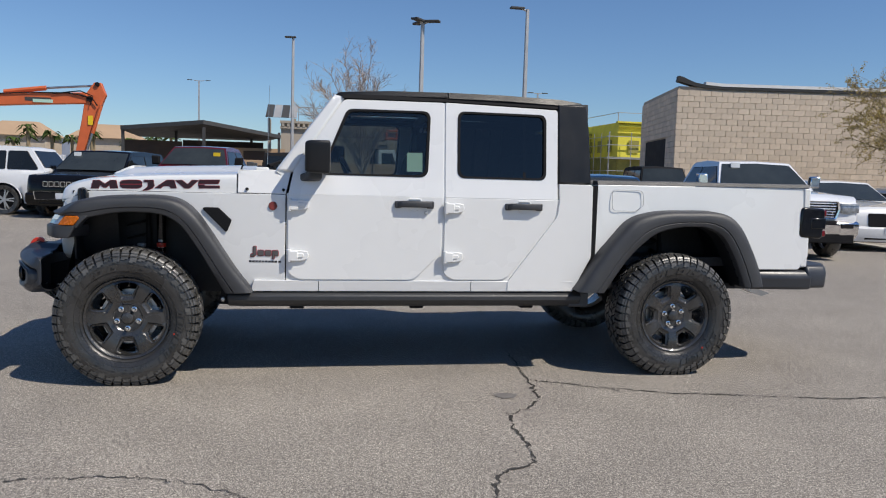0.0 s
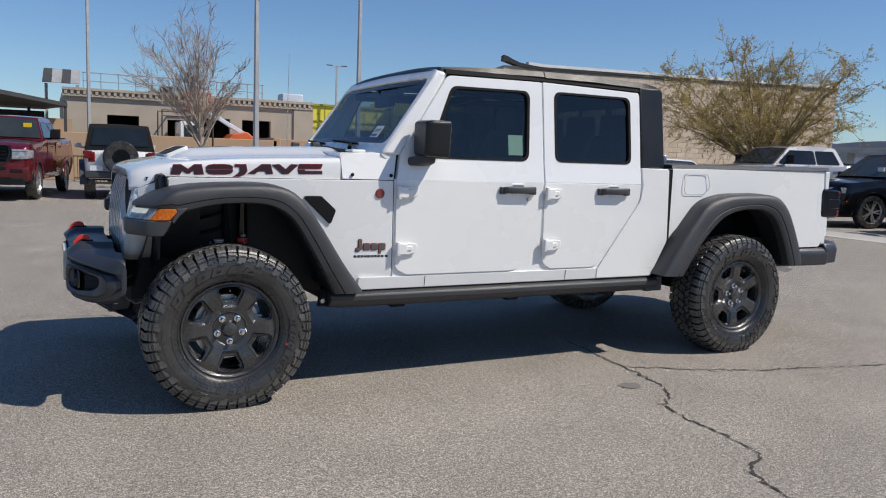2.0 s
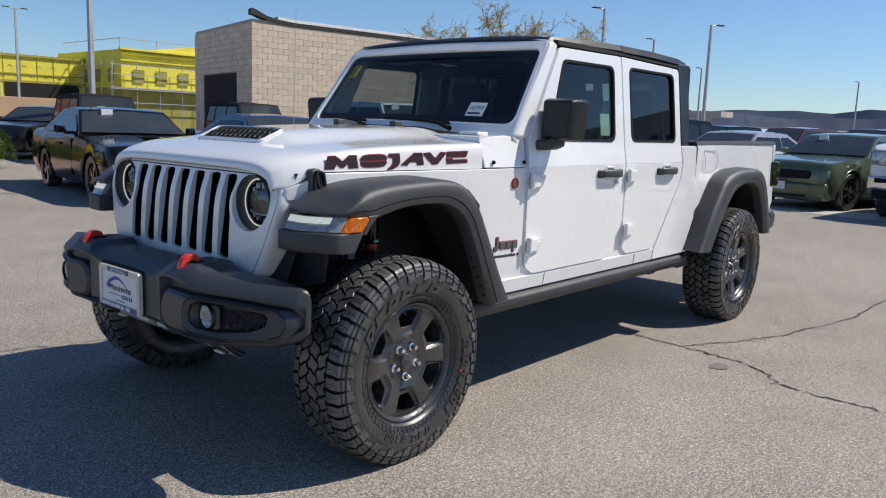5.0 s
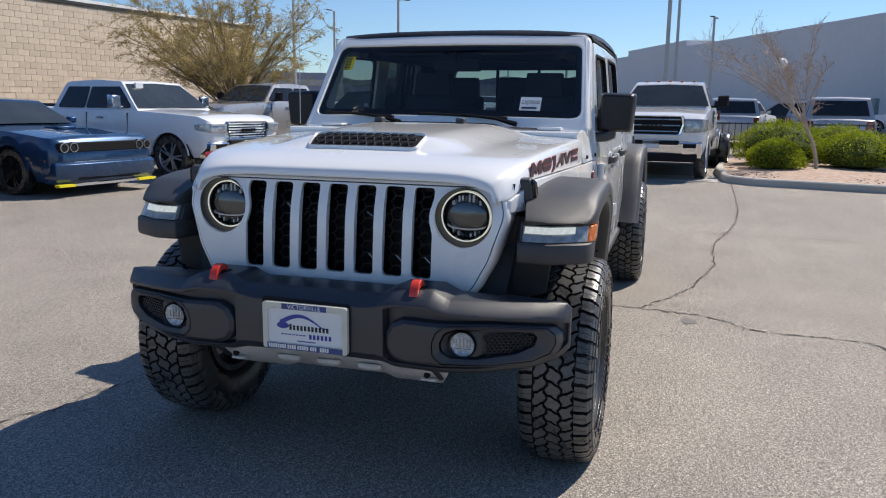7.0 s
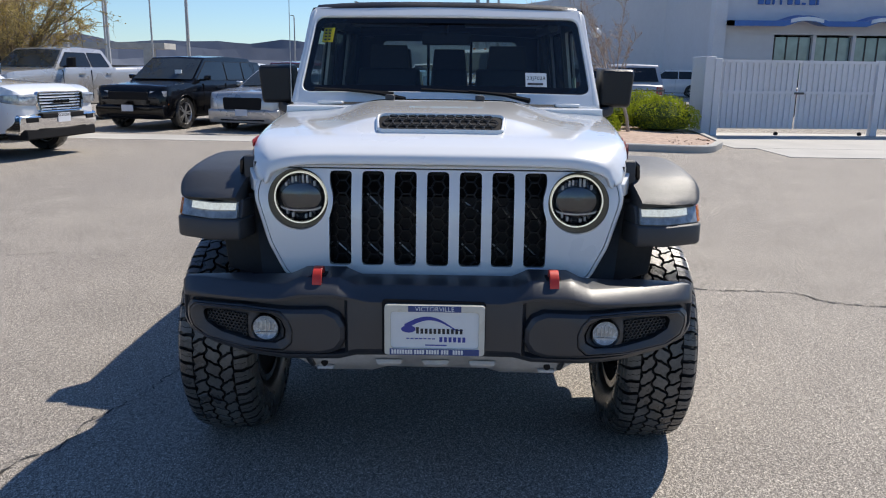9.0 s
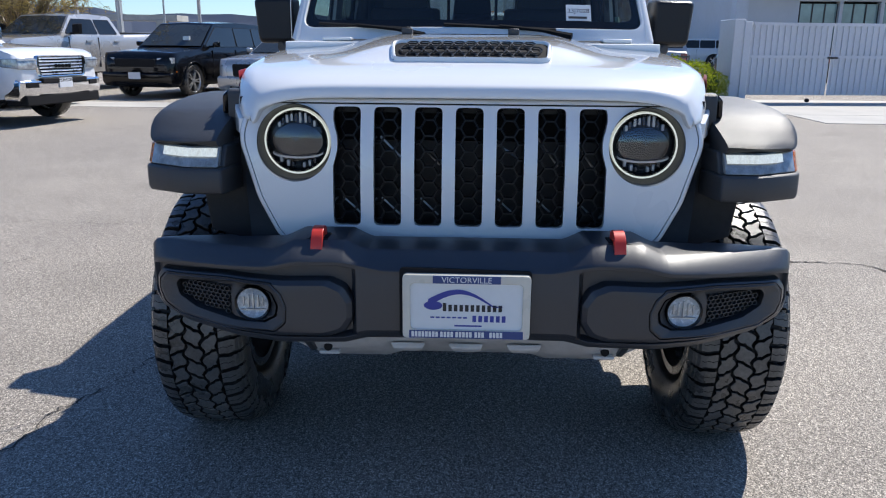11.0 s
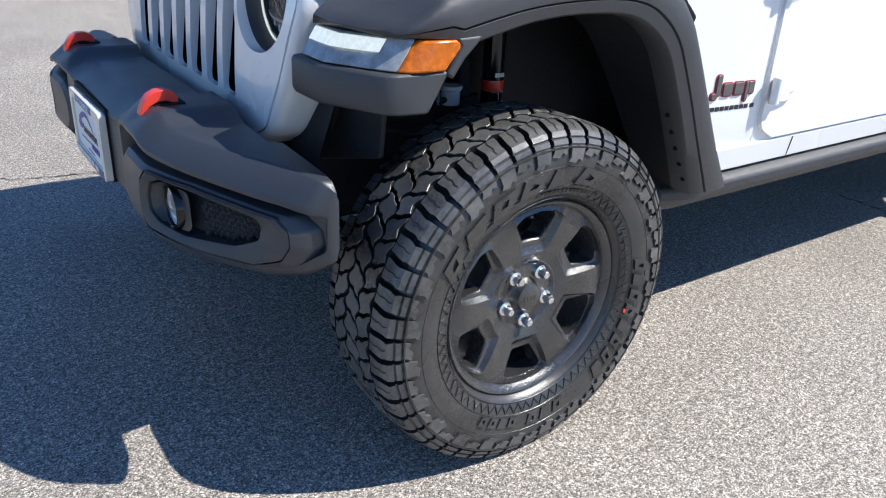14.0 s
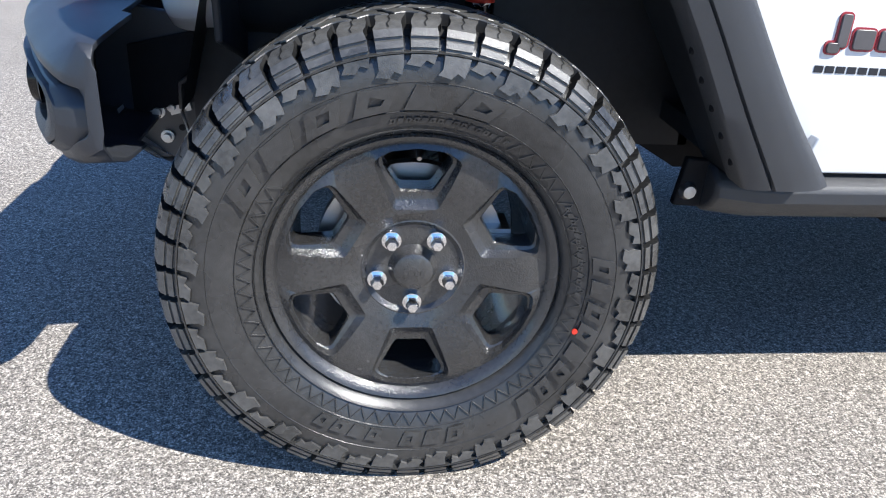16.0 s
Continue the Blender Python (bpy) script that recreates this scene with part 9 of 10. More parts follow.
bag = thing("plastic_bag", "crumpled white plastic bag caught in bare twigs", "plastic bag", pose(15.0, -3.15, 2.353))
b = B()
b.loft([[((0.11 * math.sin(math.pi * (i + 0.02) / 8.04)) * math.cos(2 * math.pi * k / 14) * (1 + 0.28 * noise.noise((i * 0.9, k * 1.1, 4))), 0.12 * math.sin(math.pi * (i + 0.02) / 8.04) * math.sin(2 * math.pi * k / 14) * (1 + 0.28 * noise.noise((i * 0.8, k * 1.3, 9))), -0.11 * math.cos(math.pi * i / 8) + 0.02 * noise.noise((k, i, 2))) for k in range(14)] for i in range(9)])
part("bag_film", b, PAPER, bag, sharp=25)

single("tree_stake", B().tube([(3.06, 16.15, 0.0), (3.05, 16.15, 2.12)], 0.025, 7), WOODBROWN, "brown wooden stake beside the bare tree", "stake")

# ---- hydrant ----
hy = thing("fire_hydrant", "bright yellow fire hydrant on the kerbed island", "fire hydrant", pose(2.62, 14.1, 0.10))
part("barrel", B().lathe([(0.0, 0.0), (0.17, 0.0), (0.17, 0.05), (0.12, 0.06), (0.115, 0.18), (0.15, 0.19), (0.15, 0.23), (0.12, 0.24), (0.115, 0.52), (0.135, 0.54), (0.135, 0.60), (0.12, 0.62), (0.11, 0.70), (0.07, 0.76), (0.0, 0.78)], 24, axis="z"), YELLOWPAINT, hy)
part("bonnet_nut", B().lathe([(0.0, 0.77), (0.05, 0.77), (0.04, 0.84), (0.0, 0.85)], 5, axis="z"), YELLOWPAINT, hy)
for dx, dy in ((1, 0), (-1, 0), (0, -1)):
    m = Matrix.Translation((0, 0, 0.46)) @ Matrix.Rotation(math.atan2(dy, dx), 4, "Z")
    part("outlet", B().lathe([(0.0, 0.23), (0.05, 0.23), (0.065, 0.19), (0.065, 0.10), (0.06, 0.0)], 16, axis="x").moved(m), YELLOWPAINT, hy)

# ---- tan wall, fence and the unfinished buildings to the north ----
single("wall_tan_boundary", B().box(-1.5, 7.6, 26.9, 27.3, 0, 1.75).box(7.6, 14.5, 29.8, 30.2, 0, 1.86).box(7.45, 7.75, 26.9, 30.2, 0, 1.86), TAN, "tan stucco boundary wall", "wall", kind="structure", bevel=0.02)
fn = thing("steel_fence", "low dark steel picket fence", "fence", kind="structure")
for k in range(60):
    part("picket", B().box(0.0 + 0.12 * k, 0.02 + 0.12 * k, 25.4, 25.42, 0, 0.95), DARKSTEEL, fn)
part("rail", B().box(0, 7.2, 25.39, 25.43, 0.88, 0.92).box(0, 7.2, 25.39, 25.43, 0.12, 0.16), DARKSTEEL, fn)
tb = thing("unfinished_building", "unfinished cream block building with dark openings", "building", kind="structure")
wallb = B()
ops = [(2.15, 3.8, 3.0), (7.3, 8.8, 3.1), (9.5, 11.2, 3.1), (5.3, 6.2, 2.9)]
xs_ = 0.0
for a_, b_, h_ in sorted(ops):
    wallb.box(xs_, a_, 42, 42.4, 0, 4.3)
    wallb.box(a_, b_, 42, 42.4, h_, 4.3)
    xs_ = b_
wallb.box(xs_, 13.75, 42, 42.4, 0, 4.3)
wallb.box(13.35, 13.75, 42.4, 56, 0, 4.3)
wallb.box(0, 0.4, 42.4, 56, 0, 4.3)
part("wall", wallb, CREAM, tb)
part("inside_shade", B().box(0.4, 13.35, 46, 46.2, 0, 4.2).box(0.4, 13.35, 42.4, 46.2, 4.1, 4.2), OPENING, tb)
for k in range(45):
    part("cornice_block", B().box(0.05 + 0.305 * k, 0.20 + 0.305 * k, 41.82, 42.02, 4.02, 4.22), CREAM, tb)
part("cornice", B().box(-0.05, 13.8, 41.8, 42.4, 4.22, 4.36).box(-0.05, 13.8, 41.85, 42.4, 3.90, 4.02), CREAM, tb)
for k in range(12):
    part("guard_post", B().box(1.0 + 0.9 * k, 1.05 + 0.9 * k, 43, 43.05, 4.3, 5.3), GALV, tb)
part("guard_rail", B().box(1.0, 11.0, 43, 43.05, 5.25, 5.3).box(1.0, 11.0, 43, 43.05, 4.8, 4.84), GALV, tb)
part("roof_unit", B().box(12.35, 13.65, 43.6, 44.8, 4.3, 4.92), SKYWHITE, tb, "white rooftop unit", 0.03)
part("roof_hatch", B().box(5.2, 5.8, 43.6, 44.4, 4.3, 4.85), DARKSTEEL, tb, "", 0.02)
part("corner_pilaster", B().box(12.6, 13.8, 41.90, 41.998, 0, 3.9), CREAM, tb)
st_ = thing("service_truck", "white box service truck parked behind the wall", "truck", pose(5.75, 40.0, 0))
part("cab", B().loft([[(x, y, z) for x, z in rounded([(-0.2, 0.5), (1.05, 0.5), (1.05, 1.7), (0.75, 2.75), (-0.2, 2.75)], 0.10, 3)] for y in (-1.0, 1.0)]), P_WHITE, st_, "", 0.04)
part("side_window", B().loft([[(x, y, z) for x, z in ((0.0, 1.85), (0.85, 1.85), (0.62, 2.55), (0.0, 2.55))] for y in (-1.02, -0.98)]), DARKGLASS, st_)
part("windscreen", B().loft([[(0.985, y, 1.9), (0.76, y, 2.66), (0.80, y, 2.67), (1.02, y, 1.9)] for y in (-0.85, 0.85)]), DARKGLASS, st_)
part("rack", B().tube([(-1.1, -0.9, 1.2), (-1.1, -0.9, 3.3), (0.3, -0.9, 3.3), (0.3, -0.9, 2.7)], 0.04, 5).tube([(-1.1, 0.9, 1.2), (-1.1, 0.9, 3.3), (0.3, 0.9, 3.3)], 0.04, 5).tube([(-1.1, -0.9, 3.0), (0.3, -0.9, 3.0)], 0.03, 5), DARKSTEEL, st_, "dark ladder rack")
part("flat_bed", B().box(-2.6, -0.25, -1.05, 1.05, 0.9, 1.15), DARKSTEEL, st_)
for wx, wy in ((0.55, -0.9), (0.55, 0.9), (-1.9, -0.9), (-1.9, 0.9)):
    part("wheel", B().lathe([(0.0, -0.12), (0.38, -0.12), (0.42, -0.06), (0.42, 0.06), (0.38, 0.12), (0.0, 0.12)], 20, at=(wx, wy, 0.42)), RUBBER, st_)
bl_ = thing("boom_lift", "orange boom lift with a raised basket", "boom lift", pose(9.0, 40.6, 0))
part("chassis", B().loft([[(x, y, z) for x, z in rounded([(-0.95, 0.75), (0.85, 0.75), (0.85, 1.9), (0.3, 2.35), (-0.5, 2.2), (-0.95, 1.7)], 0.15, 3)] for y in (-0.9, 0.9)]), ORANGE, bl_, "", 0.05)
part("boom", B().loft([[(x, y, z + d) for y, d in ((-0.13, -0.13), (0.13, -0.13), (0.13, 0.13), (-0.13, 0.13))] for x, z in ((0.5, 2.15), (-0.6, 2.75), (-1.75, 3.45))]), SKYWHITE, bl_, "pale telescopic boom", 0.02)
part("basket", B().tube([(-2.9, -0.7, 3.45), (-2.9, 0.7, 3.45), (-1.7, 0.7, 3.45), (-1.7, -0.7, 3.45), (-2.9, -0.7, 3.45)], 0.05, 5).tube([(-2.9, -0.7, 4.35), (-2.9, 0.7, 4.35), (-1.7, 0.7, 4.35), (-1.7, -0.7, 4.35), (-2.9, -0.7, 4.35)], 0.05, 5).tube([(-2.9, -0.7, 3.9), (-1.7, -0.7, 3.9)], 0.05, 5).tube([(-2.9, -0.7, 3.45), (-2.9, -0.7, 4.35)], 0.05, 5).tube([(-1.7, -0.7, 3.45), (-1.7, -0.7, 4.35)], 0.05, 5).tube([(-2.3, -0.7, 3.45), (-2.3, -0.7, 4.35)], 0.04, 5).box(-2.9, -1.7, -0.7, 0.7, 3.40, 3.46), ORANGE, bl_, "orange railed basket")
for wx, wy in ((0.6, -0.95), (0.6, 0.95), (-0.7, -0.95), (-0.7, 0.95)):
    part("wheel", B().lathe([(0.0, -0.14), (0.38, -0.14), (0.42, -0.06), (0.42, 0.06), (0.38, 0.14), (0.0, 0.14)], 20, at=(wx, wy, 0.42)), RUBBER, bl_)
yb = thing("sheathed_building", "unfinished building wrapped in yellow sheathing", "building", kind="structure")
part("long_wing", B().box(17.5, 27, 61, 72, 0, 5.5), YELLOWBOARD, yb)
part("tall_wing", B().box(27, 44, 55, 66, 0, 6.2).prism([(29.0, 6.2), (44.0, 6.2), (44.0, 6.6), (36.0, 6.9), (33.0, 6.9)], "y", 55, 64), YELLOWBOARD, yb)
for k in range(7):
    part("sheet_seam", B().box(19.6 + 1.22 * k, 19.64 + 1.22 * k, 60.96, 61.0, 2.6, 5.7), mat("seam_%d" % k, (0.36, 0.32, 0.06), 0.8) if k == 0 else bpy.data.materials["seam_0"], yb)
for k in range(9):
    part("scaffold_post", B().tube([(26 + 1.9 * k, 54.4, 0), (26 + 1.9 * k, 54.4, 5.4)], 0.03, 5), GALV, yb)
for k in range(7):
    part("scaffold_post", B().tube([(26.2, 55 + 1.6 * k, 0), (26.2, 55 + 1.6 * k, 5.4)], 0.03, 5), GALV, yb)
for z_ in (2.2, 3.3, 4.3, 5.0):
    part("scaffold_rail", B().box(25.8, 42, 54.36, 54.42, z_, z_ + 0.05), GALV, yb)
    part("scaffold_rail", B().box(26.17, 26.23, 54.4, 65, z_, z_ + 0.05), GALV, yb)
part("scaffold_deck", B().box(25.8, 42, 54.2, 54.9, 3.2, 3.26), GALV, yb)
part("dark_bay", B().box(20.9, 26.4, 60.9, 61.0, 0, 3.45), OPENING, yb)
NET = mat("olive_debris_net", (0.30, 0.27, 0.07), 0.9, var=0.25, scale=1.2, fine=9)
MARKING = mat("olive_print_on_sheathing", (0.34, 0.30, 0.05), 0.8, var=0.1)
part("ledge", B().box(17.5, 27, 60.85, 61.0, 5.38, 5.55).box(17.5, 27, 60.92, 61.0, 4.05, 4.15).box(17.5, 27, 60.95, 61.0, 3.45, 3.62), MARKING, yb)
for k in range(9):
    for row, zz in enumerate((4.62, 3.80)):
        x_ = 17.9 + 1.05 * k + (0.5 if row else 0)
        part("sheet_print", B().loft([[(x_, yy, zz), (x_ + 0.22, yy, zz + 0.16), (x_ + 0.44, yy, zz), (x_ + 0.22, yy, zz + 0.06)] for yy in (60.985, 60.995)]), MARKING, yb)
part("ledge", B().box(26.85, 44, 54.75, 55.0, 5.85, 6.0).box(26.85, 44, 54.85, 55.0, 5.35, 5.45).box(26.75, 44, 54.6, 55.0, 6.15, 6.28), YELLOWBOARD, yb)
part("debris_net", B().box(27.0, 44, 54.93, 54.99, 0, 3.35).box(26.94, 26.99, 55, 66, 0, 3.35), NET, yb, "olive netting on the lower storey")
for k in range(8):
    part("wall_opening", B().box(27.9 + 1.9 * k, 28.8 + 1.9 * k, 54.90, 54.925, 3.75, 4.75), NET, yb)
for k in range(4):
    part("wall_opening", B().box(26.90, 26.935, 56.2 + 2.2 * k, 57.0 + 2.2 * k, 3.8, 4.8), NET, yb)
part("roof_rail", B().box(27, 33, 55.2, 55.26, 7.0, 7.05).box(27, 27.06, 55.2, 55.26, 6.2, 7.05).box(30, 30.06, 55.2, 55.26, 6.2, 7.05).box(27, 27.06, 55.2, 65, 7.0, 7.05), GALV, yb)
tw = thing("stair_tower", "unfinished tower with a metal-sheet roof", "building", kind="structure")
for px_, py_ in ((-0.8, 45), (0.8, 45), (-0.8, 46.6), (0.8, 46.6)):
    part("post", B().box(px_ - 0.08, px_ + 0.08, py_ - 0.08, py_ + 0.08, 0, 4.7), CREAM, tw)
part("lower_wall", B().box(0.1, 1.1, 44.9, 46.6, 0, 4.4), CREAM, tw)
for k in range(4):
    part("roof_sheet", B().loft([[(-1.0 + 0.48 * k, 44.4, 4.7), (-0.53 + 0.48 * k, 44.4, 4.7), (-0.45 + 0.48 * k, 45.6, 5.55), (-0.9 + 0.48 * k, 45.6, 5.55)], [(-1.0 + 0.48 * k, 44.4, 4.74), (-0.53 + 0.48 * k, 44.4, 4.74), (-0.45 + 0.48 * k, 45.6, 5.59), (-0.9 + 0.48 * k, 45.6, 5.59)]]), (GALV if k % 2 else DARKSTEEL), tw)
cn = thing("carport", "dark flat-roofed steel carport with brown screens", "carport", kind="structure")
part("roof", B().loft([[(-7.8, 36, 3.20), (-3.6, 34.5, 3.55), (0.1, 37.2, 3.10), (-1.0, 42, 3.1), (-8, 42, 3.1)], [(-7.8, 36, 3.40), (-3.6, 34.5, 3.75), (0.1, 37.2, 3.28), (-1.0, 42, 3.3), (-8, 42, 3.3)]]), DARKSTEEL, cn)
for x_, y_ in ((-7.7, 36.1), (-3.6, 34.7), (0.0, 37.3), (-5.4, 38), (-1.6, 40)):
    part("post", B().box(x_ - 0.07, x_ + 0.07, y_ - 0.07, y_ + 0.07, 0, 3.4), DARKSTEEL, cn)
part("brown_screen", B().box(-7.9, -5.0, 37.2, 37.4, 0, 2.75).box(-5.2, -0.9, 39, 39.2, 0, 2.9), WOODBROWN, cn)
part("tan_wall", B().box(-3.4, 0.3, 38, 38.3, 0, 2.55), TAN, cn)
part("tan_opening", B().box(-1.9, -0.75, 37.9, 38.02, 1.6, 2.4), WOODBROWN, cn)
# excavator arm rising over a white fence
ex = thing("excavator", "orange excavator with a raised boom", "excavator")
part("boom", B().loft([[(x, y_, z + d) for y_, d in ((39.75, -0.30), (40.25, -0.30), (40.25, 0.30), (39.75, 0.30))] for x, z in ((-19.5, 3.2), (-16.8, 4.55), (-13.5, 4.80), (-10.3, 5.00))]), ORANGE, ex, "orange boom", 0.04)
part("stick", B().loft([[(x - w_, y_, z), (x + w_, y_, z), (x + w_, y_ + 0.4, z), (x - w_, y_ + 0.4, z)] for x, z, w_, y_ in ((-9.75, 5.85, 0.18, 39.8), (-9.85, 5.2, 0.52, 39.8), (-10.25, 3.8, 0.34, 39.8), (-10.75, 1.9, 0.20, 39.8))]), ORANGE, ex, "orange dipper stick", 0.03)
part("ram_cylinder", B().tube([(-14.5, 40, 5.15), (-12.4, 40, 5.45)], 0.13, 8).tube([(-9.9, 40, 4.5), (-10.15, 40, 3.2)], 0.09, 8), ORANGE, ex)
part("ram_rod", B().tube([(-12.4, 40, 5.45), (-9.8, 40, 5.7)], 0.06, 8).tube([(-10.15, 40, 3.2), (-10.5, 40, 2.2)], 0.05, 8), STEEL, ex)
part("pivot_pin", B().lathe([(0.0, -0.3), (0.16, -0.3), (0.16, 0.3), (0.0, 0.3)], 14, at=(-10.15, 40, 4.95)).lathe([(0.0, -0.3), (0.12, -0.3), (0.12, 0.3), (0.0, 0.3)], 14, at=(-9.75, 40, 5.75)), MATTBLACK, ex)
part("hose", B().tube([(-15.5, 39.7, 4.95), (-13.2, 39.7, 5.15), (-11.2, 39.7, 5.22), (-10.0, 39.68, 5.0), (-9.75, 39.7, 4.6)], 0.035, 6), MATTBLACK, ex)
part("hose", B().tube([(-12.0, 39.68, 5.15), (-10.6, 39.66, 5.35), (-9.95, 39.66, 5.1), (-10.1, 39.68, 4.6)], 0.03, 6), MATTBLACK, ex)
part("stick_ram", B().tube([(-9.55, 39.7, 4.6), (-10.0, 39.7, 3.1)], 0.10, 8), ORANGE, ex)
part("stick_rod", B().tube([(-10.0, 39.7, 3.1), (-10.35, 39.7, 2.0)], 0.055, 8), STEEL, ex)
part("warning_plate", B().box(-10.25, -10.0, 39.76, 39.79, 3.55, 4.05), YELLOWPAPER, ex, "yellow plate on the stick")
part("boom_decal", B().box(-13.4, -12.1, 39.735, 39.75, 4.72, 4.92), DARKSTEEL, ex)
part("cab_body", B().box(-22, -18.5, 38.8, 41.4, 1.0, 3.4), ORANGE, ex, "", 0.15)
part("track", B().box(-22.5, -18.0, 38.4, 39.2, 0, 1.0).box(-22.5, -18, 41, 41.8, 0, 1.0), MATTBLACK, ex, "", 0.2)
part("side_decal_bar", B().box(-13.0, -12.0, 39.72, 39.75, 4.65, 4.82), GREENPAPER, ex)
wf = thing("panel_fence", "white ribbed panel fence", "fence", kind="structure")
part("sheet", B().box(-22, -11.2, 40.6, 40.66, 0, 1.9), PALEGREY, wf)
for k in range(72):
    part("rib", B().box(-22 + 0.15 * k, -21.94 + 0.15 * k, 40.56, 40.6, 0, 1.9), PALEGREY, wf)
single("sand_bank", B().loft([[(-40, 43 + y_, z), (-10, 43 + y_, z)] for y_, z in ((-4, 0.01), (-2, 0.6), (2, 0.9), (6, 0.9))], closed=False, caps=False), mat("pale_sand", (0.42, 0.34, 0.25), 0.95, var=0.12, scale=0.5, fine=8), "bank of pale sand", "ground", kind="structure")
rp = random.Random(31)
for k in range(16):
    px_, py_, ph = -34 + 1.55 * k + rp.uniform(-0.5, 0.5), 70 + rp.uniform(-4, 10), rp.uniform(3.6, 4.8)
    pt = thing("palm_tree", "distant palm tree with a shaggy crown", "tree", pose(px_, py_, 0), "palm trees")
    part("trunk", B().tube([(0, 0, 0), (0.1, 0, ph * 0.5), (0.05, 0, ph)], [0.2, 0.16, 0.14], 7), DARKBARK, pt)
    b = B()
    for f_ in range(22):
        a = rp.uniform(0, 6.283)
        up = rp.uniform(-0.5, 0.9)
        mid = Vector((math.cos(a) * 0.55, math.sin(a) * 0.55, ph + 0.45 * up))
        tip = Vector((math.cos(a) * 1.05, math.sin(a) * 1.05, ph + 0.5 * up - 0.45))
        sd = Vector((-math.sin(a), math.cos(a), 0)) * 0.16
        b.add([(0, 0, ph), mid + sd, tip, mid - sd], [(0, 1, 2, 3)])
    part("crown", b, HEDGE, pt, sharp=0, normals=False)
hs_ = thing("house_row", "pale stucco houses with tiled roofs", "house", kind="structure")
for k in range(4):
    x_ = -50 + 9 * k
    part("house_wall", B().box(x_, x_ + 6.5, 84, 90, 0, 4.4), mat("pale_stucco", (0.5, 0.42, 0.33), 0.9) if k == 0 else bpy.data.materials["pale_stucco"], hs_)
    part("house_roof", B().loft([[(x_ - 0.4, 83.6, 4.4), (x_ + 6.9, 83.6, 4.4), (x_ + 6.9, 90.4, 4.4), (x_ - 0.4, 90.4, 4.4)], [(x_ + 1.5, 86.5, 6.0), (x_ + 5, 86.5, 6.0), (x_ + 5, 87.5, 6.0), (x_ + 1.5, 87.5, 6.0)]]), TAN, hs_)

# ---- grey dealership building, gate and enclosure ----
gb_ = thing("grey_building", "large grey concrete building with blue awning", "building", kind="structure")
G0, G1, GH = Vector((128, 14.5, 0)), Vector((48.5, -19.8, 0)), 8.2
gd = (G0 - G1).normalized()
b = B().loft([[(G1.x, G1.y, z), (G0.x, G0.y, z), (G0.x + 8, G0.y - 30, z), (G1.x + 30, G1.y - 30, z)] for z in (0, GH)])
part("side_wall", b, GREYWALL, gb_)
q0, q1 = G1 + gd * 47, G1 + gd * 66
part("raised_parapet", B().loft([[(q0.x, q0.y, z), (q1.x, q1.y, z), (q1.x + 5, q1.y - 10, z), (q0.x + 5, q0.y - 10, z)] for z in (GH, GH + 0.7)]), GREYWALL, gb_)
part("front_wall", B().box(45.0, 70, -62, -15.7, 3.85, 7.6).box(45.0, 70, -18.9, -15.7, 0, 3.85), GREYWALL, gb_)
part("corner_column", B().box(44.7, 45.6, -15.9, -15.2, 0, 8.2), PALEGREY, gb_)
part("shop_recess", B().box(46.2, 46.4, -62, -18.9, 0, 3.9), OPENING, gb_)
for k in range(9):
    y_ = -19.05 - 2.35 * k
    wdw = part("window", B().box(45.30, 45.34, y_ - 2.15, y_, 0.4, 3.72), WINDOWBLUE, gb_, "pale green-tinted shop window")
    for j in range(4):
        part("mullion", B().box(45.24, 45.30, y_ - 0.717 * j - 0.03, y_ - 0.717 * j + 0.03, 0.4, 3.72), DARKSTEEL, wdw)
    part("pier", B().box(45.0, 45.5, y_ - 2.35, y_ - 2.15, 0, 3.85), GREYWALL, gb_)
aw = []
for i in range(80):
    y_ = -16.0 - 0.36 * i
    w_ = 0.32 * max(0.0, math.sin((y_ + 19.0) * -2 * math.pi / 4.6)) if y_ < -18.3 else 0.0
    aw.append((y_, 4.25 + w_))
part("awning", B().loft([[(43.6, y_, z) for y_, z in aw], [(43.6, y_, z + 0.30) for y_, z in aw], [(45.0, y_, z + 0.40) for y_, z in aw], [(45.0, y_, z + 0.10) for y_, z in aw]], closed=False, caps=False, loop=True), AWNING, gb_, "wavy blue awning")
for k in range(6):
    yc = -20.15 - 4.6 * k
    part("awning_panel", B().loft([[(43.57, yc + du, 4.30 + 0.28 * math.cos(du * 1.1)), (43.57, yc + du, 4.50 + 0.30 * math.cos(du * 1.1))] for du in (-0.95, -0.5, 0, 0.5, 0.95)], closed=False, caps=False), SKYWHITE, gb_, "pale awning highlight panel")
for k, (w_, h_) in enumerate(((0.34, 0.66), (0.30, 0.48), (0.12, 0.66), (0.12, 0.66), (0.30, 0.48), (0.30, 0.48), (0.22, 0.12), (0.34, 0.66), (0.12, 0.6))):
    y_ = -17.7 - 0.43 * k
    part("sign_bar", B().box(44.86, 44.98, y_ - w_, y_, 5.55, 5.55 + h_), AWNING, gb_, "", 0.03)
part("office_glass", B().loft([[(60.2, -14.5, z), (70, -10.3, z), (70.0, -10.6, z), (60.2, -14.8, z)] for z in (0.2, 2.2)]), WINDOWBLUE, gb_)
gt_ = thing("gate", "pale grey corrugated steel double gate", "gate", pose(16.25, -6.35, 0, 0, 0, -84), kind="structure")
GHT = 1.80
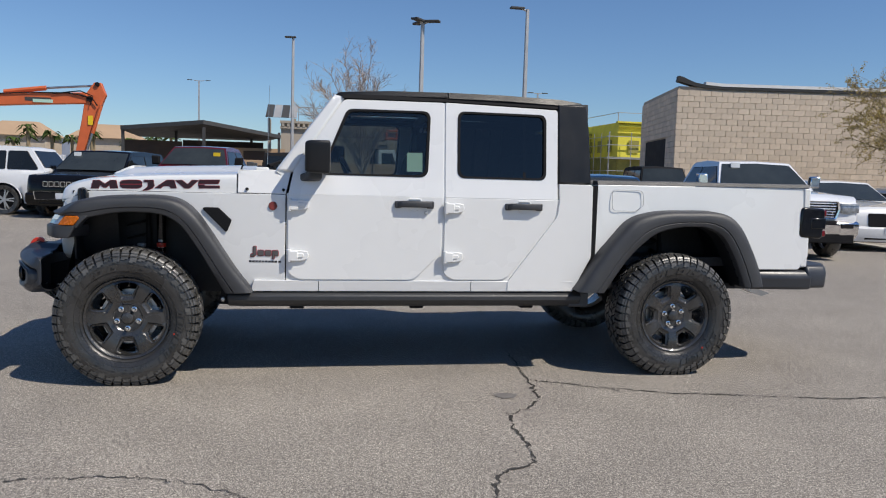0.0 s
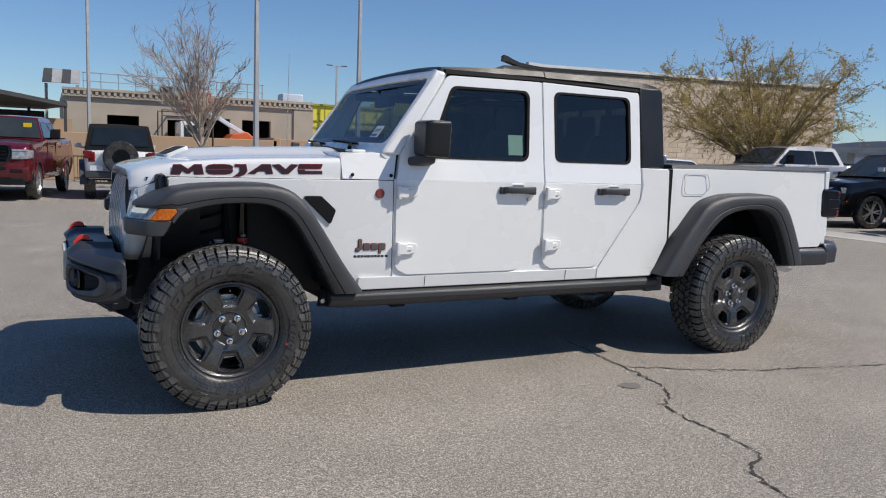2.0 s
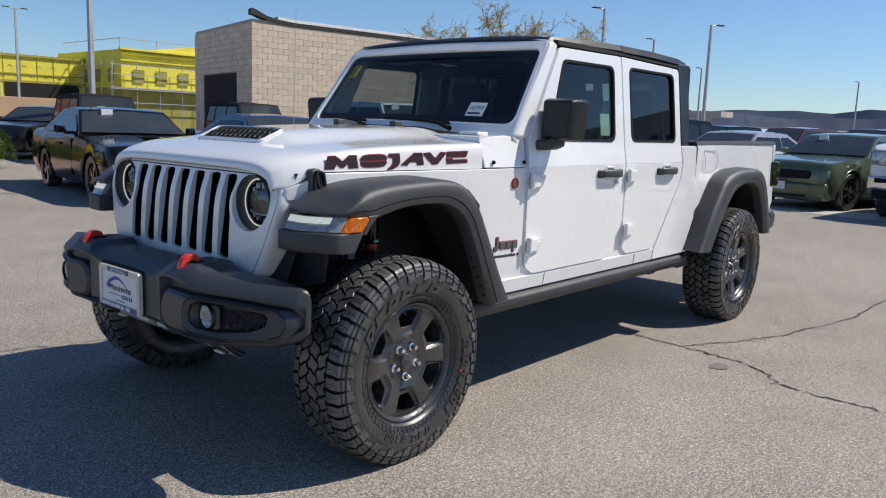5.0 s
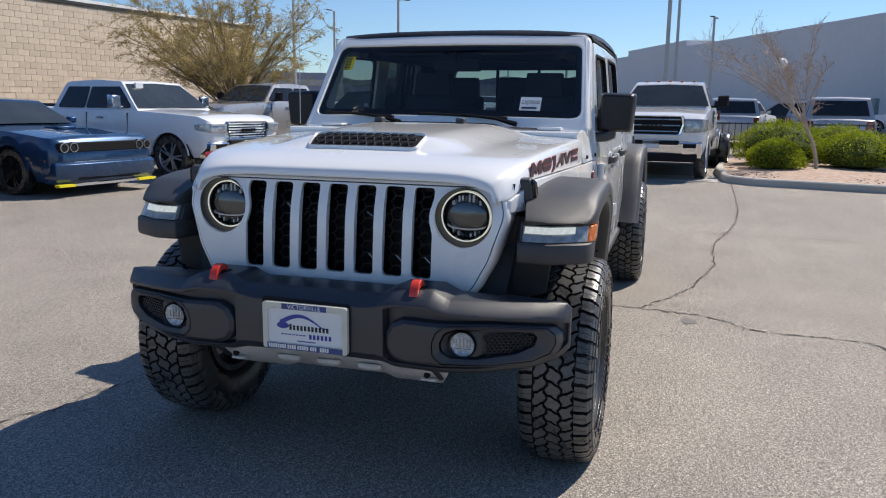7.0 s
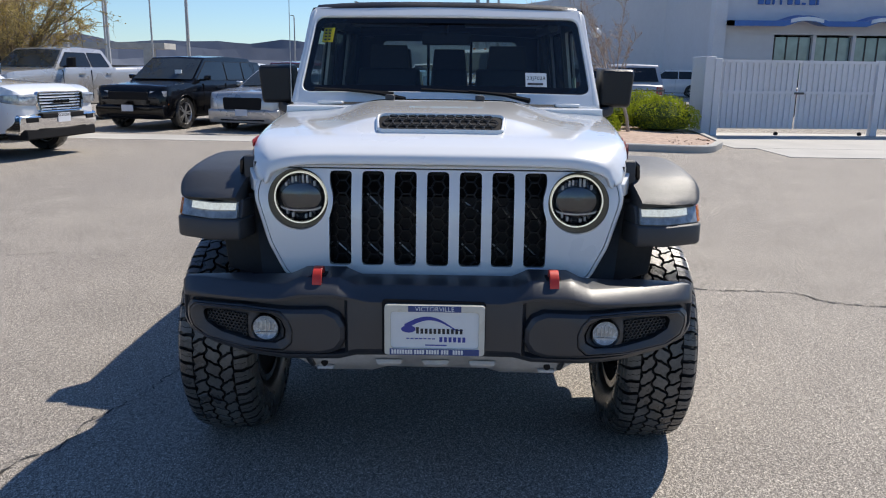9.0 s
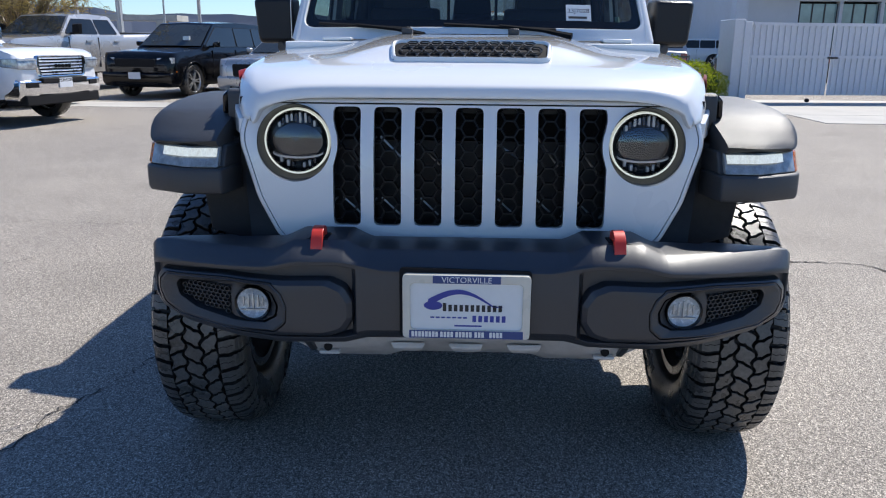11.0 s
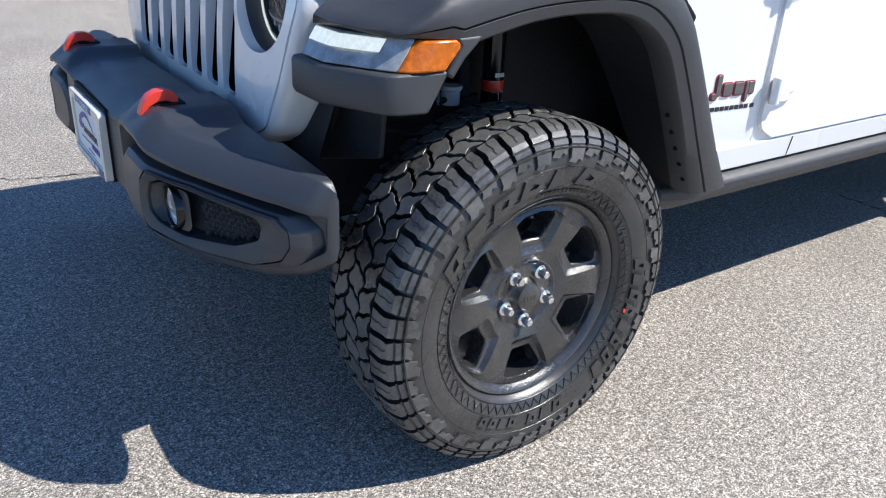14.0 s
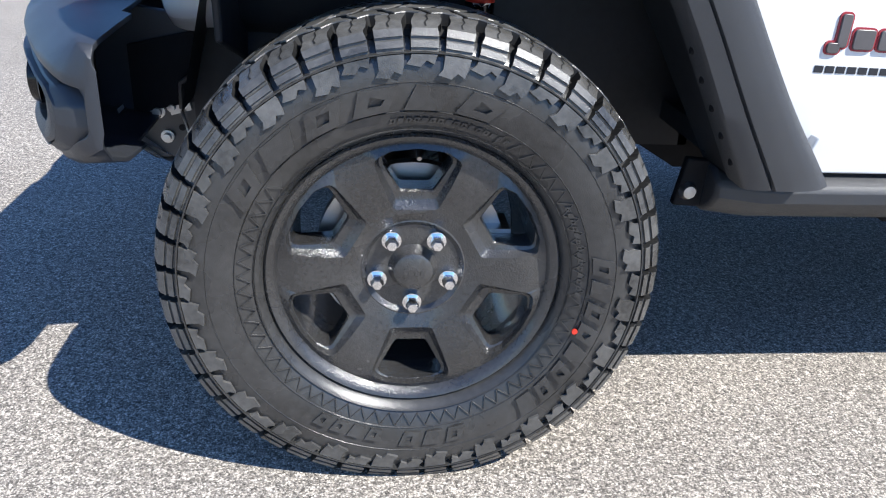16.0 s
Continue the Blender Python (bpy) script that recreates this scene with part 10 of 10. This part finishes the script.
for leaf in range(3):
    x0_ = 0.12 + leaf * 1.98
    lf = part("gate_leaf", B().box(x0_, x0_ + 1.93, -0.02, 0.02, 0.18, GHT), PALEGREY, gt_, "", 0.004)
    for j in range(13):
        part("rib", B().box(x0_ + 0.05 + 0.146 * j, x0_ + 0.11 + 0.146 * j, -0.055, -0.02, 0.20, GHT - 0.03), PALEGREY, lf)
    part("cross_rail", B().box(x0_, x0_ + 1.93, -0.07, -0.055, 1.03, 1.10), PALEGREY, lf)
    part("top_rail", B().box(x0_, x0_ + 1.93, -0.07, 0.03, GHT - 0.04, GHT + 0.03), PALEGREY, lf)
for x_ in (0.0, 4.15, 6.1):
    part("gate_post", B().box(x_ - 0.08, x_ + 0.09, -0.08, 0.08, 0, GHT + 0.05), PALEGREY, gt_, "", 0.01)
part("gate_latch", B().box(1.98, 2.22, -0.10, -0.07, 1.02, 1.07), DARKSTEEL, gt_)
for x_ in (1.7, 3.9):
    part("caster", B().lathe([(0.0, -0.02), (0.05, -0.02), (0.05, 0.02), (0.0, 0.02)], 14, at=(x_, 0.1, 0.05)), MATTBLACK, gt_)
single("wall_enclosure", B().box(16.2, 17.3, -6.30, -6.05, 0, 1.90).box(15.0, 15.3, -18, -12.3, 0, 1.88), PALEGREY, "pale grey masonry enclosure wall", "wall", kind="structure", bevel=0.015)
fe = thing("black_fence", "low black picket fence behind the shrubs", "fence", kind="structure")
for k in range(46):
    part("picket", B().box(19.6, 19.62, -6.0 + 0.16 * k, -5.98 + 0.16 * k, 0, 1.05), DARKSTEEL, fe)
part("rail", B().box(19.59, 19.63, -6, 1.3, 0.98, 1.02).box(19.59, 19.63, -6, 1.3, 0.12, 0.16), DARKSTEEL, fe)

# ---- distance ----
ov = thing("overpass", "grey concrete road overpass on piers", "bridge", kind="structure")
part("deck", B().loft([[(112, 120, 4.5), (112, 120, 5.4), (117, 120, 5.4), (117, 120, 4.5)], [(121.5, 46, 4.35), (121.5, 46, 5.25), (126.5, 46, 5.25), (126.5, 46, 4.35)]]), CONCRETE, ov)
for k in range(5):
    part("pier", B().box(113 + 2 * k, 115 + 2 * k, 112 - 16 * k, 113.2 - 16 * k, 0, 4.5), CONCRETE, ov)
hl = B()
rh = random.Random(3)
for lay, (dist, hh) in enumerate(((900, 24), (1700, 88), (2300, 125))):
    pts0, pts1 = [], []
    for i in range(140):
        a = radians(-35 + 150 * i / 139)
        z = hh * (0.45 + 0.55 * abs(noise.noise((i * 0.055 + lay * 9, lay * 3.3, 0)))) + hh * 0.10 * noise.noise((i * 0.4, lay, 1))
        pts0.append((dist * math.cos(a), dist * math.sin(a), -2))
        pts1.append((dist * 1.02 * math.cos(a), dist * 1.02 * math.sin(a), max(z, 1)))
    hl.loft([pts0, pts1], closed=False, caps=False)
single("backdrop_hills", hl, HILL, "haze-tinted desert hills on the horizon", "backdrop", kind="structure", sharp=0)
br = B()
for _ in range(2600):
    a = radians(rh.uniform(-10, 88))
    d = rh.uniform(75, 300)
    x, y, s = d * math.cos(a), d * math.sin(a), rh.uniform(0.4, 1.6)
    if y < -5 and x < 140:
        continue
    vs = [(x + s * rh.uniform(-1, 1), y + s * rh.uniform(-1, 1), s * rh.uniform(0, 1.1)) for _ in range(6)]
    br.add(vs, [(0, 1, 2), (2, 3, 4), (0, 4, 5), (1, 3, 5), (0, 2, 5), (1, 4, 3)])
single("dry_scrub", br, BRUSH, "dry brown desert scrub and shrubs", "scrub", kind="stuff", sharp=0, normals=False)

# ---- cracks in the asphalt ----
def crack(pts, w, seed, label="dark jagged crack in the asphalt"):
    """A broken dark line with crumbled widenings and short side branches."""
    rg = random.Random(seed)
    line = []
    for (x0, y0), (x1, y1) in zip(pts, pts[1:]):
        n = max(2, int(math.hypot(x1 - x0, y1 - y0) / 0.022))
        for i in range(n):
            line.append((lerp(x0, x1, i / n) + rg.gauss(0, 0.008), lerp(y0, y1, i / n) + rg.gauss(0, 0.008)))
    b = B()
    i = 0
    while i < len(line) - 3:
        n = rg.randint(6, 26)
        seg = line[i:i + n]
        if len(seg) > 2:
            b.strip(seg, [max(0.0025, w * rg.uniform(0.15, 1.0) * (0.35 if k in (0, len(seg) - 1) else 1) * rg.choice((1, 1, 1, 1.7))) for k in range(len(seg))], 0.004)
        if rg.random() < 0.35:
            x, y = seg[-1]
            a = rg.uniform(0, 6.283)
            b.strip([(x + d * math.cos(a) + rg.gauss(0, 0.004), y + d * math.sin(a) + rg.gauss(0, 0.004)) for d in (0.0, 0.03, 0.06, 0.09)], [w * 0.6, w * 0.5, w * 0.3, 0.002], 0.0042)
        i += n - (0 if rg.random() < 0.25 else 1)
    single("ground_crack", b, CRACK, label, "crack", kind="structure", sharp=0, normals=False)


crack([(2.52, -0.30), (2.50, -0.575), (2.46, -0.81), (2.456, -0.975), (2.43, -1.23), (2.38, -1.45), (2.32, -1.556), (2.22, -1.64), (2.13, -1.745), (2.09, -1.955), (2.10, -2.12), (2.085, -2.27), (2.07, -2.355), (2.02, -2.465), (1.94, -2.493), (1.86, -2.54), (1.81, -2.665), (1.77, -2.85), (1.74, -3.3), (1.5, -4.1)], 0.016, 1)
crack([(2.44, -1.0), (2.67, -1.11), (2.83, -1.21), (3.03, -1.286), (3.27, -1.387), (3.50, -1.43), (4.27, -1.594), (5.0, -1.60), (5.54, -1.642), (6.41, -1.83), (7.2, -1.95), (8.3, -2.05), (10.5, -2.14), (12.5, -2.19)], 0.017, 2)
crack([(-0.6, -2.40), (-0.10, -2.371), (0.142, -2.384), (0.318, -2.401), (0.519, -2.464), (0.651, -2.553), (0.9, -2.75)], 0.009, 5)
crack([(-1.6, 1.75), (-1.0, 1.70), (-0.634, 1.608), (-0.445, 1.569), (-0.379, 1.497), (-0.252, 1.472), (-0.146, 1.483), (0.019, 1.415), (0.166, 1.357), (0.339, 1.328), (0.7, 1.25), (1.1, 1.05)], 0.010, 6)
crack([(1.15, 3.1), (1.409, 2.943), (1.624, 2.874), (1.777, 2.728), (1.933, 2.62), (2.2, 2.5)], 0.005, 11)
crack([(2.79, 5.2), (2.788, 3.415), (2.905, 3.10), (2.805, 2.67), (2.817, 2.26), (2.7, 1.2)], 0.009, 7)
crack([(6.09, -0.6), (6.19, -1.82), (6.16, -2.47), (6.2, -3.4), (6.3, -4.6)], 0.011, 8)
crack([(4.6, 4.8), (6.3, 4.5), (8.0, 4.6), (9.2, 4.2)], 0.008, 10)
stain = [(2.212 + 0.068 * math.cos(t) * (1 + 0.12 * math.sin(3 * t)), -1.352 + 0.060 * math.sin(t) * (1 + 0.12 * math.cos(2 * t)), 0.004) for t in [2 * math.pi * k / 24 for k in range(24)]]
single("oil_stain", B().add(stain, [tuple(range(24))]), mat("oil_stain", (0.16, 0.15, 0.14), 0.8, var=0.2, scale=12, fine=80), "small dark oil stain on the asphalt", "stain", kind="structure", sharp=0, normals=False)
